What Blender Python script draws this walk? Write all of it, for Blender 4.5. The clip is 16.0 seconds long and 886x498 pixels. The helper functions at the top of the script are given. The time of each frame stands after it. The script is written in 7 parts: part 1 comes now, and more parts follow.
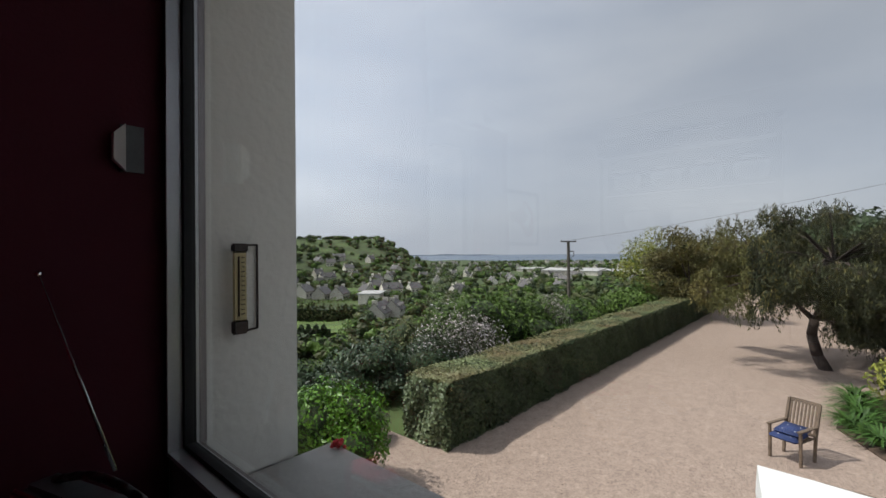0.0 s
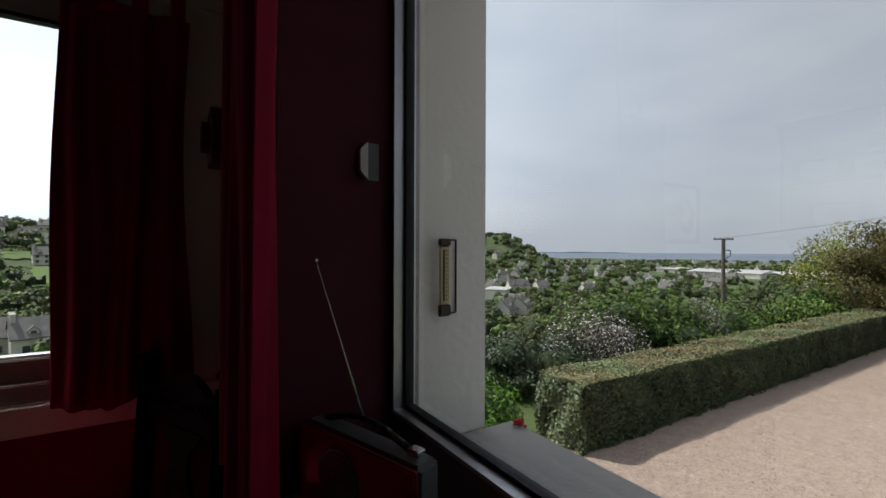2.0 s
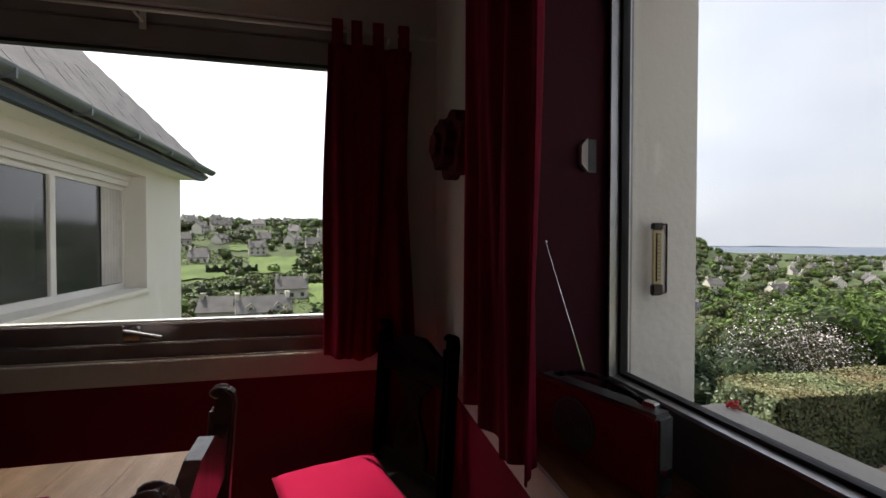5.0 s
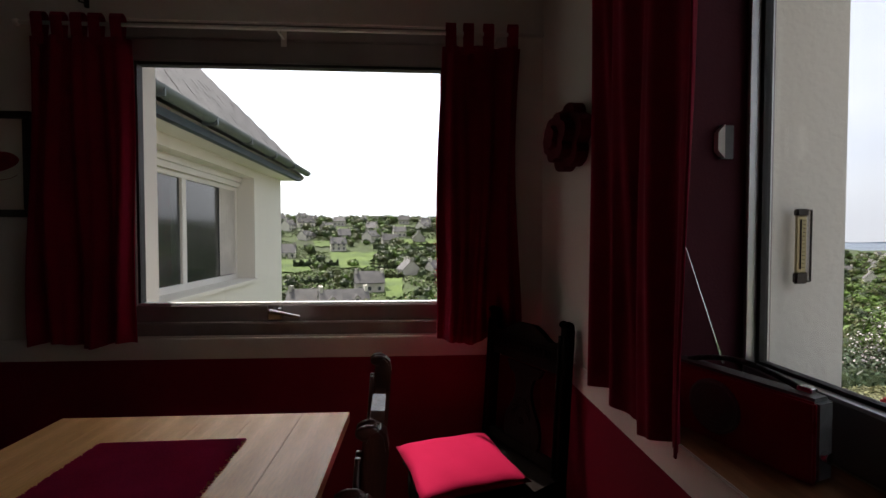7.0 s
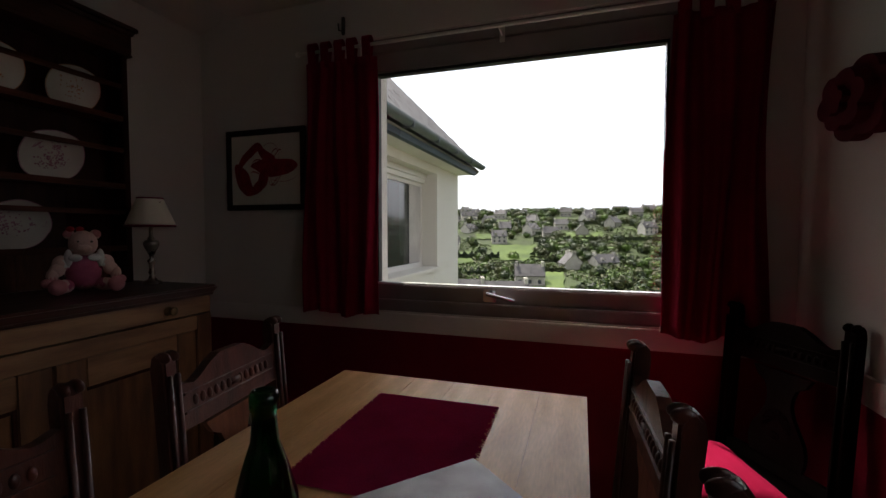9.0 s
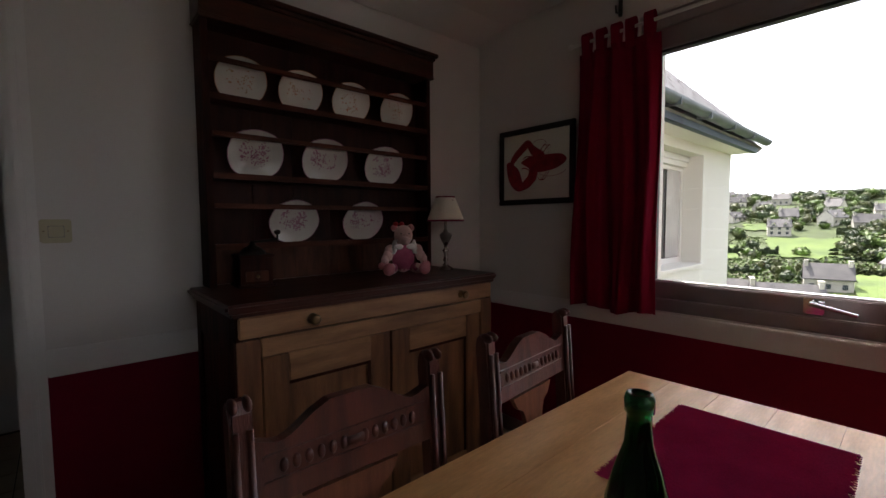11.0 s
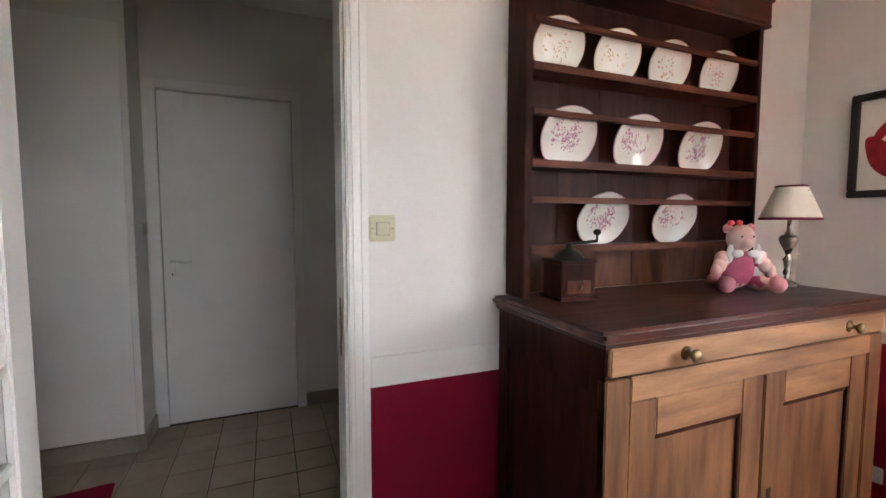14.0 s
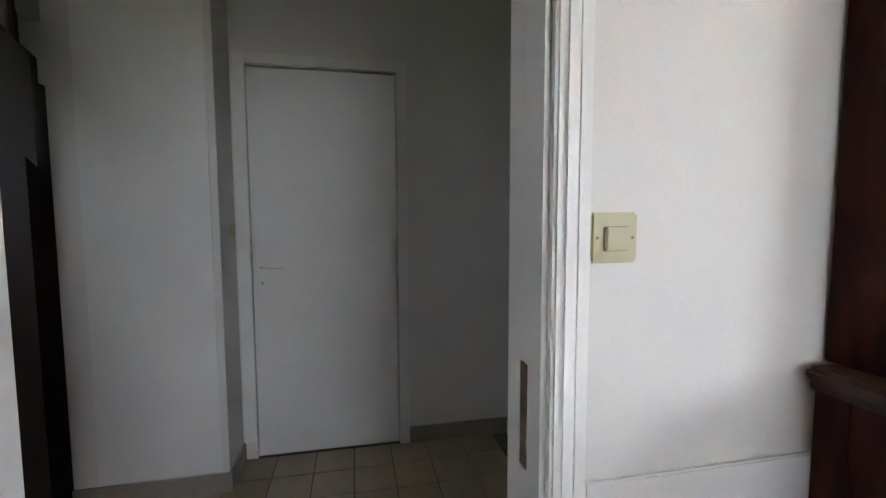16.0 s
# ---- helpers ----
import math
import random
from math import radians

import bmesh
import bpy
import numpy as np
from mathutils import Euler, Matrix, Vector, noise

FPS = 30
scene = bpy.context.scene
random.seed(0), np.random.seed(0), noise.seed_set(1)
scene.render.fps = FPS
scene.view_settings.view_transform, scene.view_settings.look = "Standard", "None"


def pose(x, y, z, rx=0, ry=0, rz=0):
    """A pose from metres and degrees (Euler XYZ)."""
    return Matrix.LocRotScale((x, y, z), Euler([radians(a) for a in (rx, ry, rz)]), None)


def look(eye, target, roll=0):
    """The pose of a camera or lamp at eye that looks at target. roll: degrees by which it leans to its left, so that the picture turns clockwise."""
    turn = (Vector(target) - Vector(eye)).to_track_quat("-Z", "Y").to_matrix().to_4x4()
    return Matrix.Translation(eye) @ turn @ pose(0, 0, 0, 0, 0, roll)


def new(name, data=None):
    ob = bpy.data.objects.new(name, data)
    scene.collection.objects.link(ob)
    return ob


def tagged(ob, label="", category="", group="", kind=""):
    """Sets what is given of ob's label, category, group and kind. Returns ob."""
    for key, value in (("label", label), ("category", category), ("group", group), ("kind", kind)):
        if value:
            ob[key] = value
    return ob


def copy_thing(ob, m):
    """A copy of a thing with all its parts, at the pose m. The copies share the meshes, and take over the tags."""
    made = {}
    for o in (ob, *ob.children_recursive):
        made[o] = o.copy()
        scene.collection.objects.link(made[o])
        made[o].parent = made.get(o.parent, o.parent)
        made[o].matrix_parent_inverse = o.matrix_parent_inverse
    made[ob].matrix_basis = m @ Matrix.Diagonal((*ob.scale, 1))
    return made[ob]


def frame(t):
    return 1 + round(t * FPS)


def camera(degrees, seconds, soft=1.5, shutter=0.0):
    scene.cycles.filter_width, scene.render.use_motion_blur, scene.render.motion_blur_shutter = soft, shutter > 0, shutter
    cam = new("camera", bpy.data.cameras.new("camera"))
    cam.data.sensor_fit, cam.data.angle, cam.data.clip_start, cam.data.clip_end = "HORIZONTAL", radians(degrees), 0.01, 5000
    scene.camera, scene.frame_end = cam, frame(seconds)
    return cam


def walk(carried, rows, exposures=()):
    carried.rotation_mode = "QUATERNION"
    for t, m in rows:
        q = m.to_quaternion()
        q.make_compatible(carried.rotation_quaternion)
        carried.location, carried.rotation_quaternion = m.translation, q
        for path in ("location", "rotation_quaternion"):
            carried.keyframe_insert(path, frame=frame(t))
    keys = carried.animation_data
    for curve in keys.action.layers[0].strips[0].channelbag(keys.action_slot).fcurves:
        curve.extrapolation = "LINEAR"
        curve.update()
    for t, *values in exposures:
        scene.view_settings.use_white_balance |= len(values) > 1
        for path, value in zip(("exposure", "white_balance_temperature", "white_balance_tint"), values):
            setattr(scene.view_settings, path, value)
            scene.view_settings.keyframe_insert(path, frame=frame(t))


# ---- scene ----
cam = camera(91.6, 16.0)
PATH = [
    (0, (-0.803, -1.76, 1.333), (0.708, -0.438, 1.344), -0.5),
    (0.5, (-0.805, -1.754, 1.333), (0.614, -0.344, 1.339), -0.2),
    (1, (-0.84, -1.739, 1.326), (0.475, -0.232, 1.326), -0.0),
    (1.5, (-0.896, -1.73, 1.326), (0.303, -0.13, 1.32), 0.1),
    (2, (-0.955, -1.734, 1.33), (0.108, -0.04, 1.326), 0.2),
    (2.5, (-1.0, -1.744, 1.331), (-0.025, 0.002, 1.323), 0.1),
    (3, (-1.049, -1.759, 1.329), (-0.18, 0.042, 1.315), 0.2),
    (3.5, (-1.081, -1.777, 1.334), (-0.326, 0.075, 1.313), 0.2),
    (4, (-1.111, -1.792, 1.331), (-0.461, 0.1, 1.312), 0.3),
    (6.3, (-1.262, -1.856, 1.279), (-1.034, 0.131, 1.231), -0.1),
    (6.5, (-1.278, -1.865, 1.279), (-1.074, 0.124, 1.233), 0.0),
    (7, (-1.333, -1.875, 1.284), (-1.221, 0.121, 1.231), 0.0),
    (7.5, (-1.382, -1.884, 1.276), (-1.433, 0.115, 1.218), 0.0),
    (8, (-1.439, -1.897, 1.268), (-1.675, 0.088, 1.202), 0.1),
    (8.5, (-1.495, -1.913, 1.259), (-1.9, 0.044, 1.184), 0.1),
    (9, (-1.557, -1.923, 1.26), (-2.168, -0.021, 1.174), 0.0),
    (9.5, (-1.594, -1.921, 1.268), (-2.466, -0.124, 1.18), -0.1),
    (10, (-1.612, -1.928, 1.269), (-2.785, -0.31, 1.182), -0.3),
    (10.2, (-1.621, -1.937, 1.267), (-2.875, -0.382, 1.177), -0.3),
    (12.3, (-1.889, -2.206, 1.288), (-3.586, -1.157, 1.148), -0.1),
    (12.5, (-1.92, -2.237, 1.278), (-3.636, -1.217, 1.151), 0.1),
    (13, (-2.015, -2.296, 1.271), (-3.761, -1.328, 1.138), 0.1),
    (13.5, (-2.158, -2.326, 1.273), (-3.933, -1.416, 1.132), 0.0),
    (14, (-2.335, -2.332, 1.279), (-4.184, -1.584, 1.14), -0.0),
    (14.5, (-2.469, -2.352, 1.275), (-4.382, -1.788, 1.132), -0.1),
    (15, (-2.622, -2.389, 1.287), (-4.569, -1.953, 1.145), 0.2),
    (15.5, (-2.788, -2.415, 1.289), (-4.739, -1.998, 1.137), 0.1),
    (16, (-2.999, -2.409, 1.285), (-4.952, -2.006, 1.133), -0.2),
]
walk(cam, [(t, look(e, g, r)) for t, e, g, r in PATH], [(0, -0.32, 6200, 11), (2, -0.24, 6250, 10), (4, 0.3, 6500, 13), (7, 0.48, 6600, 14), (10, 0.36, 6550, 16), (12.4, 4.05, 6400, 18), (14.5, 4.82, 6200, 12), (16, 4.85, 5900, 10)])

# ---- light ----
SUN_DIR = Vector((-0.42, 0.53, 1.0)).normalized()
world = bpy.data.worlds.new("world")
scene.world = world
world.use_nodes = True
wn, wl = world.node_tree.nodes, world.node_tree.links
bg = wn["Background"]
sky = wn.new("ShaderNodeTexSky")
sky.sky_type = "NISHITA"
sky.sun_disc = False
sky.sun_elevation = math.asin(SUN_DIR.z)
sky.sun_rotation = math.atan2(SUN_DIR.x, SUN_DIR.y)
sky.air_density, sky.dust_density = 1.0, 4.0
tc = wn.new("ShaderNodeTexCoord")
mp = wn.new("ShaderNodeMapping")
mp.inputs["Scale"].default_value = (1.2, 1.2, 4.0)
cl = wn.new("ShaderNodeTexNoise")
cl.inputs["Scale"].default_value = 1.6
cl.inputs["Detail"].default_value = 5
cr = wn.new("ShaderNodeValToRGB")
cr.color_ramp.elements[0].position, cr.color_ramp.elements[0].color = 0.3, (6.7, 7.15, 8.0, 1)
cr.color_ramp.elements[1].position, cr.color_ramp.elements[1].color = 0.72, (9.0, 9.2, 9.6, 1)
mx = wn.new("ShaderNodeMixRGB")
mx.inputs["Fac"].default_value = 0.8
wl.new(tc.outputs["Generated"], mp.inputs["Vector"])
wl.new(mp.outputs["Vector"], cl.inputs["Vector"])
wl.new(cl.outputs["Fac"], cr.inputs["Fac"])
wl.new(sky.outputs["Color"], mx.inputs["Color1"])
wl.new(cr.outputs["Color"], mx.inputs["Color2"])
# hazy glow that widens round the veiled sun
glow = wn.new("ShaderNodeVectorMath")
glow.operation = "DOT_PRODUCT"
glow.inputs[1].default_value = SUN_DIR
wl.new(tc.outputs["Generated"], glow.inputs[0])
gr_ = wn.new("ShaderNodeMapRange")
gr_.interpolation_type = "SMOOTHSTEP"
gr_.inputs["From Min"].default_value, gr_.inputs["From Max"].default_value = -0.1, 1.0
gr_.inputs["To Min"].default_value, gr_.inputs["To Max"].default_value = 1.0, 2.6
wl.new(glow.outputs["Value"], gr_.inputs["Value"])
sp_ = wn.new("ShaderNodeSeparateXYZ")
wl.new(tc.outputs["Generated"], sp_.inputs["Vector"])
ze = wn.new("ShaderNodeMapRange")
ze.inputs["From Min"].default_value, ze.inputs["From Max"].default_value = 0.15, 0.9
ze.inputs["To Min"].default_value, ze.inputs["To Max"].default_value = 1.0, 0.45
wl.new(sp_.outputs["Z"], ze.inputs["Value"])
mz = wn.new("ShaderNodeMath")
mz.operation = "MULTIPLY"
wl.new(gr_.outputs["Result"], mz.inputs[0])
wl.new(ze.outputs["Result"], mz.inputs[1])
gm2 = wn.new("ShaderNodeVectorMath")
gm2.operation = "SCALE"
wl.new(mx.outputs["Color"], gm2.inputs[0])
wl.new(mz.outputs["Value"], gm2.inputs["Scale"])
wl.new(gm2.outputs["Vector"], bg.inputs["Color"])
bg.inputs["Strength"].default_value = 0.09

sun = new("sun", bpy.data.lights.new("sun", "SUN"))
sun.data.energy = 4.2
sun.data.angle = radians(0.8)
sun.data.color = (1.0, 0.94, 0.84)
sun.matrix_world = look((0, 0, 50), Vector((0, 0, 50)) - SUN_DIR)


# ---- materials ----
def mat(name, a, b=None, rough=0.7, scale=6.0, fine=80.0, bump=0.1, metal=0.0, stretch=(1, 1, 1), rnd=0.0, spec=0.5, coat=0.0, dirt=0.15, island=False):
    """Two colours mixed by a broad and a fine noise, with relief."""
    m = bpy.data.materials.new(name)
    m.use_nodes = True
    n, l = m.node_tree.nodes, m.node_tree.links
    p = n["Principled BSDF"]
    b = b or tuple(c * 0.75 for c in a)
    co = n.new("ShaderNodeTexCoord")
    ma = n.new("ShaderNodeMapping")
    ma.inputs["Scale"].default_value = stretch
    l.new(co.outputs["Object"], ma.inputs["Vector"])
    big = n.new("ShaderNodeTexNoise")
    big.inputs["Scale"].default_value = scale
    big.inputs["Detail"].default_value = 4
    sm = n.new("ShaderNodeTexNoise")
    sm.inputs["Scale"].default_value = fine
    sm.inputs["Detail"].default_value = 3
    l.new(ma.outputs["Vector"], big.inputs["Vector"])
    l.new(ma.outputs["Vector"], sm.inputs["Vector"])
    ramp = n.new("ShaderNodeValToRGB")
    ramp.color_ramp.elements[0].position, ramp.color_ramp.elements[0].color = 0.35, (*a, 1)
    ramp.color_ramp.elements[1].position, ramp.color_ramp.elements[1].color = 0.65, (*b, 1)
    l.new(big.outputs["Fac"], ramp.inputs["Fac"])
    mul = n.new("ShaderNodeMixRGB")
    mul.blend_type = "MULTIPLY"
    mul.inputs["Fac"].default_value = 1
    g = n.new("ShaderNodeMapRange")
    g.inputs["To Min"].default_value, g.inputs["To Max"].default_value = 1 - dirt, 1 + dirt
    l.new(sm.outputs["Fac"], g.inputs["Value"])
    l.new(ramp.outputs["Color"], mul.inputs["Color1"])
    l.new(g.outputs["Result"], mul.inputs["Color2"])
    out = mul.outputs["Color"]
    if rnd:
        src = n.new("ShaderNodeNewGeometry").outputs["Random Per Island"] if island else n.new("ShaderNodeObjectInfo").outputs["Random"]
        r = n.new("ShaderNodeMapRange")
        r.inputs["To Min"].default_value, r.inputs["To Max"].default_value = 1 - rnd, 1 + rnd
        l.new(src, r.inputs["Value"])
        m2 = n.new("ShaderNodeMixRGB")
        m2.blend_type = "MULTIPLY"
        m2.inputs["Fac"].default_value = 1
        l.new(out, m2.inputs["Color1"])
        l.new(r.outputs["Result"], m2.inputs["Color2"])
        out = m2.outputs["Color"]
    l.new(out, p.inputs["Base Color"])
    rr = n.new("ShaderNodeMapRange")
    rr.inputs["To Min"].default_value, rr.inputs["To Max"].default_value = max(0.02, rough - 0.08), min(1, rough + 0.08)
    l.new(big.outputs["Fac"], rr.inputs["Value"])
    l.new(rr.outputs["Result"], p.inputs["Roughness"])
    p.inputs["Metallic"].default_value = metal
    p.inputs["Specular IOR Level"].default_value = spec
    p.inputs["Coat Weight"].default_value = coat
    p.inputs["Coat Roughness"].default_value = 0.2
    if bump:
        bp = n.new("ShaderNodeBump")
        bp.inputs["Strength"].default_value = bump
        bp.inputs["Distance"].default_value = 0.01
        l.new(sm.outputs["Fac"], bp.inputs["Height"])
        l.new(bp.outputs["Normal"], p.inputs["Normal"])
    return m


def glass_mat(name, color=(0.96, 0.98, 0.97), rough=0.0, ior=1.45):
    m = bpy.data.materials.new(name)
    m.use_nodes = True
    p = m.node_tree.nodes["Principled BSDF"]
    p.inputs["Base Color"].default_value = (*color, 1)
    p.inputs["Transmission Weight"].default_value = 1
    p.inputs["Roughness"].default_value = rough
    p.inputs["IOR"].default_value = ior
    return m


M_WALL = mat("white_wall_paint", (0.66, 0.635, 0.59), (0.61, 0.585, 0.545), 0.85, 1.3, 180, 0.06, dirt=0.03)
M_TRIM = mat("white_gloss_paint", (0.72, 0.70, 0.66), (0.67, 0.655, 0.62), 0.4, 3, 90, 0.04, dirt=0.03)
M_RED = mat("burgundy_wall_paint", (0.20, 0.001, 0.022), (0.17, 0.001, 0.018), 0.7, 2, 150, 0.08, dirt=0.06, spec=0.2)
M_PLUM = mat("burgundy_reveal_paint", (0.105, 0.024, 0.036), (0.088, 0.018, 0.03), 0.7, 2, 150, 0.08, dirt=0.06, spec=0.2)
M_CEIL = mat("ceiling_paint", (0.68, 0.66, 0.62), (0.63, 0.61, 0.57), 0.9, 1.0, 120, 0.04, dirt=0.03)
M_RENDER = mat("cream_exterior_render", (0.74, 0.72, 0.66), (0.68, 0.66, 0.60), 0.9, 0.8, 55, 0.22, dirt=0.05)
M_ALU = mat("window_frame_metal", (0.30, 0.27, 0.27), (0.25, 0.22, 0.22), 0.4, 4, 200, 0.02, metal=0.5, dirt=0.05)
M_ALUPALE = mat("window_edge_metal", (0.62, 0.62, 0.62), (0.55, 0.55, 0.56), 0.35, 4, 200, 0.02, metal=0.6, dirt=0.05)
M_GASKET = mat("black_rubber", (0.012, 0.012, 0.013), (0.02, 0.02, 0.02), 0.6, 5, 100, 0.05)
M_GLASS = glass_mat("window_glass")
M_SILL = mat("concrete_sill", (0.40, 0.38, 0.35), (0.30, 0.29, 0.27), 0.85, 3, 90, 0.25, dirt=0.12)
M_TILE = mat("beige_floor_tile", (0.34, 0.26, 0.18), (0.28, 0.215, 0.15), 0.45, 5, 60, 0.04, rnd=0.08, dirt=0.08)
M_GROUT = mat("grey_grout", (0.075, 0.062, 0.05), None, 0.9, 6, 90, 0.2)
M_SKIRT = mat("tile_skirting", (0.27, 0.23, 0.18), (0.22, 0.19, 0.15), 0.5, 5, 60, 0.05, dirt=0.1)
M_CURT = mat("dark_red_cotton", (0.21, 0.001, 0.022), (0.17, 0.001, 0.017), 0.9, 3, 500, 0.12, dirt=0.12, spec=0.15)
M_CUSH = mat("red_cushion_cloth", (0.31, 0.002, 0.038), (0.27, 0.002, 0.032), 0.9, 4, 400, 0.12, dirt=0.08, spec=0.15)
M_DARKOAK = mat("dark_stained_oak", (0.054, 0.0125, 0.007), (0.021, 0.005, 0.0035), 0.55, 5, 60, 0.06, stretch=(7, 7, 1), dirt=0.15, spec=0.1)
M_SHELF = mat("worn_brown_oak_edge", (0.115, 0.034, 0.017), (0.055, 0.015, 0.008), 0.5, 5, 60, 0.05, stretch=(7, 1, 7), dirt=0.2, spec=0.15)
M_LOWBACK = mat("worn_oak_back_board", (0.13, 0.045, 0.022), (0.06, 0.02, 0.010), 0.5, 5, 50, 0.1, stretch=(6, 6, 1), dirt=0.25, spec=0.2)
M_PINAFORE = mat("rose_pinafore_cloth", (0.50, 0.12, 0.20), (0.36, 0.07, 0.14), 0.9, 14, 260, 0.3, dirt=0.2)
M_TRIMRED = mat("dark_red_braid", (0.20, 0.004, 0.028), None, 0.8, 8, 200, 0.1)
M_LAWN = mat("bright_lawn", (0.135, 0.20, 0.04), (0.075, 0.12, 0.03), 0.95, 0.12, 0.9, 0.0, dirt=0.45)
M_SHED = mat("pale_shed_roof", (0.50, 0.49, 0.47), (0.40, 0.39, 0.38), 0.8, 0.02, 0.5, 0.0)
M_DARKOAKY = mat("dark_stained_oak_lengthwise", (0.066, 0.0165, 0.0085), (0.028, 0.007, 0.004), 0.32, 5, 60, 0.03, stretch=(7, 1, 7), dirt=0.14, spec=0.4)
M_HONEY = mat("honey_oak_upright", (0.25, 0.112, 0.046), (0.105, 0.042, 0.018), 0.45, 3.0, 40, 0.08, stretch=(7, 7, 1), dirt=0.2, coat=0.1)
M_HONEYY = mat("honey_oak_lengthwise", (0.38, 0.195, 0.09), (0.19, 0.088, 0.040), 0.45, 3.0, 40, 0.08, stretch=(7, 1, 7), dirt=0.2, coat=0.1)
M_CHAIR = mat("carved_chair_wood", (0.125, 0.036, 0.024), (0.06, 0.017, 0.012), 0.36, 6, 60, 0.15, stretch=(6, 6, 1), dirt=0.2, coat=0.3)
M_SPLAT = mat("chair_splat_wood", (0.26, 0.095, 0.05), (0.17, 0.06, 0.033), 0.36, 6, 60, 0.12, stretch=(8, 8, 1), dirt=0.2, coat=0.3)
M_TABLE = mat("table_oak", (0.74, 0.42, 0.18), (0.55, 0.28, 0.10), 0.34, 2.5, 30, 0.06, stretch=(6, 1, 6), rnd=0.03, dirt=0.2)
M_TABLELEG = mat("table_leg_oak", (0.36, 0.2, 0.1), (0.27, 0.14, 0.07), 0.5, 5, 50, 0.1, stretch=(7, 7, 1), dirt=0.2)
M_ORN = mat("dark_red_felt", (0.10, 0.003, 0.012), (0.07, 0.002, 0.008), 0.9, 8, 200, 0.3, spec=0.2)
M_SHADEOAK = mat("shade_dark_oak", (0.010, 0.006, 0.005), (0.006, 0.004, 0.0035), 0.8, 5, 60, 0.06, stretch=(7, 7, 1), spec=0.08)
M_MAT = mat("ribbed_purple_cotton", (0.50, 0.018, 0.135), (0.40, 0.012, 0.105), 0.9, 10, 300, 0.2, dirt=0.2)
M_PORC = mat("white_porcelain", (0.66, 0.63, 0.57), (0.62, 0.59, 0.53), 0.15, 4, 60, 0.0, dirt=0.02)
M_ROSE = mat("rose_pink_glaze", (0.34, 0.13, 0.20), (0.48, 0.28, 0.34), 0.2, 60, 200, 0.0, dirt=0.2)
M_FLORAL = mat("faded_red_glaze", (0.55, 0.22, 0.14), (0.40, 0.30, 0.16), 0.2, 60, 200, 0.0, dirt=0.2)
M_BLACK = mat("black_painted_wood", (0.02, 0.015, 0.013), None, 0.4, 8, 90, 0.05)
M_CREAM = mat("cream_card", (0.72, 0.69, 0.60), (0.68, 0.65, 0.56), 0.8, 3, 90, 0.03, dirt=0.03)
M_LOBSTER = mat("printed_red", (0.33, 0.004, 0.015), (0.20, 0.002, 0.008), 0.7, 22, 120, 0.0, dirt=0.35)
M_SHADE = mat("cream_lamp_shade", (0.74, 0.68, 0.56), (0.70, 0.64, 0.52), 0.8, 5, 200, 0.08, dirt=0.04)
M_SILVER = mat("tarnished_silver", (0.42, 0.38, 0.33), (0.22, 0.19, 0.16), 0.28, 12, 90, 0.05, metal=0.95)
M_PLUSH = mat("pink_plush", (0.66, 0.28, 0.29), (0.55, 0.20, 0.22), 0.95, 12, 260, 0.5, dirt=0.2)
M_PLUSHP = mat("pale_plush", (0.74, 0.50, 0.44), (0.66, 0.42, 0.38), 0.95, 12, 260, 0.5, dirt=0.15)
M_IVORY = mat("ivory_plastic", (0.45, 0.41, 0.25), (0.42, 0.38, 0.23), 0.35, 5, 90, 0.0, dirt=0.03)
M_BRASS = mat("dark_brass", (0.30, 0.20, 0.10), (0.16, 0.11, 0.06), 0.35, 20, 90, 0.05, metal=0.9)
M_CHROME = mat("polished_chrome", (0.75, 0.75, 0.76), None, 0.12, 5, 90, 0.0, metal=1.0, dirt=0.03)
M_IRON = mat("dark_cast_iron", (0.05, 0.045, 0.04), None, 0.45, 20, 120, 0.15, metal=0.7)
M_BOTTLE = glass_mat("green_bottle_glass", (0.02, 0.17, 0.06), 0.02, 1.5)
M_PAPER = mat("magazine_paper", (0.70, 0.69, 0.70), (0.45, 0.40, 0.45), 0.35, 9, 60, 0.02, dirt=0.06)
M_GREY = mat("grey_plastic", (0.16, 0.17, 0.17), None, 0.45, 6, 120, 0.05)
M_REDPLAS = mat("red_lacquer", (0.30, 0.005, 0.025), (0.26, 0.005, 0.02), 0.3, 5, 90, 0.02, dirt=0.05)
M_ZINC = mat("weathered_zinc", (0.15, 0.175, 0.18), (0.11, 0.13, 0.135), 0.5, 4, 60, 0.05, metal=0.5)
M_TEAL = mat("dark_blue_fascia", (0.02, 0.04, 0.055), (0.03, 0.055, 0.07), 0.6, 3, 60, 0.05)
M_SLATE = mat("roof_slate", (0.15, 0.14, 0.135), (0.10, 0.095, 0.095), 0.7, 2, 40, 0.2, rnd=0.25, dirt=0.2)
M_SLATEF = mat("far_roof_slate", (0.15, 0.14, 0.135), (0.095, 0.09, 0.09), 0.7, 0.6, 6, 0.2, rnd=0.25, dirt=0.15)
M_HOUSE = mat("pale_house_render", (0.64, 0.60, 0.53), (0.54, 0.50, 0.43), 0.9, 0.4, 6, 0.1, rnd=0.35, dirt=0.06)
M_PANEF = mat("far_dark_pane", (0.05, 0.06, 0.07), (0.08, 0.09, 0.1), 0.2, 1, 6, 0.0)
M_GRAVEL = mat("pinkish_gravel", (0.40, 0.305, 0.245), (0.345, 0.262, 0.212), 0.95, 7.0, 30, 0.8, dirt=0.6)
M_SOIL = mat("bed_soil", (0.12, 0.08, 0.055), (0.08, 0.055, 0.04), 0.95, 3, 40, 0.8, dirt=0.3)
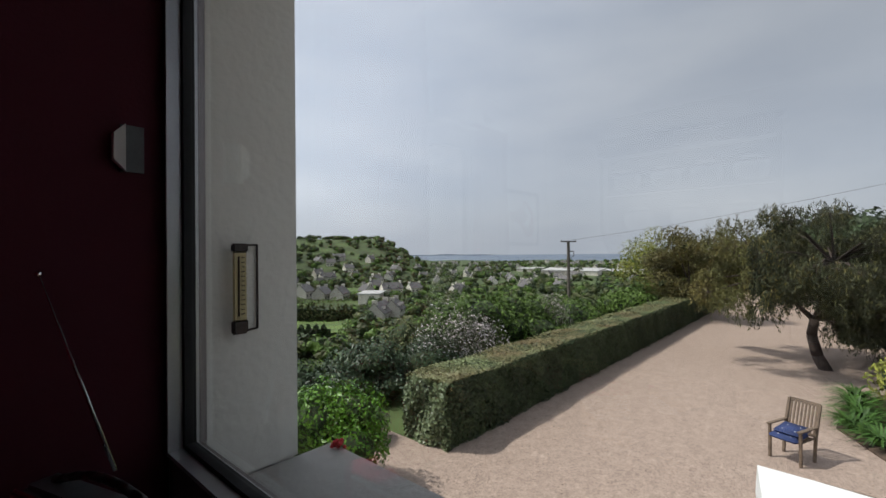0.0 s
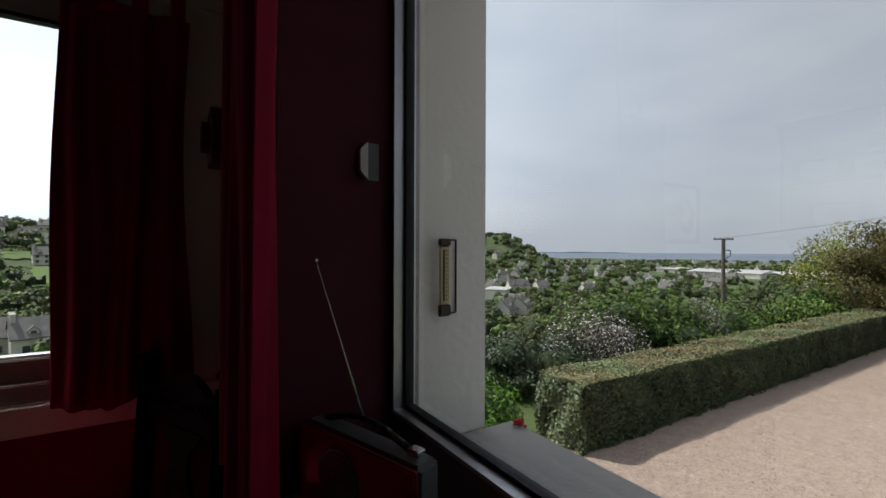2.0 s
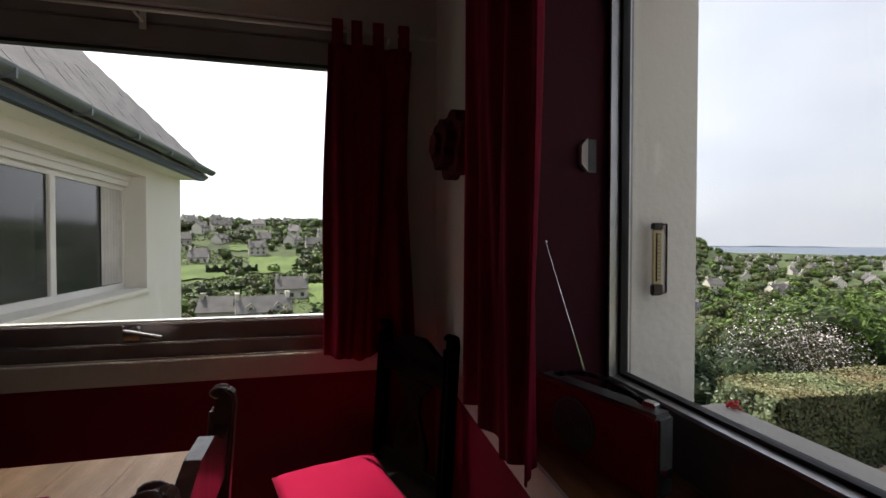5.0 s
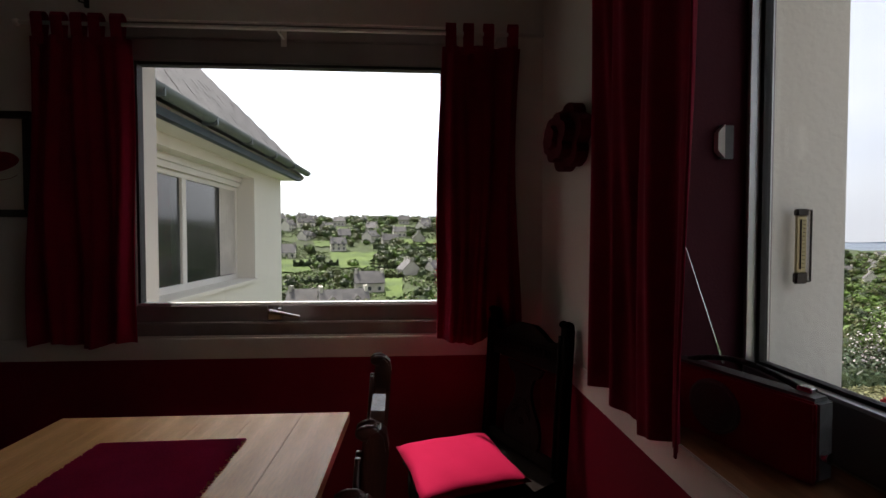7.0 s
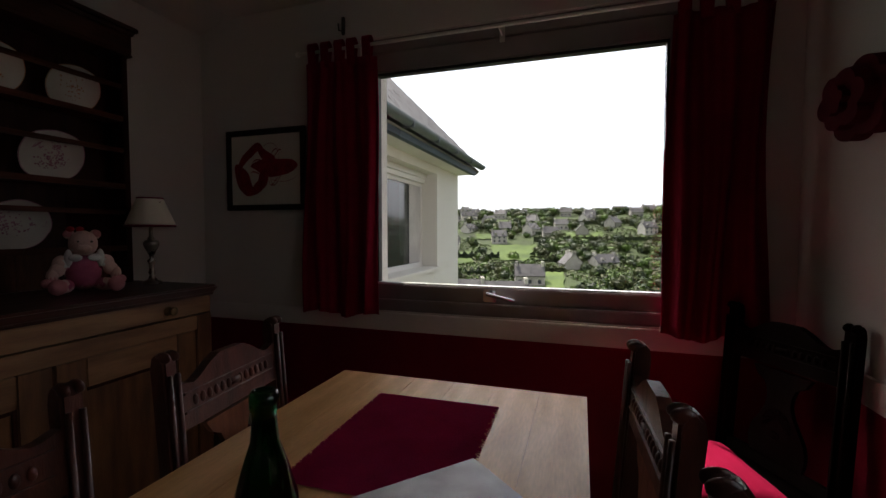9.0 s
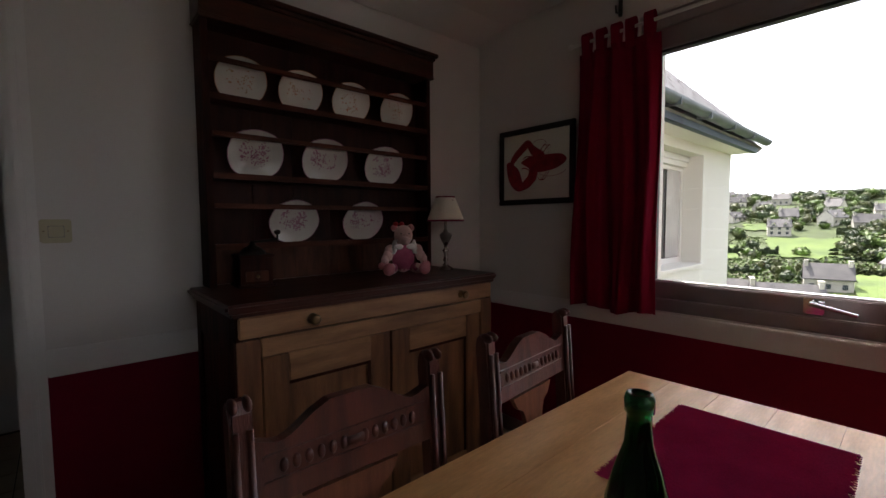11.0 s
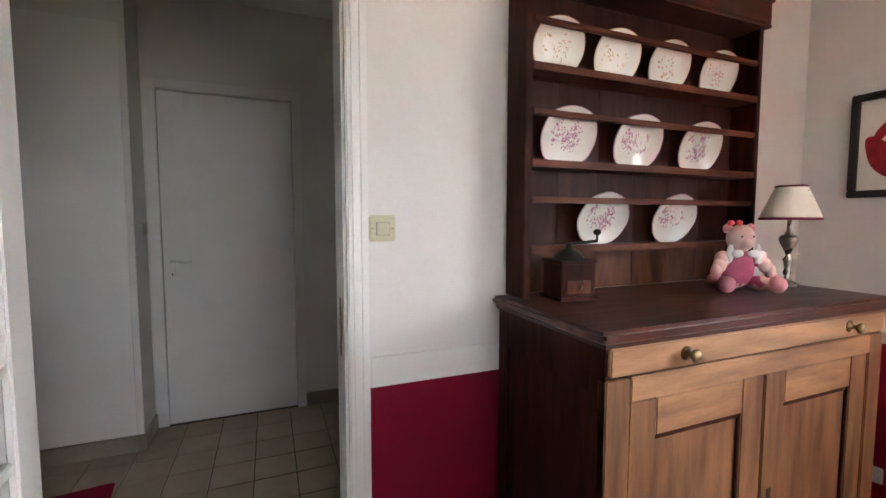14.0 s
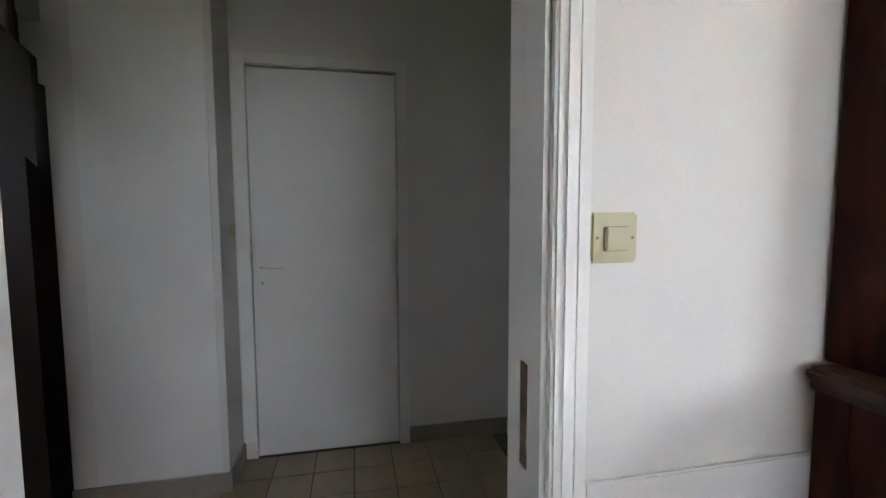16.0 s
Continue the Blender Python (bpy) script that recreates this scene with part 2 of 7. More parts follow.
M_SEA = mat("sea_water", (0.12, 0.155, 0.21), (0.105, 0.14, 0.19), 0.45, 0.004, 0.03, 0.0, dirt=0.1)
M_BARK = mat("dark_bark", (0.07, 0.05, 0.04), (0.04, 0.03, 0.025), 0.95, 8, 40, 0.8, stretch=(3, 3, 1), dirt=0.3)
M_TEAK = mat("weathered_teak", (0.20, 0.145, 0.10), (0.13, 0.095, 0.07), 0.8, 8, 50, 0.3, dirt=0.25)
M_NAVY = mat("navy_canvas", (0.035, 0.055, 0.16), (0.028, 0.045, 0.13), 0.85, 6, 300, 0.15, dirt=0.12)
M_CANVAS = mat("white_canvas", (0.80, 0.80, 0.78), (0.76, 0.76, 0.74), 0.8, 1.5, 200, 0.08, dirt=0.03)
M_POLE = mat("weathered_pole", (0.13, 0.11, 0.09), None, 0.9, 3, 30, 0.3)
M_WIRE = mat("grey_cable", (0.12, 0.12, 0.13), None, 0.6, 3, 30, 0.0)
M_BACKB = mat("dark_red_brown_board", (0.042, 0.0095, 0.0055), (0.022, 0.005, 0.0035), 0.5, 5, 50, 0.08, stretch=(6, 6, 1), dirt=0.25, spec=0.15)
M_DARKWOOD = mat("dark_stair_wood", (0.03, 0.018, 0.013), None, 0.5, 6, 50, 0.1)
M_LINEN = mat("net_curtain", (0.55, 0.53, 0.50), None, 0.9, 3, 60, 0.1)
M_FRUITRED = mat("geranium_red", (0.55, 0.02, 0.03), None, 0.6, 8, 60, 0.0)
M_BLOSSOM = mat("white_blossom", (0.62, 0.56, 0.56), (0.50, 0.42, 0.43), 0.8, 4, 60, 0.0, rnd=0.25, island=True)


def leaf_mat(name, a, b, rough=0.6):
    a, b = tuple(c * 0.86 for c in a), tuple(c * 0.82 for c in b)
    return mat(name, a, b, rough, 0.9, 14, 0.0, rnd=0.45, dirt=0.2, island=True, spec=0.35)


# Hedge light and shade put into colour: front dark, clipped top and end pale.
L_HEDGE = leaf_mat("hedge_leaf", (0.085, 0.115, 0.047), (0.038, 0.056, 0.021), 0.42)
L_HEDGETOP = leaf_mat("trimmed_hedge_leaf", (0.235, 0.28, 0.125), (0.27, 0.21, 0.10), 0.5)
L_HEDGEEND = leaf_mat("sun_painted_hedge_leaf", (0.23, 0.28, 0.15), (0.13, 0.17, 0.08), 0.35)
L_LAUREL = leaf_mat("bright_laurel_leaf", (0.12, 0.26, 0.02), (0.07, 0.17, 0.012), 0.35)
L_RHODO = leaf_mat("blue_green_leaf", (0.075, 0.115, 0.06), (0.04, 0.07, 0.032), 0.45)
L_FRESH = leaf_mat("fresh_green_leaf", (0.13, 0.21, 0.035), (0.08, 0.14, 0.025))
L_OLIVE = leaf_mat("olive_brown_leaf", (0.12, 0.13, 0.045), (0.08, 0.10, 0.032))
L_WILLOW = leaf_mat("grey_green_leaf", (0.066, 0.074, 0.032), (0.040, 0.046, 0.019))
L_WILLOWY = leaf_mat("yellowish_narrow_leaf", (0.19, 0.155, 0.045), (0.12, 0.125, 0.04))
L_RUST = leaf_mat("rusty_leaf", (0.14, 0.115, 0.032), (0.095, 0.09, 0.028))
L_YELLOW = leaf_mat("yellow_green_leaf", (0.33, 0.33, 0.06), (0.21, 0.24, 0.045))
L_STRAP = leaf_mat("strap_leaf", (0.08, 0.16, 0.035), (0.05, 0.11, 0.025), 0.4)
L_DARK = leaf_mat("dark_pine_leaf", (0.055, 0.085, 0.03), (0.036, 0.056, 0.022))
L_GREY = leaf_mat("lavender_grey_leaf", (0.14, 0.13, 0.12), (0.10, 0.09, 0.08))


# ---- mesh tools ----
def add_box(bm, lo, hi, bev=0.0, m=None):
    t = Matrix.Translation([(a + b) / 2 for a, b in zip(lo, hi)]) @ Matrix.Diagonal([max(abs(b - a), 1e-4) for a, b in zip(lo, hi)] + [1])
    if m:
        t = m @ t
    r = bmesh.ops.create_cube(bm, size=1, matrix=t)
    if bev:
        es = list({e for v in r["verts"] for e in v.link_edges})
        bmesh.ops.bevel(bm, geom=es, offset=bev, segments=2, affect="EDGES", clamp_overlap=True)
    return bm


def add_tube(bm, p0, p1, r0, r1=None, seg=10):
    p0, p1 = Vector(p0), Vector(p1)
    d = p1 - p0
    m = Matrix.Translation((p0 + p1) / 2) @ d.to_track_quat("Z", "Y").to_matrix().to_4x4()
    bmesh.ops.create_cone(bm, cap_ends=True, segments=seg, radius1=r0, radius2=r0 if r1 is None else r1, depth=d.length, matrix=m)
    return bm


def add_lathe(bm, prof, m=Matrix(), seg=20):
    """Turns (radius, height) rows about z."""
    rings = [[bm.verts.new(m @ Vector((r * math.cos(2 * math.pi * k / seg), r * math.sin(2 * math.pi * k / seg), z))) for k in range(seg)] for r, z in prof]
    for a, b in zip(rings, rings[1:]):
        for k in range(seg):
            bm.faces.new((a[k], a[(k + 1) % seg], b[(k + 1) % seg], b[k]))
    bm.faces.new(rings[0][::-1])
    bm.faces.new(rings[-1])
    return bm


def add_prism(bm, pts, depth, m=Matrix()):
    """A flat outline in x, z, made depth thick along y."""
    a = [bm.verts.new(m @ Vector((x, 0, z))) for x, z in pts]
    b = [bm.verts.new(m @ Vector((x, depth, z))) for x, z in pts]
    bm.faces.new(a)
    bm.faces.new(b[::-1])
    n = len(pts)
    for k in range(n):
        bm.faces.new((a[k], b[k], b[(k + 1) % n], a[(k + 1) % n]))
    bmesh.ops.recalc_face_normals(bm, faces=bm.faces[:])
    return bm


def add_ball(bm, c, r, m=None, sub=3):
    t = Matrix.Translation(c) @ Matrix.Diagonal((*r, 1))
    bmesh.ops.create_icosphere(bm, subdivisions=sub, radius=1, matrix=(m or Matrix()) @ t)
    return bm


def mesh_of(name, bm, material, smooth=False):
    me = bpy.data.meshes.new(name)
    bm.to_mesh(me)
    bm.free()
    me.materials.append(material)
    if smooth:
        for p in me.polygons:
            p.use_smooth = True
    return me


def part(name, bm, material, parent=None, label="", smooth=False, kind=""):
    ob = new(name, mesh_of(name, bm, material, smooth))
    ob.parent = parent
    return tagged(ob, label=label, kind=kind)


def thing(name, m, label, category, group=""):
    ob = new(name)
    ob.empty_display_size = 0.05
    ob.matrix_basis = m
    return tagged(ob, label, category, group)


def structure(name, bm, material, label="", smooth=False):
    return part(name, bm, material, None, label, smooth, "structure")


def boxes(*rows, bev=0.0):
    bm = bmesh.new()
    for lo, hi in rows:
        add_box(bm, lo, hi, bev)
    return bm


# ---- the room ----
XE, XW = -0.79, -3.60          # inner faces of the east and west walls
WIN = dict(x0=-2.60, x1=-1.165, z0=0.865, z1=2.19)
EY0, EY1 = -2.25, -0.87        # opening of the east window
structure("wall_north", boxes(((XW - 0.2, 0, -2.2), (WIN["x0"], 0.30, 2.9)), ((WIN["x1"], 0, -2.2), (XE, 0.30, 2.9)), ((WIN["x0"], 0, -2.2), (WIN["x1"], 0.30, WIN["z0"])), ((WIN["x0"], 0, WIN["z1"]), (WIN["x1"], 0.30, 2.9))), M_WALL, "white painted plaster wall round the picture window")
structure("wall_east", boxes(((XE, EY1, -2.2), (-0.31, 0.30, 2.9)), ((XE, EY0, -2.2), (-0.31, EY1, 0.83)), ((XE, EY0, 2.30), (-0.31, EY1, 2.9)), ((XE, -5.0, -2.2), (-0.31, EY0, 2.9))), M_WALL, "white painted plaster wall with the deep window recess")
structure("wall_render", boxes(((-0.31, EY1 + 0.0, -2.2), (-0.295, 0.315, 3.2)), ((-0.31, EY0, -2.2), (-0.295, EY1, 0.80)), ((-0.31, -5.0, -2.2), (-0.295, EY0, 3.2)), ((-0.31, EY0, 2.30), (-0.295, EY1, 3.2))), M_RENDER)
DY0, DY1 = -2.925, -2.115       # doorway
structure("wall_west", boxes(((XW - 0.14, DY1, -0.1), (XW, 0.0, 2.7)), ((XW - 0.14, DY0, 2.02), (XW, DY1, 2.7)), ((XW - 0.14, -5.0, -0.1), (XW, DY0, 2.7))), M_WALL, "white painted plaster wall with a doorway")
structure("wall_south", boxes(((XW - 0.14, -5.2, -0.1), (-0.31, -5.0, 2.7))), M_WALL)
structure("ceiling", boxes(((XW, -5.0, 2.41), (XE, 0, 2.55))), M_CEIL)
bm = bmesh.new()
add_prism(bm, [(XW, 2.348), (XW, 2.409), (-3.377, 2.409)], 4.998, pose(0, -4.999, 0))
structure("ceiling_cove", bm, M_CEIL)
structure("floor", boxes(((XW - 0.14, -5.0, -0.25), (XE, 0, -0.008))), M_GROUT)
# burgundy dado panels, 3 mm proud, with the white moulded band above
Z_D = 0.77
structure("dado_north", boxes(((XW, -0.004, 0.085), (XE, 0.0, Z_D))), M_RED)
structure("dado_east", boxes(((XE - 0.004, -5.0, 0.085), (XE, 0.0 - 0.004, Z_D))), M_RED)
structure("dado_west", boxes(((XW, DY1 + 0.055, 0.085), (XW + 0.004, -0.004, Z_D)), ((XW, -5.0, 0.085), (XW + 0.004, DY0 - 0.055, Z_D))), M_RED)
structure("dado_band_north", boxes(((XW + 0.014, -0.014, Z_D), (XE - 0.008, 0.0, 0.858)), bev=0.003), M_TRIM)
structure("dado_band_east", boxes(((XE - 0.008, -5.0, Z_D), (XE, -0.0, 0.858)), bev=0.003), M_TRIM)
structure("dado_band_west", boxes(((XW, DY1 + 0.055, Z_D), (XW + 0.012, -0.0, 0.862)), bev=0.003), M_TRIM)
structure("baseboard_north", boxes(((XW, -0.012, 0), (XE, 0, 0.085))), M_SKIRT)
structure("baseboard_east", boxes(((XE - 0.012, -5.0, 0), (XE, -0.012, 0.085))), M_SKIRT)
structure("baseboard_west", boxes(((XW, DY1 + 0.055, 0), (XW + 0.012, -0.012, 0.085))), M_SKIRT)
# recess lining of the east window
for lo, hi in (((XE + 0.002, EY1 - 0.004, 0.85), (-0.545, EY1, 2.30)), ((XE + 0.002, EY0, 2.296), (-0.545, EY1 - 0.004, 2.30)), ((XE + 0.002, EY0, 0.85), (-0.545, EY0 + 0.004, 2.296))):
    structure("reveal_paint", boxes((lo, hi)), M_PLUM, "burgundy painted inner window reveal")
structure("window_sill_inner", boxes(((XE, EY0, 0.83), (-0.545, EY1 - 0.004, 0.852)), bev=0.004), M_HONEYY, "varnished wooden inner window sill")
structure("reveal_render", boxes(((-0.478, EY1 - 0.008, 0.884), (-0.31, EY1 - 0.0, 2.30)), ((-0.31, EY1 - 0.008, 0.884), (-0.290, EY1 + 0.05, 2.30))), M_RENDER, "rough cream rendered outer window reveal")
structure("window_sill_outer", boxes(((-0.478, EY0, 0.80), (-0.20, EY1 - 0.008, 0.884)), bev=0.008), M_SILL, "grey weathered concrete outer sill")


def window_set(name, label, rails, gaskets, panes, extra=()):
    w = tagged(new(name), label, "window", kind="structure")
    part("window_frame", boxes(*rails, bev=0.004), M_ALU, w)
    part("window_gasket", boxes(*gaskets), M_GASKET, w)
    for lo, hi in panes:
        g = part("pane", boxes((lo, hi)), M_GLASS, w)
        g.visible_shadow = False
    return w


x0, x1, z0, z1 = WIN["x0"], WIN["x1"], WIN["z0"], WIN["z1"]
gx0, gx1, gz0, gz1 = -2.529, -1.236, 1.0, 2.022
w = window_set("window_1", "grey-brown aluminium picture window, closed, with a chrome handle on its bottom rail",
    [((x0, 0.004, z0), (x1, 0.10, z0 + 0.055)), ((x0, 0.02, z1 - 0.065), (x1, 0.10, z1)), ((x0, 0.02, z0 + 0.055), (x0 + 0.03, 0.10, z1 - 0.065)), ((x1 - 0.03, 0.02, z0 + 0.055), (x1, 0.10, z1 - 0.065)),
     ((x0 + 0.03, 0.03, z0 + 0.055), (x1 - 0.03, 0.09, gz0 - 0.008)), ((x0 + 0.03, 0.03, gz1 + 0.012), (x1 - 0.03, 0.09, z1 - 0.065)), ((x0 + 0.03, 0.03, gz0 - 0.008), (gx0 - 0.01, 0.09, gz1 + 0.012)), ((gx1 + 0.01, 0.03, gz0 - 0.008), (x1 - 0.03, 0.09, gz1 + 0.012))],
    [((gx0 - 0.01, 0.045, gz1), (gx1 + 0.01, 0.085, gz1 + 0.012)), ((gx0 - 0.01, 0.045, gz0), (gx0, 0.085, gz1)), ((gx1, 0.045, gz0), (gx1 + 0.01, 0.085, gz1))],
    [((gx0, 0.060, gz0), (gx1, 0.066, gz1))])
part("window_edge", boxes(((gx0 - 0.01, 0.042, gz0 - 0.008), (gx1 + 0.01, 0.084, gz0))), M_ALUPALE, w, "bright metal glazing edge")
bm = bmesh.new()
add_box(bm, (-1.985, 0.012, 0.930), (-1.925, 0.03, 0.990), 0.004)
add_tube(bm, (-1.955, 0.014, 0.968), (-1.955, -0.028, 0.972), 0.010)
add_tube(bm, (-1.962, -0.028, 0.974), (-1.835, -0.034, 0.948), 0.0085, 0.0075)
part("window_handle", bm, M_CHROME, w, "polished chrome window handle")

y0, y1 = EY0, EY1 - 0.004
w = window_set("window_2", "grey aluminium window in a deep recess, closed, over the gravel drive",
    [((-0.545, y1 - 0.012, 0.852), (-0.48, y1, 2.296)), ((-0.545, y0, 0.852), (-0.48, y0 + 0.03, 2.296)), ((-0.545, y0 + 0.03, 2.23), (-0.48, y1 - 0.012, 2.296)), ((-0.545, y0 + 0.03, 0.852), (-0.48, y1 - 0.012, 0.975))],
    [((-0.528, y1 - 0.030, 0.985), (-0.505, y1 - 0.013, 2.22)), ((-0.535, y0 + 0.034, 0.985), (-0.49, y0 + 0.052, 2.22)), ((-0.528, y0 + 0.052, 0.981), (-0.505, y1 - 0.030, 0.991))],
    [((-0.515, y0 + 0.04, 0.985), (-0.509, y1 - 0.022, 2.22))])
part("window_edge", boxes(((-0.552, y1 - 0.020, 0.975), (-0.5285, y1 - 0.013, 2.23)), ((-0.552, y0 + 0.03, 0.9755), (-0.5285, y1 - 0.020, 0.983))), M_ALUPALE, w, "bright metal glazing edge")
part("glazing_bead", boxes(((-0.5035, y1 - 0.026, 0.985), (-0.4985, y1 - 0.013, 2.22)), ((-0.5035, y0 + 0.052, 0.976), (-0.4985, y1 - 0.026, 0.986))), M_ALUPALE, w, "thin bright outer glazing bead")

# doorway: lining, moulded casing
dl = [((XW - 0.14, DY1 - 0.018, 0), (XW, DY1, 2.0)), ((XW - 0.14, DY0, 0), (XW, DY0 + 0.018, 2.0)), ((XW - 0.14, DY0, 2.0), (XW, DY1, 2.02))]
structure("door_lining", boxes(*dl), M_TRIM)
bm = boxes(((XW, DY1 - 0.010, 0), (XW + 0.022, DY1 + 0.030, 2.01)), ((XW, DY0 - 0.030, 0), (XW + 0.022, DY0 + 0.010, 2.01)), ((XW, DY0 - 0.030, 2.01), (XW + 0.022, DY1 + 0.030, 2.055)), bev=0.005)
for lo, hi in (((XW, DY1 + 0.030, 0), (XW + 0.014, DY1 + 0.055, 2.08)), ((XW, DY0 - 0.055, 0), (XW + 0.014, DY0 - 0.030, 2.08)), ((XW, DY0 - 0.030, 2.055), (XW + 0.014, DY1 + 0.030, 2.08)), ((XW + 0.021, DY1 + 0.004, 0), (XW + 0.027, DY1 + 0.016, 2.03))):
    add_box(bm, lo, hi, 0.004)
structure("trim_doorway", bm, M_TRIM, "white moulded door casing")
structure("strike_plate", boxes(((XW - 0.075, DY1 - 0.0205, 0.86), (XW - 0.05, DY1 - 0.018, 1.04))), M_BRASS)

# glazed door leaf, open into the room
leaf = tagged(new("door_1"), "white glazed interior door with small panes, standing open", "door", kind="structure")
leaf.matrix_basis = pose(XW + 0.03, -2.832, 0, 0, 0, 0)
LW = 0.66
bm = boxes(((0, -0.038, 0.01), (0.095, 0, 1.99)), ((LW - 0.095, -0.038, 0.01), (LW, 0, 1.99)), ((0.095, -0.038, 0.01), (LW - 0.095, 0, 0.34)), ((0.095, -0.038, 1.81), (LW - 0.095, 0, 1.99)), bev=0.005)
part("door_frame", bm, M_TRIM, leaf)
zs = [0.34 + k * 0.21 for k in range(8)]
for z in zs[1:-1]:
    part("glazing_bar", boxes(((0.095, -0.032, z - 0.014), (LW - 0.095, -0.004, z + 0.014)), bev=0.005), M_TRIM, leaf)
part("glazing_bar", boxes(((LW / 2 - 0.014, -0.031, 0.34), (LW / 2 + 0.014, -0.005, 1.81)), bev=0.005), M_TRIM, leaf)
for a, b in zip(zs, zs[1:]):
    for c, d in ((0.095, LW / 2 - 0.014), (LW / 2 + 0.014, LW - 0.095)):
        g = part("pane", boxes(((c, -0.020, a + 0.012), (d, -0.016, b - 0.012))), M_GLASS, leaf)
        g.visible_shadow = False

# ---- hall ----
HX, HC = -5.36, -5.10
structure("hall_wall_back", boxes(((HX - 0.1, -2.93, 2.04), (HX, -2.175, 2.6)), ((HX - 0.1, -2.175, 0), (HX, -1.53, 2.6)), ((HX - 0.1, -3.0, 0), (HX, -2.93, 2.6))), M_WALL)
# Unseen black sheet behind the hall door, added to stop light leaks.
structure("hall_door_light_block", boxes(((HX - 0.12, -3.0, -0.1), (HX - 0.1, -2.1, 2.1))), M_BLACK)
structure("hall_wall_right", boxes(((HX - 0.1, -1.53, 0), (XW - 0.14, -1.43, 2.6))), M_WALL)
structure("hall_wall_cupboard", boxes(((HX - 0.1, -3.637, 0), (HC, -3.0, 2.6))), M_WALL, "white wall with a flush cupboard door")
# The far wall has an unseen opening, added to brighten the hall with daylight.
structure("hall_wall_far", boxes(((-6.6, -5.2, -0.1), (-6.5, -3.637, 2.9)), ((-6.6, -5.2, -0.1), (-4.65, -5.1, 2.9)), ((-4.39, -5.2, -0.1), (XW - 0.14, -5.1, 2.9)), ((-4.65, -5.2, -0.1), (-4.39, -5.1, 1.4)), ((-4.65, -5.2, 2.1), (-4.39, -5.1, 2.9)), ((-6.6, -3.64, -0.1), (HX - 0.1, -3.54, 2.9))), M_WALL)
structure("hall_ceiling", boxes(((-6.5, -5.1, 2.6), (XW - 0.14, -1.43, 2.7))), M_CEIL)
structure("hall_floor", boxes(((-6.5, -5.1, -0.25), (XW - 0.14, -1.53, -0.008))), M_GROUT)
structure("hall_baseboard", boxes(((HX, -2.175 + 0.055, 0), (HX + 0.012, -1.53, 0.09)), ((HX + 0.012, -1.542, 0), (XW - 0.14, -1.53, 0.09)), ((HC, -3.637, 0), (HC + 0.012, -2.988, 0.09)), ((HX, -3.0, 0), (HC, -2.988, 0.09))), M_SKIRT)
structure("trim_hall_door", boxes(((HX, -2.175, 0), (HX + 0.012, -2.12, 2.10)), ((HX, -2.988, 0.09), (HX + 0.012, -2.93, 2.10)), ((HX, -2.93, 2.045), (HX + 0.012, -2.175, 2.10)), bev=0.003), M_TRIM)
hd = tagged(new("door_2"), "plain white flush door, closed, with a white lever handle", "door", kind="structure")
part("door_panel", boxes(((HX - 0.045, -2.926, 0.008), (HX - 0.006, -2.179, 2.036)), bev=0.002), M_TRIM, hd)
bm = boxes(((HX - 0.006, -2.895, 0.92), (HX, -2.865, 1.07)), bev=0.002)
add_tube(bm, (HX, -2.88, 1.02), (HX + 0.045, -2.88, 1.02), 0.009)
add_tube(bm, (HX + 0.04, -2.885, 1.02), (HX + 0.04, -2.77, 1.015), 0.009, 0.007)
part("door_handle", bm, M_TRIM, hd)
part("keyhole", boxes(((HX - 0.0005, -2.883, 0.935), (HX + 0.001, -2.877, 0.95))), M_BLACK, hd)
bm = boxes(((HC, -3.535, 0.10), (HC + 0.006, -3.03, 2.29)), bev=0.002)
structure("cupboard_door", bm, M_TRIM, "flush white cupboard door")
sb = tagged(new("staircase"), "dark wooden stair side with turned balusters", "staircase", kind="structure")
m = Matrix.Translation((-5.35, -3.66, 1.98))
bm = bmesh.new()
add_prism(bm, [(0, 0), (0, -0.42), (-1.35, 1.05), (-1.35, 1.47)][::-1], 0.04, Matrix(((0, 1, 0, -5.0), (1, 0, 0, -3.60), (0, 0, 1, 1.90), (0, 0, 0, 1))))
part("stringer", bm, M_DARKWOOD, sb)
for k in range(7):
    bm = bmesh.new()
    y = -3.66 - 0.11 * k
    zb = 1.90 + (-3.60 - y) * 1.09
    add_lathe(bm, [(0.018, 0), (0.018, 0.12), (0.011, 0.14), (0.016, 0.3), (0.010, 0.5), (0.018, 0.55), (0.018, 0.7)], Matrix.Translation((-4.98, y, zb - 0.03)), 8)
    part("baluster", bm, M_DARKWOOD, sb)
# Solid dark block in place of the shaded recess under the stairs.
bm = boxes(((-6.45, -5.05, 0.0), (-5.06, -3.70, 1.85)))
structure("stair_enclosure", bm, M_DARKWOOD)

# ---- outdoors ----
EYE = Vector((-1.2, -1.8))


def lerp_rows(v, rows):
    for (a, p), (b, q) in zip(rows, rows[1:]):
        if v <= b:
            return p + (q - p) * max(0, (v - a)) / (b - a)
    return rows[-1][1]


NORTH = [(0, -3.5), (12, -5), (30, -9), (60, -14), (110, -17), (150, -14), (200, -7.5), (260, 3), (320, 12), (400, 17), (600, 10), (1500, 0)]
HILL = [(0, -3.0), (12, -4.5), (30, -9), (70, -15), (120, -19), (220, -21), (320, -18), (400, -5), (500, 16), (560, 17), (800, 5), (1500, -30)]
SHORE = [(0, -3.0), (12, -4.0), (30, -8), (70, -14), (120, -19), (300, -22), (700, -22), (950, -19), (1050, -46), (1500, -50)]


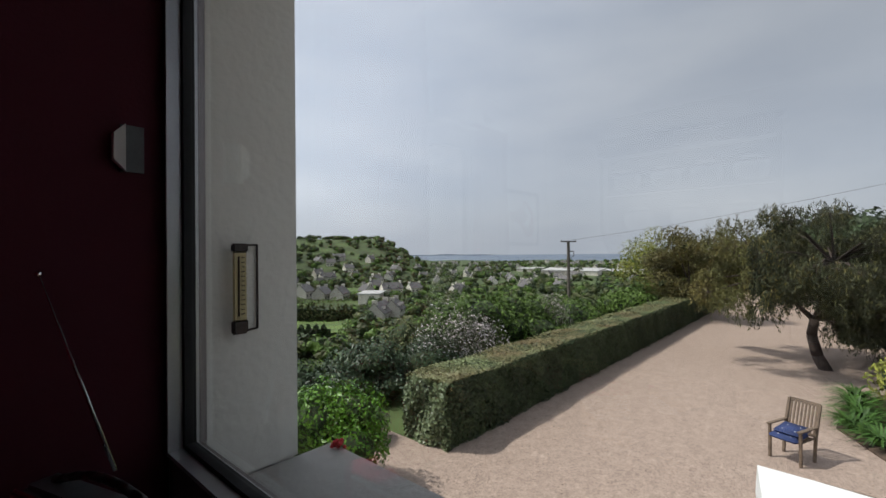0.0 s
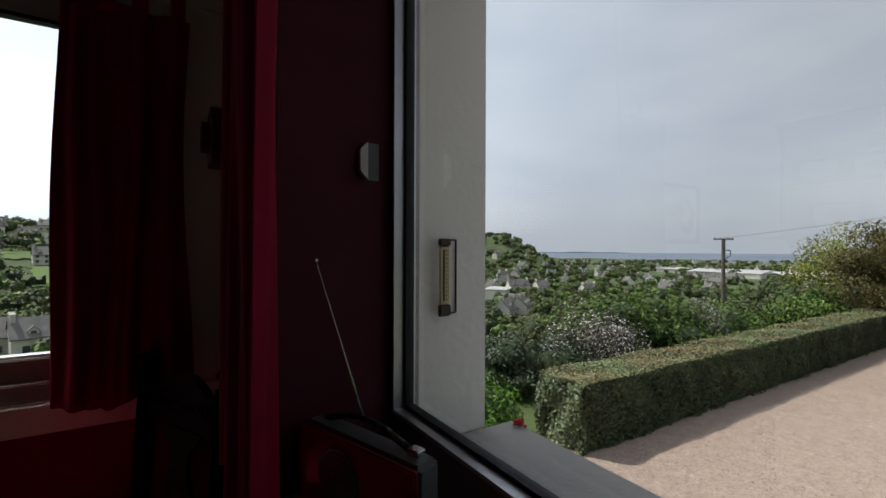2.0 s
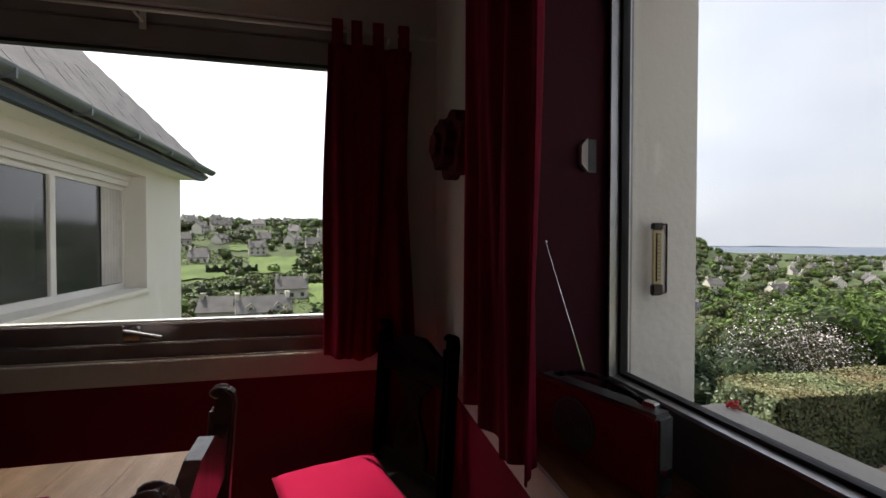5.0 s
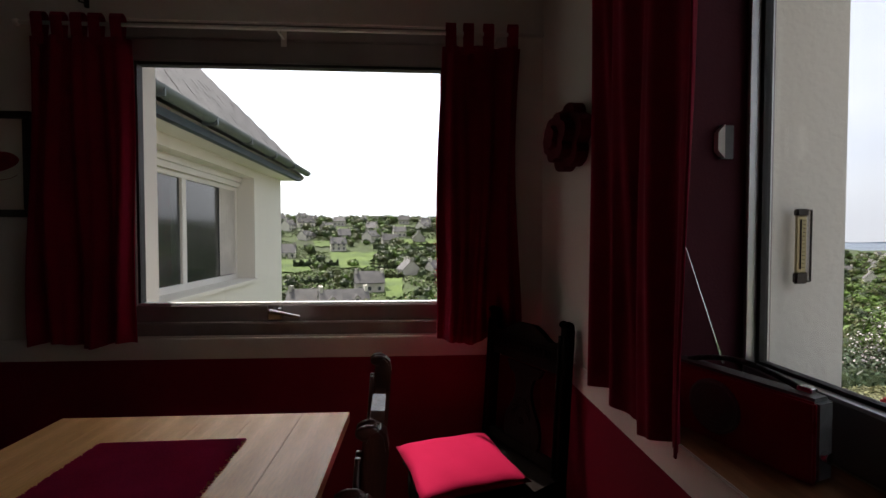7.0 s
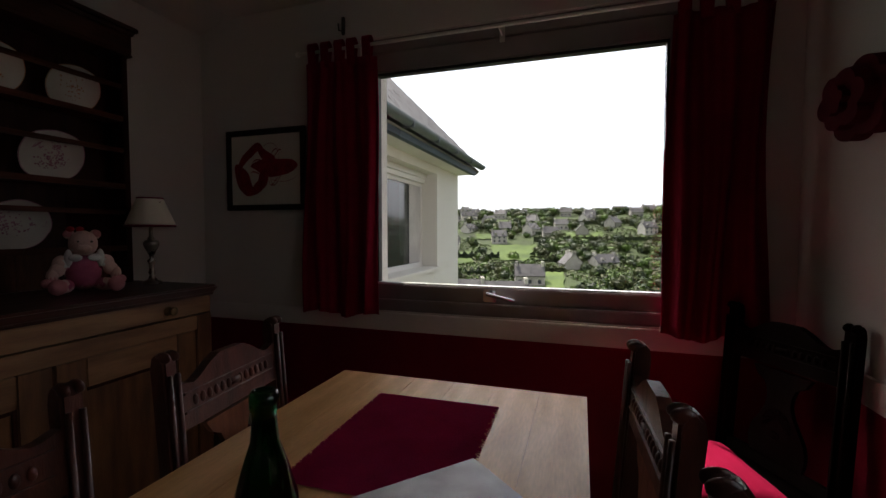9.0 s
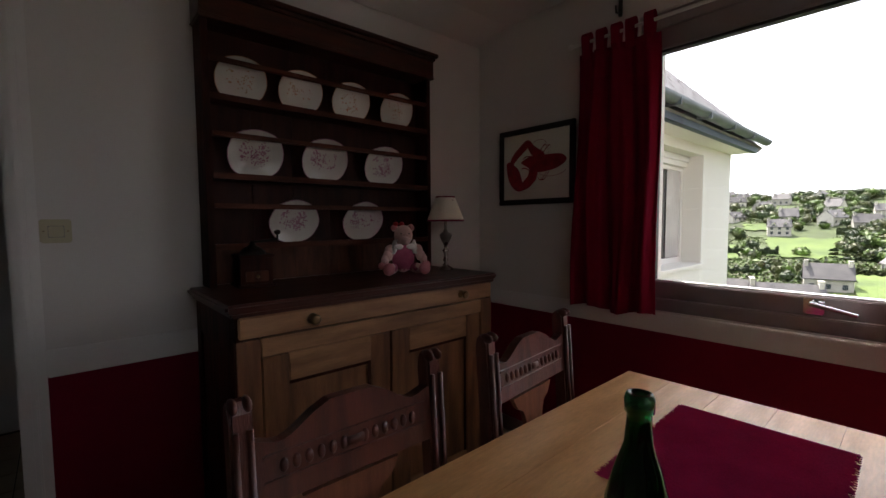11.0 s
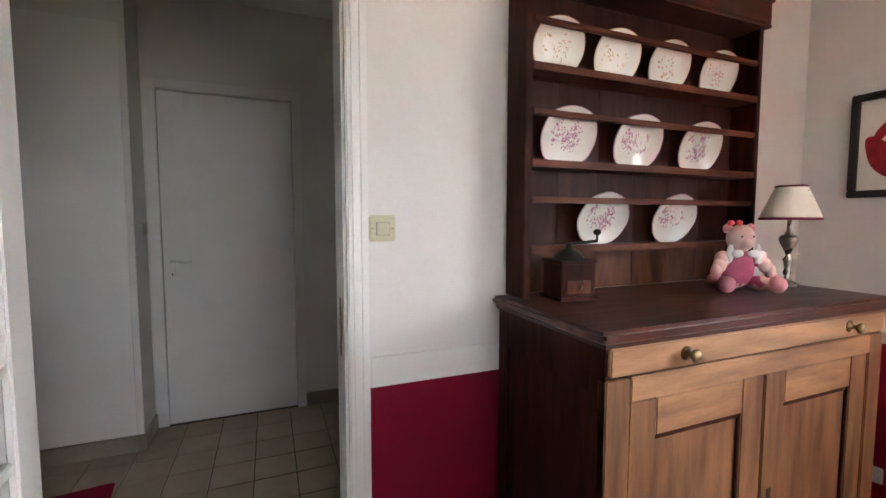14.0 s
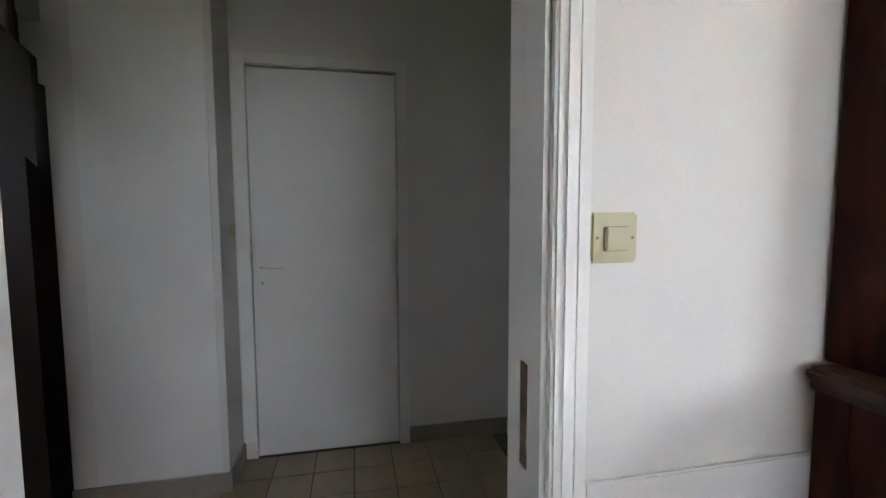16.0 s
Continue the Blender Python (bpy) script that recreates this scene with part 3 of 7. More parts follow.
def height(x, y):
    """The ground: a level plateau by the house that falls into a valley."""
    dx, dy = x - EYE.x, y - EYE.y
    r, th = math.hypot(dx, dy), math.degrees(math.atan2(dx, dy))
    n, h, s = lerp_rows(r, NORTH), lerp_rows(r, HILL), lerp_rows(r, SHORE)
    k1 = min(1, max(0, (th - 18) / 14))
    k2 = min(1, max(0, (th - 40.5) / 7))
    far = n * (1 - k1) + (h * (1 - k2) + s * k2) * k1
    if th > 47:
        far = s
    far += (noise.noise(Vector((x * 0.012, y * 0.012, 0))) * 3.0) * min(1, r / 200)
    edge = 4.6 if x > 1 else 7.5
    k = min(1, max(0, (y - edge) / 9))
    k = k * k * (3 - 2 * k)
    return -1.95 * (1 - k) + far * k - 0.012


verts, faces = [], []
rs = [2.0 * 1.062 ** k for k in range(112)]
TH = [-180 + k * 1.25 for k in range(288)]
verts.append((EYE.x, EYE.y, -1.962))
for r in rs:
    for a in TH:
        x, y = EYE.x + r * math.sin(radians(a)), EYE.y + r * math.cos(radians(a))
        verts.append((x, y, height(x, y)))
nt = len(TH)
faces += [(0, 1 + k, 1 + (k + 1) % nt) for k in range(nt)]
for i in range(len(rs) - 1):
    for k in range(nt):
        a, b = 1 + i * nt + k, 1 + i * nt + (k + 1) % nt
        faces.append((a, a + nt, b + nt, b))
me = bpy.data.meshes.new("ground")
me.from_pydata(verts, [], faces)
for p in me.polygons:
    p.use_smooth = True
gm = mat("meadow_ground", (0.085, 0.125, 0.034), (0.04, 0.054, 0.02), 0.95, 0.05, 0.6, 0.0, dirt=0.5)
me.materials.append(gm)
tagged(new("ground", me), "green hillside with meadows falling into a valley", kind="structure")
bm = bmesh.new()
bmesh.ops.create_circle(bm, cap_ends=True, segments=96, radius=4700, matrix=Matrix.Translation((0, 0, -40)))
structure("water", bm, M_SEA, "pale blue-grey sea")
# distant coast across the water, with haze put into its blue-grey colour
bm = bmesh.new()
pts = [(-900 + 60 * k, 10 + 14 * noise.noise(Vector((k * 0.21, 3, 0)))) for k in range(31)]
add_prism(bm, [(-900, -20)] + [(x, z * (1 - abs(x) / 950)) for x, z in pts] + [(900, -20)], 60, Matrix.Translation((3300, 2900, -42)) @ pose(0, 0, 0, 0, 0, -48))
structure("backdrop_coast", bm, mat("haze_blue_coast", (0.22, 0.27, 0.33), (0.20, 0.25, 0.31), 0.9, 0.01, 0.05, 0))

# gravel drive
bm = bmesh.new()
xs = [-0.29] + [0.5 + 0.5 * k for k in range(12)] + [7 + 1.5 * k for k in range(30)]
ys = [-14 + 0.6 * k for k in range(32)]
grid = []
for x in xs:
    row = []
    for y in ys:
        yy = min(y, (4.4 if x < 4.6 else 3.3) + 0.15 * noise.noise(Vector((x, 0, 5))) - 0.012 * max(0, x - 5))
        row.append(bm.verts.new((x, yy, -1.95 + 0.012 * noise.noise(Vector((x * 0.7, yy * 0.7, 0))) + 0.004 * noise.noise(Vector((x * 4, yy * 4, 2))))))
    grid.append(row)
for i in range(len(xs) - 1):
    for j in range(len(ys) - 1):
        if min(grid[i][j + 1].co.y - grid[i][j].co.y, grid[i + 1][j + 1].co.y - grid[i + 1][j].co.y) > 0.005:
            bm.faces.new((grid[i][j], grid[i + 1][j], grid[i + 1][j + 1], grid[i][j + 1]))
structure("road_gravel_drive", bm, M_GRAVEL, "pinkish-beige raked gravel drive", smooth=True)
rg = random.Random(5)
vs, fs = [], []
for k in range(8000):
    x = 2.5 + 14 * rg.random() ** 1.8
    y = -4.5 + 7.0 * rg.random()
    s = rg.uniform(0.006, 0.016)
    z = -1.949
    b = len(vs)
    a0 = rg.random() * 6.28
    for q in range(3):
        vs.append((x + s * math.cos(a0 + 2.09 * q), y + s * math.sin(a0 + 2.09 * q), z))
    vs.append((x, y, z + s * 0.9))
    fs += [(b, b + 1, b + 3), (b + 1, b + 2, b + 3), (b + 2, b, b + 3)]
me = bpy.data.meshes.new("pebbles")
me.from_pydata(vs, [], fs)
me.materials.append(mat("loose_pebble", (0.42, 0.33, 0.27), (0.22, 0.17, 0.14), 0.9, 3, 30, 0, rnd=0.4, island=True))
tagged(new("pebbles", me), "loose pinkish-grey stones scattered over the drive", "gravel", kind="stuff")
bm = bmesh.new()
bed = [(8.6, -2.5), (9.8, -1.95), (11.2, -2.05), (12.6, -2.7), (14.2, -3.4), (17.5, -3.6), (24, -4.5), (24, -12), (9.2, -12), (8.4, -5)]
vv = [bm.verts.new((x, y, -1.925)) for x, y in bed]
bm.faces.new(vv)
r = bmesh.ops.extrude_face_region(bm, geom=bm.faces[:])
bmesh.ops.translate(bm, vec=(0, 0, -0.04), verts=[e for e in r["geom"] if isinstance(e, bmesh.types.BMVert)])
bmesh.ops.recalc_face_normals(bm, faces=bm.faces[:])
structure("planting_bed", bm, M_SOIL)


def leaf_cloud(name, pts, nrm, size, material, parent=None, seed=0, slim=0.5, label="", loose=0.9, kind="", droop=0.0):
    """Small folded leaves at the points, turned about their normals."""
    rs_ = np.random.RandomState(seed)
    n = len(pts)
    nrm = nrm + rs_.normal(0, loose * 0.5, (n, 3))
    nrm /= np.linalg.norm(nrm, axis=1)[:, None] + 1e-9
    t = np.cross(nrm, rs_.normal(0, 1, (n, 3)))
    if droop:
        t = t * (1 - droop) + np.array([0, 0, -1.0]) * droop
    t /= np.linalg.norm(t, axis=1)[:, None] + 1e-9
    b = np.cross(nrm, t)
    b /= np.linalg.norm(b, axis=1)[:, None] + 1e-9
    s = size * rs_.uniform(0.6, 1.35, (n, 1))
    v = np.stack([pts - t * s, pts + b * s * slim + nrm * s * 0.15, pts + t * s, pts - b * s * slim + nrm * s * 0.15], 1).reshape(-1, 3)
    me_ = bpy.data.meshes.new(name)
    me_.vertices.add(4 * n)
    me_.vertices.foreach_set("co", v.astype(np.float32).ravel())
    i = np.arange(n)[:, None] * 4
    tri = np.concatenate([i, i + 1, i + 2, i, i + 2, i + 3], 1).reshape(-1)
    me_.loops.add(6 * n)
    me_.loops.foreach_set("vertex_index", tri.astype(np.int32))
    me_.polygons.add(2 * n)
    me_.polygons.foreach_set("loop_start", np.arange(0, 6 * n, 3, dtype=np.int32))
    me_.update(calc_edges=True)
    me_.materials.append(material)
    ob = new(name, me_)
    ob.parent = parent
    return tagged(ob, label=label, kind=kind)


def blob_points(rs_, n, blobs, shell=0.35):
    """Points in the outer skin of a cluster of ellipsoids."""
    w = np.array([b[3] * b[4] + b[3] * b[5] + b[4] * b[5] for b in blobs])
    k = rs_.choice(len(blobs), n, p=w / w.sum())
    bl = np.array(blobs)[k]
    d = rs_.normal(0, 1, (n, 3))
    d /= np.linalg.norm(d, axis=1)[:, None]
    q = 1 - shell * rs_.random((n, 1)) ** 1.6
    return bl[:, :3] + d * bl[:, 3:6] * q, d


def lumpy(bm, blobs, shrink=0.8, seed=0, sub=2):
    for k, b in enumerate(blobs):
        r = bmesh.ops.create_icosphere(bm, subdivisions=sub, radius=1, matrix=Matrix.Translation(b[:3]) @ Matrix.Diagonal((b[3] * shrink, b[4] * shrink, b[5] * shrink, 1)))
        for v in r["verts"]:
            v.co += Vector(noise.noise_vector(v.co * 2.5 / max(b[3], 0.2) + Vector((seed, k, 0)))) * b[3] * 0.16
    return bm


def make_blobs(rs_, w, d, h, count, base=0.0):
    out = []
    for k in range(count):
        a, q = rs_.random() * 6.283, rs_.random() ** 0.5
        s = rs_.uniform(0.26, 0.44)
        x, y = math.cos(a) * q * w * 0.32, math.sin(a) * q * d * 0.32
        z = base + h * (0.3 + 0.45 * rs_.random() * (1 - 0.5 * q))
        out.append((x, y, z, w * s * 0.75, d * s * 0.75, h * s * 0.72))
    return out


def shrub(name, m, w, d, h, leaf, size, count, label, category="shrub", seed=0, blobs=9, slim=0.5, group="", droop=0.0, flowers=None, loose=0.9, inner=0.62):
    rs_ = np.random.RandomState(seed)
    t = thing(name, m, label, category, group)
    bl = make_blobs(rs_, w, d, h, blobs)
    p, nn = blob_points(rs_, count, bl, 0.45)
    p[:, 2] = np.maximum(p[:, 2], 0.02)
    leaf_cloud("crown", p, nn, size, leaf, t, seed + 1, slim, droop=droop, loose=loose)
    if inner:
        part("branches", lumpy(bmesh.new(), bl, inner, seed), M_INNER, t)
    bm_ = bmesh.new()
    for k in range(5):
        a = k * 1.256 + seed
        add_tube(bm_, (0.05 * math.cos(a), 0.05 * math.sin(a), -0.15), (w * 0.2 * math.cos(a), d * 0.2 * math.sin(a), h * 0.45), 0.02 + w * 0.01, 0.01, 6)
    part("stem", bm_, M_BARK, t)
    if flowers:
        q, nq = blob_points(rs_, flowers[1], [(b[0], b[1], b[2] + 0.04, b[3] * 1.06, b[4] * 1.06, b[5] * 1.06) for b in bl], 0.15)
        leaf_cloud("blossom", q, nq, flowers[2], flowers[0], t, seed + 2, 0.9)
    return t


# Dark solid cores stand in for the shade between the leaves.
M_INNER = mat("shade_core", (0.035, 0.055, 0.018), (0.022, 0.035, 0.012), 0.95, 6, 40, 0.4)

# trimmed hedge: a solid dark body with a skin of leaves
hedge = thing("hedge", pose(4.55, 2.85, -1.95), "long box-trimmed green hedge with brownish clipped top beside the drive", "hedge")
HL, HWD, HH = 24.0, 0.98, 1.10
bm = bmesh.new()
nx = 160
rows_ = []
for i in range(nx + 1):
    x = HL * (i / nx) ** 1.3
    off = -0.018 * x
    prof = [(0.05, 0.0), (0.03, 0.5), (0.045, HH - 0.08), (0.12, HH - 0.03), (0.5, HH - 0.035), (HWD - 0.12, HH - 0.03), (HWD - 0.04, HH - 0.1), (HWD - 0.03, 0.5), (HWD - 0.05, 0.0)]
    rows_.append([bm.verts.new((x + (0.05 if i == 0 else 0), y + off + 0.035 * noise.noise(Vector((x * 1.3, y * 3, z * 2))), z + (0.03 * noise.noise(Vector((x * 0.9, y * 3, 7))) if z > 0.6 else 0))) for y, z in prof])
for a, b in zip(rows_, rows_[1:]):
    for j in range(8):
        bm.faces.new((a[j], b[j], b[j + 1], a[j + 1]))
bm.faces.new(rows_[0])
bm.faces.new(rows_[-1][::-1])
bmesh.ops.recalc_face_normals(bm, faces=bm.faces[:])
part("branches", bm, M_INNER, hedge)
rs_ = np.random.RandomState(3)
n = 30000
x = HL * rs_.random(n) ** 1.7
z = HH * rs_.random(n)
wob = lambda x, z: 0.05 * np.sin(x * 5.1 + z * 4) * np.sin(x * 2.3 + 1) + rs_.normal(0, 0.018, len(x))
p = np.stack([x, -0.018 * x + 0.0 + wob(x, z), z], 1)
# front leaves take the green darkened for shade
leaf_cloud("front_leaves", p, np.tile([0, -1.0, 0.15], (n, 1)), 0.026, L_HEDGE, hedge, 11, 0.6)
p = np.stack([x[:9000], -0.018 * x[:9000] + HWD + wob(x[:9000], z[:9000]), z[:9000]], 1)
leaf_cloud("back_leaves", p, np.tile([0, 1.0, 0.15], (9000, 1)), 0.028, L_HEDGE, hedge, 12, 0.6)
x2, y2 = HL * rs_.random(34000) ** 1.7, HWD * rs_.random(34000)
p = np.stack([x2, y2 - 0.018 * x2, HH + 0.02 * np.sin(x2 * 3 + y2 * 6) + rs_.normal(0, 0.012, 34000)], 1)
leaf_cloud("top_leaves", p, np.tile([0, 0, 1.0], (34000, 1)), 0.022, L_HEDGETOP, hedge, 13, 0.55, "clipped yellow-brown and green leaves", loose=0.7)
# end leaves: larger, with the sun put into their paler green
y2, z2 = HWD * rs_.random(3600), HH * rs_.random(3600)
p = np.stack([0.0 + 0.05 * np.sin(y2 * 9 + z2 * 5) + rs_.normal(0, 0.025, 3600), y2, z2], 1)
leaf_cloud("end_leaves", p, np.tile([-1.0, 0, 0.2], (3600, 1)), 0.040, L_HEDGEEND, hedge, 14, 0.6, "large glossy leaves on the hedge end, painted sunlit pale")

# shrubs behind and before the hedge
def gz(x, y):
    return height(x, y) - 0.03


shrub("laurel_bush", pose(2.6, 3.45, -1.95), 1.75, 1.75, 1.75, L_LAUREL, 0.034, 15000, "round glossy bright green shrub at the edge of the drive", seed=21, blobs=12, slim=0.42)
shrub("lavender_bush", pose(3.9, 4.3, -1.99), 0.9, 0.9, 0.75, L_GREY, 0.035, 2600, "grey-purple twiggy shrub beside the hedge end", seed=22, slim=0.2)
for k, (x, y, w, h) in enumerate([(4.2, 6.2, 2.6, 1.75), (5.8, 5.8, 2.6, 1.8), (3.0, 7.8, 2.6, 1.7), (7.4, 5.9, 2.4, 1.7), (1.9, 6.3, 2.2, 1.3)]):
    shrub("rhododendron", pose(x, y, gz(x, y) - 0.15), w, w, h, L_RHODO, 0.055, 7000, "dense blue-green leafy shrub on the slope behind the hedge", seed=30 + k, blobs=12, slim=0.4, group="shrubs behind the hedge")
for k, (x, y, w, h) in enumerate([(7.6, 5.4, 2.0, 2.35), (9.3, 5.6, 1.8, 2.1), (14.6, 6.1, 2.0, 2.3)]):
    shrub("blossoming_bush", pose(x, y, gz(x, y)), w, w, h, L_WILLOW, 0.035, 3000, "thin grey-green bush covered in small white blossom", seed=40 + k, blobs=11, slim=0.35, flowers=(M_BLOSSOM, 1300, 0.021), inner=0, group="blossoming bushes")
for k, (x, y, w, h, l_, lab) in enumerate([
        (10.6, 6.6, 3.4, 2.9, L_FRESH, "tall feathery fresh-green shrub"), (13.0, 7.0, 3.6, 3.0, L_FRESH, "tall feathery fresh-green shrub"), (16.0, 7.4, 4.0, 3.2, L_FRESH, "tall feathery fresh-green shrub"),
        (20.0, 8.4, 4.6, 3.4, L_FRESH, "broad green shrub"), (24.5, 8.5, 4.6, 3.4, L_OLIVE, "broad olive-brown shrub"), (11.5, 10.5, 4.0, 4.0, L_OLIVE, "brownish-olive tall shrub"), (15.0, 12.5, 4.6, 4.8, L_OLIVE, "brownish-olive tall shrub"),
        (9.0, 12.0, 4.0, 3.2, L_OLIVE, "brownish-olive tall shrub"), (19.0, 14.0, 5.5, 5.3, L_OLIVE, "olive-green young tree mass"), (25.0, 15.0, 6.0, 5.6, L_RUST, "rusty brown shrub mass"),
        (6.5, 10.0, 3.4, 2.2, L_FRESH, "fresh green shrub"), (4.5, 12.0, 4.0, 2.2, L_FRESH, "fresh green shrub"), (8.0, 16.0, 5.0, 3.0, L_FRESH, "fresh green shrub"), (13.5, 17.0, 5.0, 4.0, L_OLIVE, "olive shrub"),
        (29.0, 10.0, 5.0, 3.6, L_FRESH, "broad green shrub"), (33.0, 12.0, 6.0, 4.2, L_FRESH, "broad green shrub"), (35.0, 6.5, 4.5, 3.0, L_FRESH, "broad green shrub"), (28.0, 6.2, 3.4, 2.4, L_FRESH, "broad green shrub"), (22.0, 5.6, 2.6, 2.0, L_FRESH, "broad green shrub")]):
    shrub("bush", pose(x, y, gz(x, y) - 0.2), w, w, h, l_, 0.055 + 0.002 * x, 7000, lab + " on the slope behind the hedge", seed=60 + k, blobs=13, slim=0.35, group="bushes on the slope", inner=0.62, loose=1.3)


def tree(name, m, h, w, leaf, size, count, label, seed=0, trunk=0.16, base=0.35, blobs=16, droop=0.0, slim=0.25, group="", flat=0.55, lean=0.0, inner=0.35, spread=0.36):
    """A tapered trunk, limbs to each clump, and clumps of leaves."""
    rs_ = np.random.RandomState(seed)
    t = thing(name, m, label, "tree", group)
    bl = []
    for k in range(blobs):
        a, q = rs_.random() * 6.283, rs_.random() ** 0.5
        s = rs_.uniform(0.13, 0.22) * w
        bl.append((math.cos(a) * q * w * spread + lean, math.sin(a) * q * w * spread, h * (base + (0.93 - base) * rs_.random() * (1 - 0.35 * q * q)), s, s, s * flat * 1.4))
    p, nn = blob_points(rs_, count, bl, 0.75)
    leaf_cloud("crown", p, nn, size, leaf, t, seed + 1, slim, droop=droop, loose=1.4)
    bm_ = bmesh.new()
    top = Vector((lean * 0.6, 0, h * (base + 0.12)))
    mid = Vector((-lean * 0.2, 0, h * base * 0.5))
    add_tube(bm_, (0, 0, -0.2), mid, trunk, trunk * 0.8, 10)
    add_tube(bm_, mid, top, trunk * 0.82, trunk * 0.5, 10)
    part("trunk", bm_, M_BARK, t)
    bm_ = bmesh.new()
    for b in bl:
        c = Vector(b[:3])
        j = mid.lerp(top, rs_.uniform(0.4, 1.0))
        e = j.lerp(c, 0.55) + Vector((0, 0, -0.04 * h))
        add_tube(bm_, j, e, trunk * 0.35, trunk * 0.2, 6)
        add_tube(bm_, e, c, trunk * 0.2, trunk * 0.07, 6)
        for q in range(3):
            add_tube(bm_, e.lerp(c, 0.5), c + Vector(rs_.normal(0, 0.5 * b[3], 3)), trunk * 0.1, trunk * 0.03, 4)
    part("limbs", bm_, M_BARK, t)
    if inner:
        part("crown_core", lumpy(bmesh.new(), bl, inner, seed, 1), M_INNER, t)
    return t


def weeping_tree(m, blobs, leaves, label):
    """A leaning forked trunk with separate hanging sprays of narrow leaves."""
    rw_ = np.random.RandomState(15)
    t = thing("willow_tree", m, label, "tree")
    bt_, bl_ = bmesh.new(), bmesh.new()
    path = [Vector(q) for q in ((0.25, 0.0, -0.2), (0.0, 0.0, 0.35), (-0.12, 0.05, 0.9), (-0.05, 0.0, 1.35))]
    for k in range(3):
        add_tube(bt_, path[k], path[k + 1], 0.15 - 0.015 * k, 0.135 - 0.015 * k, 12)
    for tip in ((-0.95, 0.1, 2.3), (0.35, -0.2, 2.9), (1.3, 0.3, 2.3)):
        add_tube(bt_, path[3] - Vector((0, 0, 0.05)), tip, 0.075, 0.028, 8)
    forks = [Vector(q) for q in ((-0.95, 0.1, 2.3), (0.35, -0.2, 2.9), (1.3, 0.3, 2.3), (-0.05, 0.0, 1.35))]
    pts, nrm = [], []
    for b in blobs:
        c = Vector(b[:3])
        f = min(forks, key=lambda q: (q - c).length)
        mid_ = f.lerp(c, 0.55) + Vector((0, 0, 0.12))
        add_tube(bl_, f, mid_, 0.035, 0.022, 6)
        add_tube(bl_, mid_, c, 0.022, 0.010, 5)
        for q in range(b[4]):
            d = Vector(rw_.normal(0, 1, 3))
            d.normalize()
            tip = c + Vector((d.x, d.y, d.z * 0.7)) * b[3] * rw_.uniform(0.45, 1.1)
            if q % 4 == 0:
                add_tube(bl_, c, tip, 0.008, 0.004, 3)
            n_ = leaves
            ln = rw_.uniform(0.18, 0.5)
            for e in range(n_):
                g = e / n_
                pts.append((tip.x + d.x * 0.10 * g + rw_.normal(0, 0.035), tip.y + d.y * 0.10 * g + rw_.normal(0, 0.035), tip.z + 0.08 - ln * g + rw_.normal(0, 0.02)))
                nrm.append((d.x, d.y, 0.3))
    part("trunk", bt_, M_BARK, t, smooth=True)
    part("limbs", bl_, M_BARK, t)
    pts, nrm = np.array(pts), np.array(nrm)
    warm = (pts[:, 0] < -1.3) | (rw_.random(len(pts)) < 0.18)
    leaf_cloud("crown", pts[~warm], nrm[~warm], 0.055, L_WILLOW, t, 16, 0.2, droop=0.55, loose=1.3)
    leaf_cloud("outer_sprays", pts[warm], nrm[warm], 0.055, L_WILLOWY, t, 17, 0.2, droop=0.55, loose=1.3, label="yellowish-green hanging sprays")


rg = random.Random(31)
wb = []
for k in range(92):
    a, q = rg.random() * 6.283, rg.random() ** 0.5
    x, y = 0.1 + 3.0 * q * math.cos(a), 2.3 * q * math.sin(a)
    top = 4.55 - 0.09 * (x - 0.8) ** 2 - 0.22 * y * y
    low = 1.75 + 0.10 * abs(x) - 0.07 * max(0, -x) ** 2
    wb.append((x, y, low + (top - low) * rg.random() ** 1.05, rg.uniform(0.34, 0.60), rg.randrange(46, 70)))
for k in range(22):
    wb.append((rg.uniform(0.4, 3.0), rg.uniform(-0.6, 1.8), rg.uniform(1.0, 2.2), rg.uniform(0.35, 0.55), rg.randrange(40, 60)))
weeping_tree(pose(14.75, -1.68, -1.95, 0, 0, -90), wb, 17, "broad drooping grey-green tree with a dark leaning trunk")
tree("willow_tree", pose(22.0, 2.8, -1.95), 4.3, 4.2, L_RUST, 0.07, 22000, "rusty yellow-green drooping tree over the end of the hedge", seed=6, trunk=0.13, base=0.26, blobs=26, droop=0.3, slim=0.3, inner=0.25, spread=0.42)
tree("willow_tree", pose(19.0, -6.5, -1.95), 5.0, 8.0, L_WILLOW, 0.11, 22000, "dark grey-green tree behind the planting bed", seed=7, trunk=0.18, base=0.2, blobs=30, droop=0.4, slim=0.2, inner=0.7)
tree("ash_tree", pose(27.5, 5.6, -2.1), 5.2, 5.6, L_YELLOW, 0.075, 6500, "light yellow-green spring tree with thin limbs by the hedge", seed=8, trunk=0.13, base=0.3, blobs=20, slim=0.4, inner=0)
tree("ash_tree", pose(33.0, 0.0, -1.95), 5.0, 5.4, L_RUST, 0.12, 9000, "yellow-brown spring tree at the far end of the drive", seed=9, trunk=0.14, base=0.25, blobs=18, slim=0.35, inner=0.4)
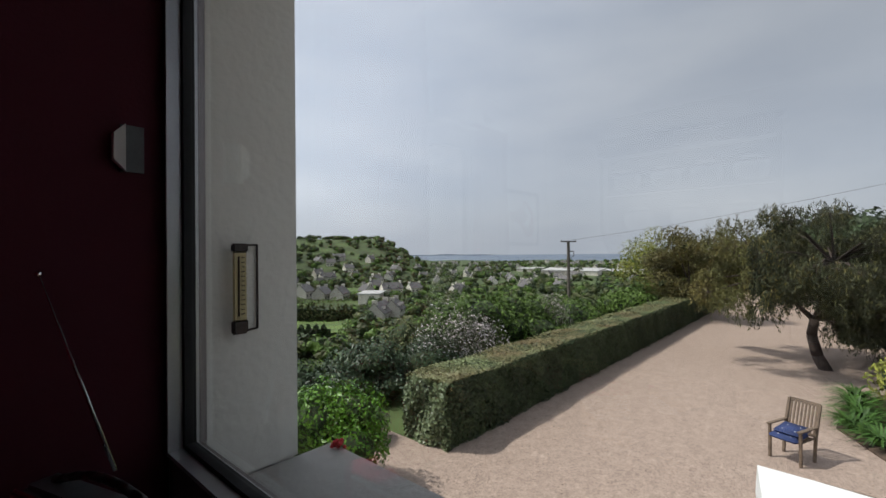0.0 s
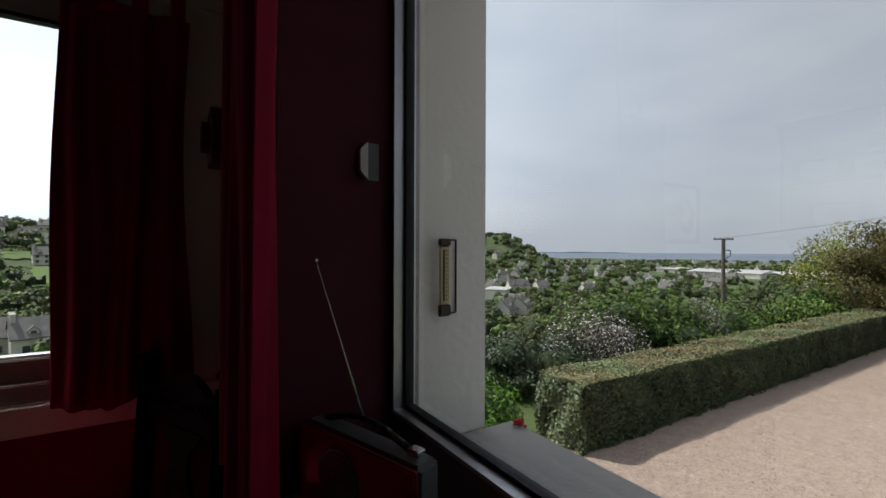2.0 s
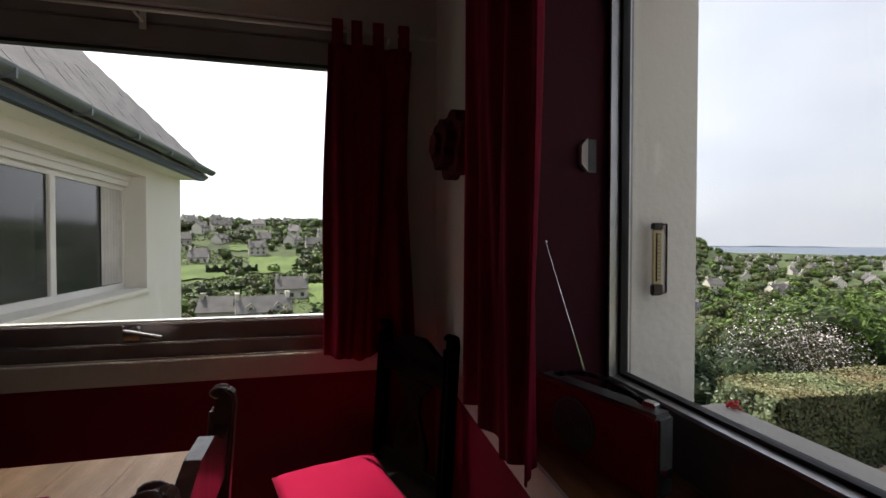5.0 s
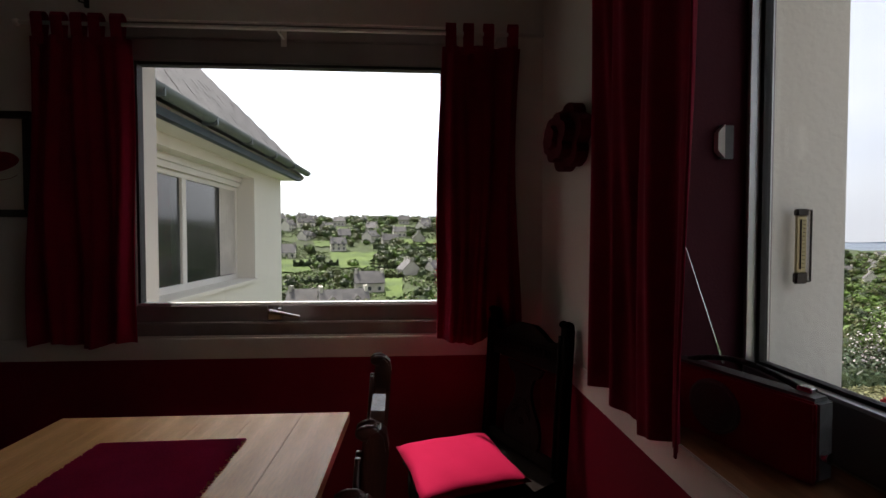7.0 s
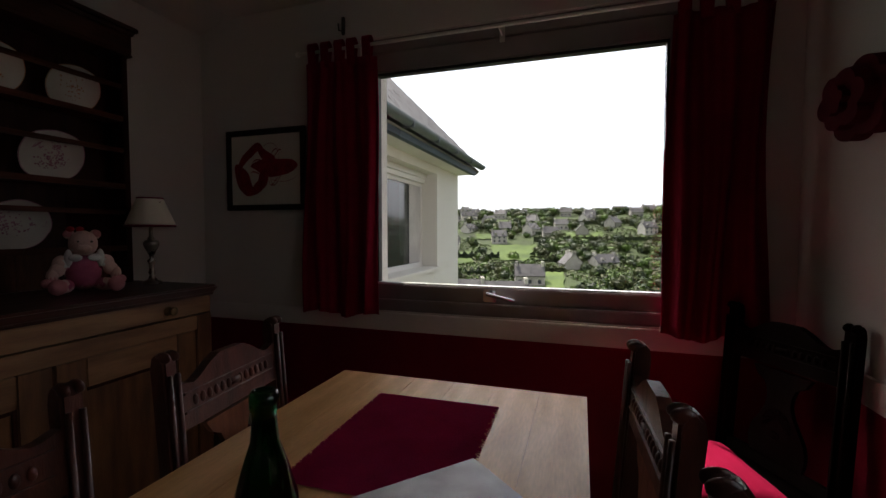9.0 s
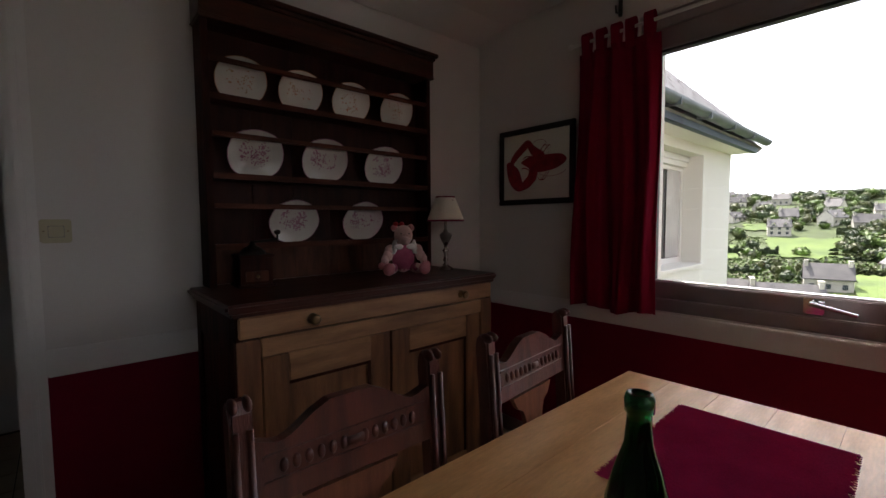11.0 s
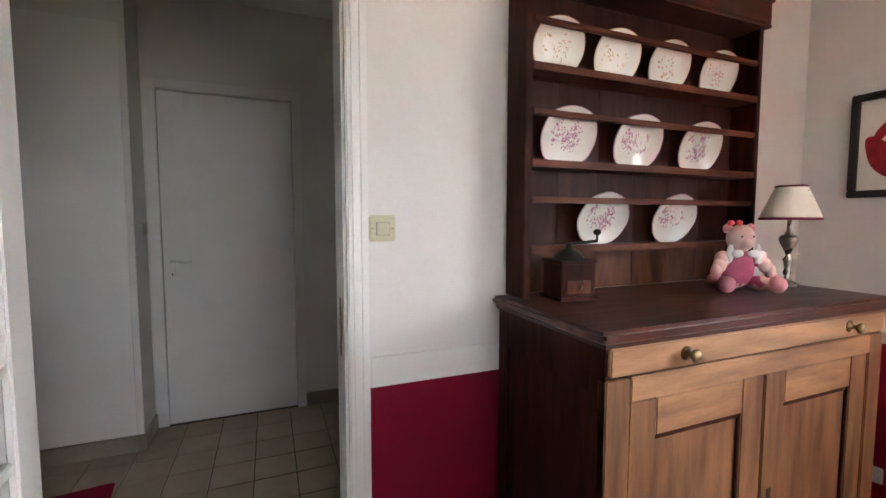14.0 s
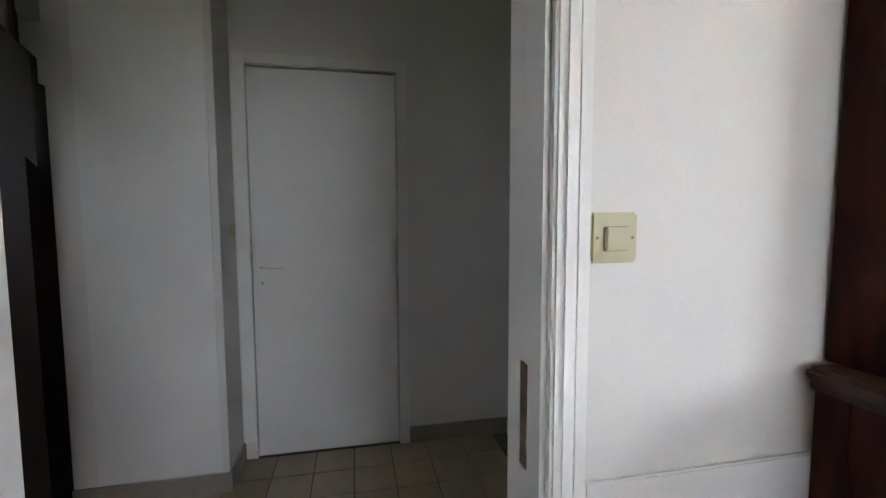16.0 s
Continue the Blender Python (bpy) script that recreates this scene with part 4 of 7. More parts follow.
for k, (x, y, w, h, l_) in enumerate([(16.6, -3.4, 2.6, 1.9, L_DARK), (17.5, -4.5, 3.0, 2.0, L_DARK), (20.5, -3.6, 3.4, 2.4, L_DARK), (14.0, -5.5, 2.6, 1.8, L_DARK), (27, -4, 6, 5, L_DARK), (36, -4, 9, 7, L_DARK), (44, -1, 9, 6, L_OLIVE), (40, 5, 6, 3.4, L_FRESH), (24, -11, 8, 6, L_DARK), (16, -13, 7, 5, L_DARK)]):
    shrub("dark_bush", pose(x, y, -1.97), w, w, h, l_, 0.07 + 0.003 * x, 6000, "dark evergreen bush behind the bed", seed=90 + k, blobs=12, group="evergreen bushes")
shrub("spotted_laurel", pose(11.2, -3.4, -1.93), 1.9, 1.9, 1.75, L_YELLOW, 0.06, 3600, "yellow variegated shrub in the planting bed", seed=110, slim=0.4)
shrub("spotted_laurel", pose(9.9, -4.1, -1.93), 1.8, 1.8, 1.6, L_YELLOW, 0.06, 3000, "yellow variegated shrub in the planting bed", seed=111, slim=0.4)


def strap_plant(m, seed, label):
    """A clump of arching strap leaves."""
    rg_ = random.Random(seed)
    t = thing("agapanthus", m, label, "plant", "strap-leaved plants")
    bm_ = bmesh.new()
    for k in range(90):
        a, ln, up = rg_.random() * 6.283, rg_.uniform(0.35, 0.62), rg_.uniform(0.5, 1.0)
        w = rg_.uniform(0.012, 0.02)
        px = None
        r0 = rg_.random() * 0.14
        for q in range(6):
            f = q / 5
            rr = r0 + ln * f * (0.4 + 0.5 * f)
            zz = 0.02 + ln * up * 1.25 * (f - 0.78 * f * f)
            ww = w * (1 - f * f * 0.9)
            c = Vector((math.cos(a) * rr, math.sin(a) * rr, max(zz, 0.01)))
            s = Vector((-math.sin(a), math.cos(a), 0)) * ww
            cur = (bm_.verts.new(c - s), bm_.verts.new(c + s))
            if px:
                bm_.faces.new((px[0], px[1], cur[1], cur[0]))
            px = cur
    part("leaves", bm_, L_STRAP, t)
    return t


for k, (x, y) in enumerate([(9.3, -2.5), (9.9, -2.2), (10.5, -2.35), (9.0, -3.0), (9.7, -3.0), (11.2, -2.3), (12.0, -2.3), (8.8, -3.6)]):
    strap_plant(pose(x, y, -1.93, 0, 0, 40 * k) @ Matrix.Scale(1.15, 4), 200 + k, "arching green strap-leaved plant at the front of the bed")

# garden chair with folded cushions
gc = thing("garden_chair", pose(7.82, -1.40, -1.95, 0, 0, 246) @ Matrix.Scale(0.83, 4), "weathered slatted teak garden armchair on the gravel", "garden chair")
for sx in (-0.25, 0.25):
    part("leg", boxes(((sx - 0.022, -0.25, 0), (sx + 0.022, -0.205, 0.62)), bev=0.004), M_TEAK, gc)
    bm = bmesh.new()
    add_prism(bm, [(0.20, 0), (0.245, 0), (0.30, 0.42), (0.47, 1.02), (0.43, 1.03), (0.25, 0.44)], 0.042, Matrix(((0, -1, 0, sx + 0.021), (1, 0, 0, 0), (0, 0, 1, 0), (0, 0, 0, 1))))
    part("leg", bm, M_TEAK, gc)
    part("armrest", boxes(((sx - 0.035, -0.29, 0.62), (sx + 0.035, 0.30, 0.645)), bev=0.006), M_TEAK, gc)
for k in range(6):
    part("seat_slat", boxes(((-0.25, -0.24 + 0.085 * k, 0.41), (0.25, -0.175 + 0.085 * k, 0.43)), bev=0.003), M_TEAK, gc)
tilt = pose(0, 0.30, 0.44, -16, 0, 0)
for k in range(8):
    part("back_slat", add_box(bmesh.new(), (-0.22 + 0.0585 * k, -0.01, 0.04), (-0.19 + 0.0585 * k, 0.01, 0.55), 0.003, tilt), M_TEAK, gc)
part("back_rail", add_box(bmesh.new(), (-0.25, -0.015, 0.55), (0.25, 0.02, 0.62), 0.006, tilt), M_TEAK, gc)
part("back_rail", add_box(bmesh.new(), (-0.25, -0.015, -0.01), (0.25, 0.02, 0.045), 0.006, tilt), M_TEAK, gc)
cu = thing("seat_cushion", pose(7.82, -1.40, -1.583, 0, 0, 246) @ Matrix.Scale(0.83, 4), "navy blue buttoned canvas cushion, folded in two on the garden chair", "cushion")
for k, (m_, sz) in enumerate(((pose(0, -0.10, 0.0, 9, 0, 0), 0.23), (pose(0.02, -0.02, 0.085, 7, 0, 3), 0.22))):
    pd = part("pad", add_box(bmesh.new(), (-sz, -sz, 0), (sz, sz, 0.075), 0.03, m_), M_NAVY, cu, smooth=True)
    for bx in (-0.1, 0.1):
        for by in (-0.13, 0.08):
            part("button", add_ball(bmesh.new(), (bx, by, 0.076), (0.012, 0.012, 0.006), m_, 1), M_CANVAS, pd)

# white parasol below the window
um = thing("parasol", pose(1.24, -2.64, -1.95), "large white canvas parasol seen from above, open", "parasol")
bm = bmesh.new()
apex = bm.verts.new((0, 0, 2.47))
ring = []
cor = [(-1.18, -1.18), (1.18, -1.18), (1.18, 1.18), (-1.18, 1.18)]
for k in range(4):
    a, b = Vector(cor[k]), Vector(cor[(k + 1) % 4])
    for q in range(6):
        f = q / 6
        c = a.lerp(b, f) * (1 - 0.10 * math.sin(math.pi * f))
        ring.append((c, 0.03 * math.sin(math.pi * f)))
rr1 = [bm.verts.new((c.x * 0.5, c.y * 0.5, 2.20 - s * 0.5)) for c, s in ring]
rr2 = [bm.verts.new((c.x, c.y, 1.97 + s)) for c, s in ring]
rr3 = [bm.verts.new((c.x * 1.01, c.y * 1.01, 1.80 + s)) for c, s in ring]
for k in range(24):
    q = (k + 1) % 24
    bm.faces.new((apex, rr1[k], rr1[q]))
    bm.faces.new((rr1[k], rr2[k], rr2[q], rr1[q]))
    bm.faces.new((rr2[k], rr3[k], rr3[q], rr2[q]))
bmesh.ops.recalc_face_normals(bm, faces=bm.faces[:])
cn = part("canopy", bm, M_CANVAS, um)
sol = cn.modifiers.new("thick", "SOLIDIFY")
sol.thickness = 0.004
part("pole", add_tube(bmesh.new(), (0, 0, 0.05), (0, 0, 2.45), 0.024, seg=12), M_TEAK, um)
part("base_plate", add_lathe(bmesh.new(), [(0.28, 0), (0.28, 0.05), (0.06, 0.09), (0.05, 0.3)]), M_GREY, um)
for cx, cy in cor:
    part("rib", add_tube(bmesh.new(), (0, 0, 2.43), (cx * 0.985, cy * 0.985, 1.965), 0.009, seg=6), M_TEAK, um)

# power pole and cable
pp = thing("utility_pole", pose(35.0, 14.9, gz(35, 14.9)), "weathered power pole with a cross-arm", "utility pole")
ph = 2.15 - gz(35, 14.9)
part("pole", add_tube(bmesh.new(), (0, 0, -0.3), (0, 0, ph), 0.17, 0.13, 10), M_POLE, pp)
bm = add_box(bmesh.new(), (-0.75, -0.06, ph - 0.1), (0.75, 0.06, ph), 0.01, pose(0, 0, 0, 0, 0, -35))
for k in (-0.65, -0.2, 0.35, 0.65):
    add_tube(bm, Matrix.Rotation(radians(-35), 3, "Z") @ Vector((k, 0, ph)), Matrix.Rotation(radians(-35), 3, "Z") @ Vector((k, 0, ph + 0.13)), 0.03, 0.02, 6)
part("cross_arm", bm, M_POLE, pp)
bm = add_box(bmesh.new(), (0, -0.04, ph - 0.95), (0.5, 0.04, ph - 0.87), 0, pose(0, 0, 0, 0, 0, -35))
add_tube(bm, (0.4, -0.3, ph - 0.9), (0.42, -0.31, ph - 1.3), 0.03, 0.03, 6)
add_tube(bm, (0.42, -0.31, ph - 1.3), (0.12, -0.05, ph - 1.6), 0.03, 0.03, 6)
part("bracket", bm, M_POLE, pp)


def cable(name, a, b, sag, rad=0.02):
    bm_ = bmesh.new()
    a, b = Vector(a), Vector(b)
    pv = a
    for k in range(1, 15):
        f = k / 14
        c = a.lerp(b, f) - Vector((0, 0, sag * 4 * f * (1 - f)))
        add_tube(bm_, pv, c, rad, seg=4)
        pv = c
    ob = part(name, bm_, M_WIRE)
    return tagged(ob, "thin grey overhead cable", "cable", "overhead cables")


cable("overhead_cable", (35, 14.9, 2.2), (40, -14, 7.5), 0.5, 0.011)

# ---- wing of the house across the court ----
NX = -3.87
wing = tagged(new("house_wing"), "cream rendered wing of the house with a slate roof and a zinc gutter", "house", kind="structure")
wy0, wy1, wz0, wz1 = 1.9, 4.96, 0.60, 2.20
part("wall", boxes(((-9.0, 0.301, -2.2), (-4.2, 6.24, 2.35)), ((-4.2, 0.301, -2.2), (NX, wy0, 2.35)), ((-4.2, wy1, -2.2), (NX, 6.24, 2.35)), ((-4.2, wy0, -2.2), (NX, wy1, wz0)), ((-4.2, wy0, wz1), (NX, wy1, 2.35))), M_RENDER, wing)
part("sill", boxes(((-4.2, wy0 - 0.0, wz0), (NX + 0.05, wy1 + 0.06, wz0 + 0.05)), bev=0.006), M_RENDER, wing, "rendered window ledge")
fr = boxes(((-4.197, wy0, wz0 + 0.05), (-4.14, wy1, wz0 + 0.13)), ((-4.197, wy0, 1.99), (-4.14, wy1, 2.05)), ((-4.197, wy0, wz0 + 0.13), (-4.14, wy0 + 0.06, 1.99)), ((-4.197, wy1 - 0.06, wz0 + 0.13), (-4.14, wy1, 1.99)),
           ((-4.197, 3.42, wz0 + 0.13), (-4.14, 3.52, 1.99)), bev=0.006)
wf = part("window", fr, M_TRIM, wing, "white sliding window frame")
part("roller_box", boxes(((-4.197, wy0, 2.05), (-4.08, wy1, 2.12)), ((-4.197, wy0, 2.12), (-4.05, wy1, wz1)), bev=0.006), M_TRIM, wing)
gm_ = M_PANEF
for a, b in ((wy0 + 0.06, 3.42), (3.52, wy1 - 0.06)):
    part("pane", boxes(((-4.178, a, wz0 + 0.13), (-4.170, b, 1.99))), mat("reflecting_pane", (0.03, 0.035, 0.035), None, 0.08, 2, 20, 0, spec=0.9, dirt=0.0), wf)
bm = bmesh.new()
pv = None
for k in range(37):
    y = 4.42 + 0.0131 * k
    x = -4.160 + 0.010 * math.sin(k * 1.1)
    cur = (bm.verts.new((x, y, wz0 + 0.14)), bm.verts.new((x, y, 1.99)))
    if pv:
        bm.faces.new((pv[0], cur[0], cur[1], pv[1]))
    pv = cur
part("net_curtain", bm, M_LINEN, wf)
# roof: slab with courses of slates, fascia, gutter
bm = bmesh.new()
add_prism(bm, [(-3.50, 2.42), (-3.56, 2.36), (-7.2, 6.0), (-7.2, 6.12)], 6.2, pose(0, 0.301, 0))
part("roof", bm, M_SLATE, wing)
part("soffit", boxes(((-3.87, 0.301, 2.33), (-3.60, 6.27, 2.35))), M_RENDER, wing)
part("fascia", boxes(((-3.60, 0.301, 2.325), (-3.52, 6.30, 2.44))), M_TEAL, wing, "dark blue fascia board")
bm = bmesh.new()
gp = [(0.075 * math.cos(a), 0.075 * math.sin(a)) for a in [math.pi + math.pi * k / 10 for k in range(11)]]
gp2 = [(x * 0.9, z * 0.9) for x, z in gp][::-1]
add_prism(bm, [(x, z) for x, z in gp] + gp2, 6.05, Matrix.Translation((-3.42, 0.301, 2.50)))
for y in (0.8, 1.7, 2.6, 3.5, 4.4, 5.3):
    add_box(bm, (-3.5, y, 2.41), (-3.345, y + 0.02, 2.505), 0.0)
add_prism(bm, gp, 0.006, Matrix.Translation((-3.42, 6.35, 2.50)))
part("gutter", bm, M_ZINC, wing, "grey zinc half-round gutter")
slate = boxes(((-0.105, -0.004, 0), (0.105, 0.004, 0.24)))
sm_ = mesh_of("roof_slate", slate, M_SLATE)
rg = random.Random(9)
cnt = 0
for row in range(10):
    for k in range(30):
        y = 6.46 - 0.215 * k - (0.107 if row % 2 else 0)
        if y < 0.5:
            continue
        d = row * 0.16 * 0.7071
        ob = new("roof_slate", sm_)
        ob.parent = wing
        ob.matrix_basis = Matrix.Translation((-3.47 - d, y, 2.475 + d + 0.006)) @ pose(0, 0, 0, 0, 0, 90) @ pose(0, 0, 0, -41 + rg.uniform(-1, 1), rg.uniform(-0.6, 0.6), 0)
        cnt += 1
bm = bmesh.new()
for row in range(10, 33):
    for k in range(30):
        y = 6.46 - 0.215 * k - (0.107 if row % 2 else 0)
        if y > 0.5:
            d = row * 0.16 * 0.7071
            add_box(bm, (-0.105, -0.004, 0), (0.105, 0.004, 0.24), 0, Matrix.Translation((-3.47 - d, y, 2.475 + d + 0.006)) @ pose(0, 0, 0, 0, 0, 90) @ pose(0, 0, 0, -41, 0, 0))
part("upper_slates", bm, M_SLATE, wing, kind="stuff")


# ---- village ----
def house_meshes(seed):
    rg_ = random.Random(seed)
    L, W, H = rg_.uniform(8, 13), rg_.uniform(6.0, 7.5), rg_.uniform(2.8, 5.0)
    R = W * 0.5 * rg_.uniform(0.85, 1.05)
    out = []
    bm_ = bmesh.new()
    add_prism(bm_, [(-W / 2, -4), (W / 2, -4), (W / 2, H), (0, H + R), (-W / 2, H)], L, Matrix(((0, 1, 0, -L / 2), (1, 0, 0, 0), (0, 0, 1, 0), (0, 0, 0, 1))))
    out.append(("wall", mesh_of("wall", bm_, M_HOUSE), (0, 0, 0)))
    for s in (-1, 1):
        bm_ = bmesh.new()
        k = 0.5
        add_prism(bm_, [(s * (W / 2 + k), H - k * 2 * R / W), (s * (W / 2 + k), H - k * 2 * R / W + 0.25), (0, H + R + 0.28), (0, H + R + 0.03)], L + 0.5, Matrix(((0, 1, 0, -L / 2 - 0.25), (1, 0, 0, 0), (0, 0, 1, 0), (0, 0, 0, 1))))
        out.append(("roof", mesh_of("roof", bm_, M_SLATEF), (0, 0, 0)))
    for s in (-1, 1):
        bm_ = boxes(((-0.4, -0.9, 0), (0.4, 0.9, 1.99)), ((-0.5, -1.0, 1.8), (0.5, 1.0, 1.99)))
        out.append(("chimney", mesh_of("chimney", bm_, M_HOUSE), (s * (L / 2 - 0.5), 0, H + R - 0.9)))
    if seed % 2 == 0 or H > 4.2:
        bm_ = bmesh.new()
        add_prism(bm_, [(-0.8, 0), (0.8, 0), (0.8, 1.2), (0, 1.95), (-0.8, 1.2)], 1.9, Matrix.Translation((0, 0, 0)))
        dm_ = mesh_of("dormer", bm_, M_HOUSE)
        bm_ = bmesh.new()
        add_prism(bm_, [(-0.98, 1.02), (-0.98, 1.18), (0, 2.12), (0.98, 1.18), (0.98, 1.02), (0, 1.95)][::-1], 2.3, Matrix.Translation((0, -0.15, 0)))
        dr_ = mesh_of("dormer_roof", bm_, M_SLATEF)
        for x_ in (-L / 4, L / 4):
            out.append(("dormer", dm_, (x_, -W / 2 + 0.3, H - 0.1)))
            out.append(("dormer_roof", dr_, (x_, -W / 2 + 0.3, H - 0.1)))
            out.append(("window", mesh_of("window", boxes(((-0.42, -0.03, 0), (0.42, 0.05, 0.9))), M_PANEF), (x_, -W / 2 + 0.3, H + 0.15)))
    win = mesh_of("window", boxes(((-0.55, -0.03, 0), (0.55, 0.05, 1.3))), M_PANEF)
    for s in (-1, 1):
        for k in range(3):
            out.append(("window", win, (-L / 3 + k * L / 3, s * W / 2, 1.0)))
            if H > 4.6:
                out.append(("window", win, (-L / 3 + k * L / 3, s * W / 2, 3.2)))
    return out, (L, W, H, R)


def build_house(kind, m, label):
    parts_, dims = kind
    t = thing("house", m, label, "house", "village houses")
    for nm, me_, off in parts_:
        ob = new(nm, me_)
        ob.parent = t
        ob.matrix_basis = Matrix.Translation(off)
    return t


kinds = [house_meshes(300 + k) for k in range(6)]


def polar(th, r):
    return EYE.x + r * math.sin(radians(th)), EYE.y + r * math.cos(radians(th))


rg = random.Random(77)
placed = []
spots = [(-6.6, 130, 190, 1), (-1.4, 160, 112, 3), (2.6, 166, 35, 0), (-10.5, 216, 15, 4), (-6.3, 240, 70, 2), (-2.6, 256, 10, 5), (3.6, 262, 60, 1), (-9.9, 100, 18, 2), (-14.6, 104, 0, 5), (-16.7, 200, 10, 3),
         (-18.4, 245, 15, 1), (-14.4, 250, 70, 0), (7.5, 236, 30, 4), (-10.3, 300, 0, 5), (-2, 312, 0, 5), (6.2, 305, 10, 5), (-14.5, 290, 30, 2), (-16.5, 275, 70, 4), (0.6, 285, 60, 2),
         (40.6, 134, 30, 2), (42.4, 138, 35, 4), (31, 205, 32, 1), (33.2, 203, 32, 1), (35.4, 202, 32, 1), (28.8, 208, 32, 1), (38.8, 215, 80, 3), (42, 225, -20, 2), (45, 240, -10, 1)]
for th, r, rot, k in spots:
    placed.append((th, r, rot, k))
tries = 0
while len(placed) < 185 and tries < 4000:
    tries += 1
    th = rg.uniform(-20, 84) if tries % 3 else rg.uniform(46, 80)
    r = rg.uniform(225, 345) if th < 24 else (rg.uniform(200, 420) if th < 47 else rg.uniform(230, 800))
    if th > 66 and r < 350:
        continue
    x, y = polar(th, r)
    if all((x - a) ** 2 + (y - b) ** 2 > 15 ** 2 for a, b in [polar(q[0], q[1]) for q in placed]):
        placed.append((th, r, rg.choice([0, 90, 20, -30, 60, 45]) + rg.uniform(-12, 12), rg.randrange(6)))
for th, r, rot, k in placed:
    x, y = polar(th, r)
    build_house(kinds[k], pose(x, y, height(x, y) - 0.5, 0, 0, rot) @ Matrix.Scale(0.84 if y > abs(x) else 0.74, 4), "pale rendered village house with a grey slate roof and chimneys")

# lawns, field hedges and sheds on the hillside
LAWNS = [(-11.5, -5.5, 172, 208), (-2.0, 2.5, 224, 240), (4.5, 9.0, 215, 228), (-13.5, -10.5, 224, 240), (-19.5, -13.5, 82, 96), (-20, -14, 165, 190), (28.5, 36.5, 96, 128), (-4.5, -2.2, 118, 150), (36.0, 39.5, 225, 245)]
for a0, a1, r0, r1 in LAWNS:
    bm = bmesh.new()
    nn_ = 12
    gg = []
    for i in range(nn_ + 1):
        row = []
        for j in range(nn_ + 1):
            wob_ = 1.2 * math.sin(i * 1.3) + 0.8 * math.sin(j * 1.9)
            x, y = polar(a0 + (a1 - a0) * i / nn_ + 0.12 * math.sin(j * 1.1), r0 + (r1 - r0) * j / nn_ + wob_)
            row.append(bm.verts.new((x, y, height(x, y) + 0.55)))
        gg.append(row)
    for i in range(nn_):
        for j in range(nn_):
            bm.faces.new((gg[i][j], gg[i][j + 1], gg[i + 1][j + 1], gg[i + 1][j]))
    bmesh.ops.recalc_face_normals(bm, faces=bm.faces[:])
    structure("lawn", bm, M_LAWN, "bright green mown lawn on the hillside", smooth=True)
rh = np.random.RandomState(12)
for k, (a0, a1, r, w, h) in enumerate([(-6, 9.9, 218, 2.2, 3.0), (-3, 9.9, 206, 1.8, 2.0), (-6.5, -2.5, 186, 1.2, 1.2), (-6.5, -2.4, 179, 1.2, 1.2), (-6.5, -2.2, 172, 1.2, 1.2), (-16, -10.5, 176, 2.0, 2.6), (-9, -2, 152, 2.4, 2.0), (3, 9.9, 172, 2.2, 2.8), (-20, -12, 140, 3, 3), (28, 37, 132, 5, 5.0), (28, 34, 92, 3, 2.4), (-14, -7, 262, 3, 3), (-2, 8, 275, 3, 3)]):
    n = 2600
    aa, rr_ = rh.uniform(a0, a1, n), r + rh.uniform(-w / 2, w / 2, n)
    px, py = EYE.x + rr_ * np.sin(np.radians(aa)), EYE.y + rr_ * np.cos(np.radians(aa))
    zz = np.array([height(a, b) for a, b in zip(px, py)]) + h * rh.random(n) * (0.8 + 0.3 * np.sin(aa * 7))
    fh = thing("field_hedge", pose(0, 0, 0), "dark green field hedge across the far hillside", "hedge", "field hedges")
    leaf_cloud("leaves", np.stack([px, py, zz], 1), rh.normal(0, 1, (n, 3)), 0.42, L_DARK if k % 3 else L_OLIVE, fh, 120 + k, 0.7)
    bm = bmesh.new()
    pv = None
    for q in range(15):
        x, y = polar(a0 + (a1 - a0) * q / 14, r)
        z = height(x, y)
        cur = [bm.verts.new((x, y - w * 0.35, z - 0.5)), bm.verts.new((x, y - w * 0.3, z + h * 0.75)), bm.verts.new((x, y + w * 0.3, z + h * 0.75)), bm.verts.new((x, y + w * 0.35, z - 0.5))]
        if pv:
            for e in range(3):
                bm.faces.new((pv[e], cur[e], cur[e + 1], pv[e + 1]))
        pv = cur
    part("branches", bm, M_INNER, fh)
for th, r, rot, w, d in [(64, 420, 20, 60, 26), (67.5, 440, 15, 70, 24), (71, 470, 20, 60, 30), (60.5, 520, 10, 44, 22), (75, 500, 12, 60, 24), (39.5, 190, 40, 14, 9)]:
    x, y = polar(th, r)
    sh_ = thing("warehouse", pose(x, y, height(x, y) - 0.6, 0, 0, rot), "low flat-roofed pale commercial building in the valley", "warehouse", "sheds in the valley")
    part("wall", boxes(((-w / 2, -d / 2, -3), (w / 2, d / 2, 4.6))), M_HOUSE, sh_)
    part("roof", boxes(((-w / 2 - 0.5, -d / 2 - 0.5, 4.6), (w / 2 + 0.5, d / 2 + 0.5, 5.1))), M_SHED, sh_)

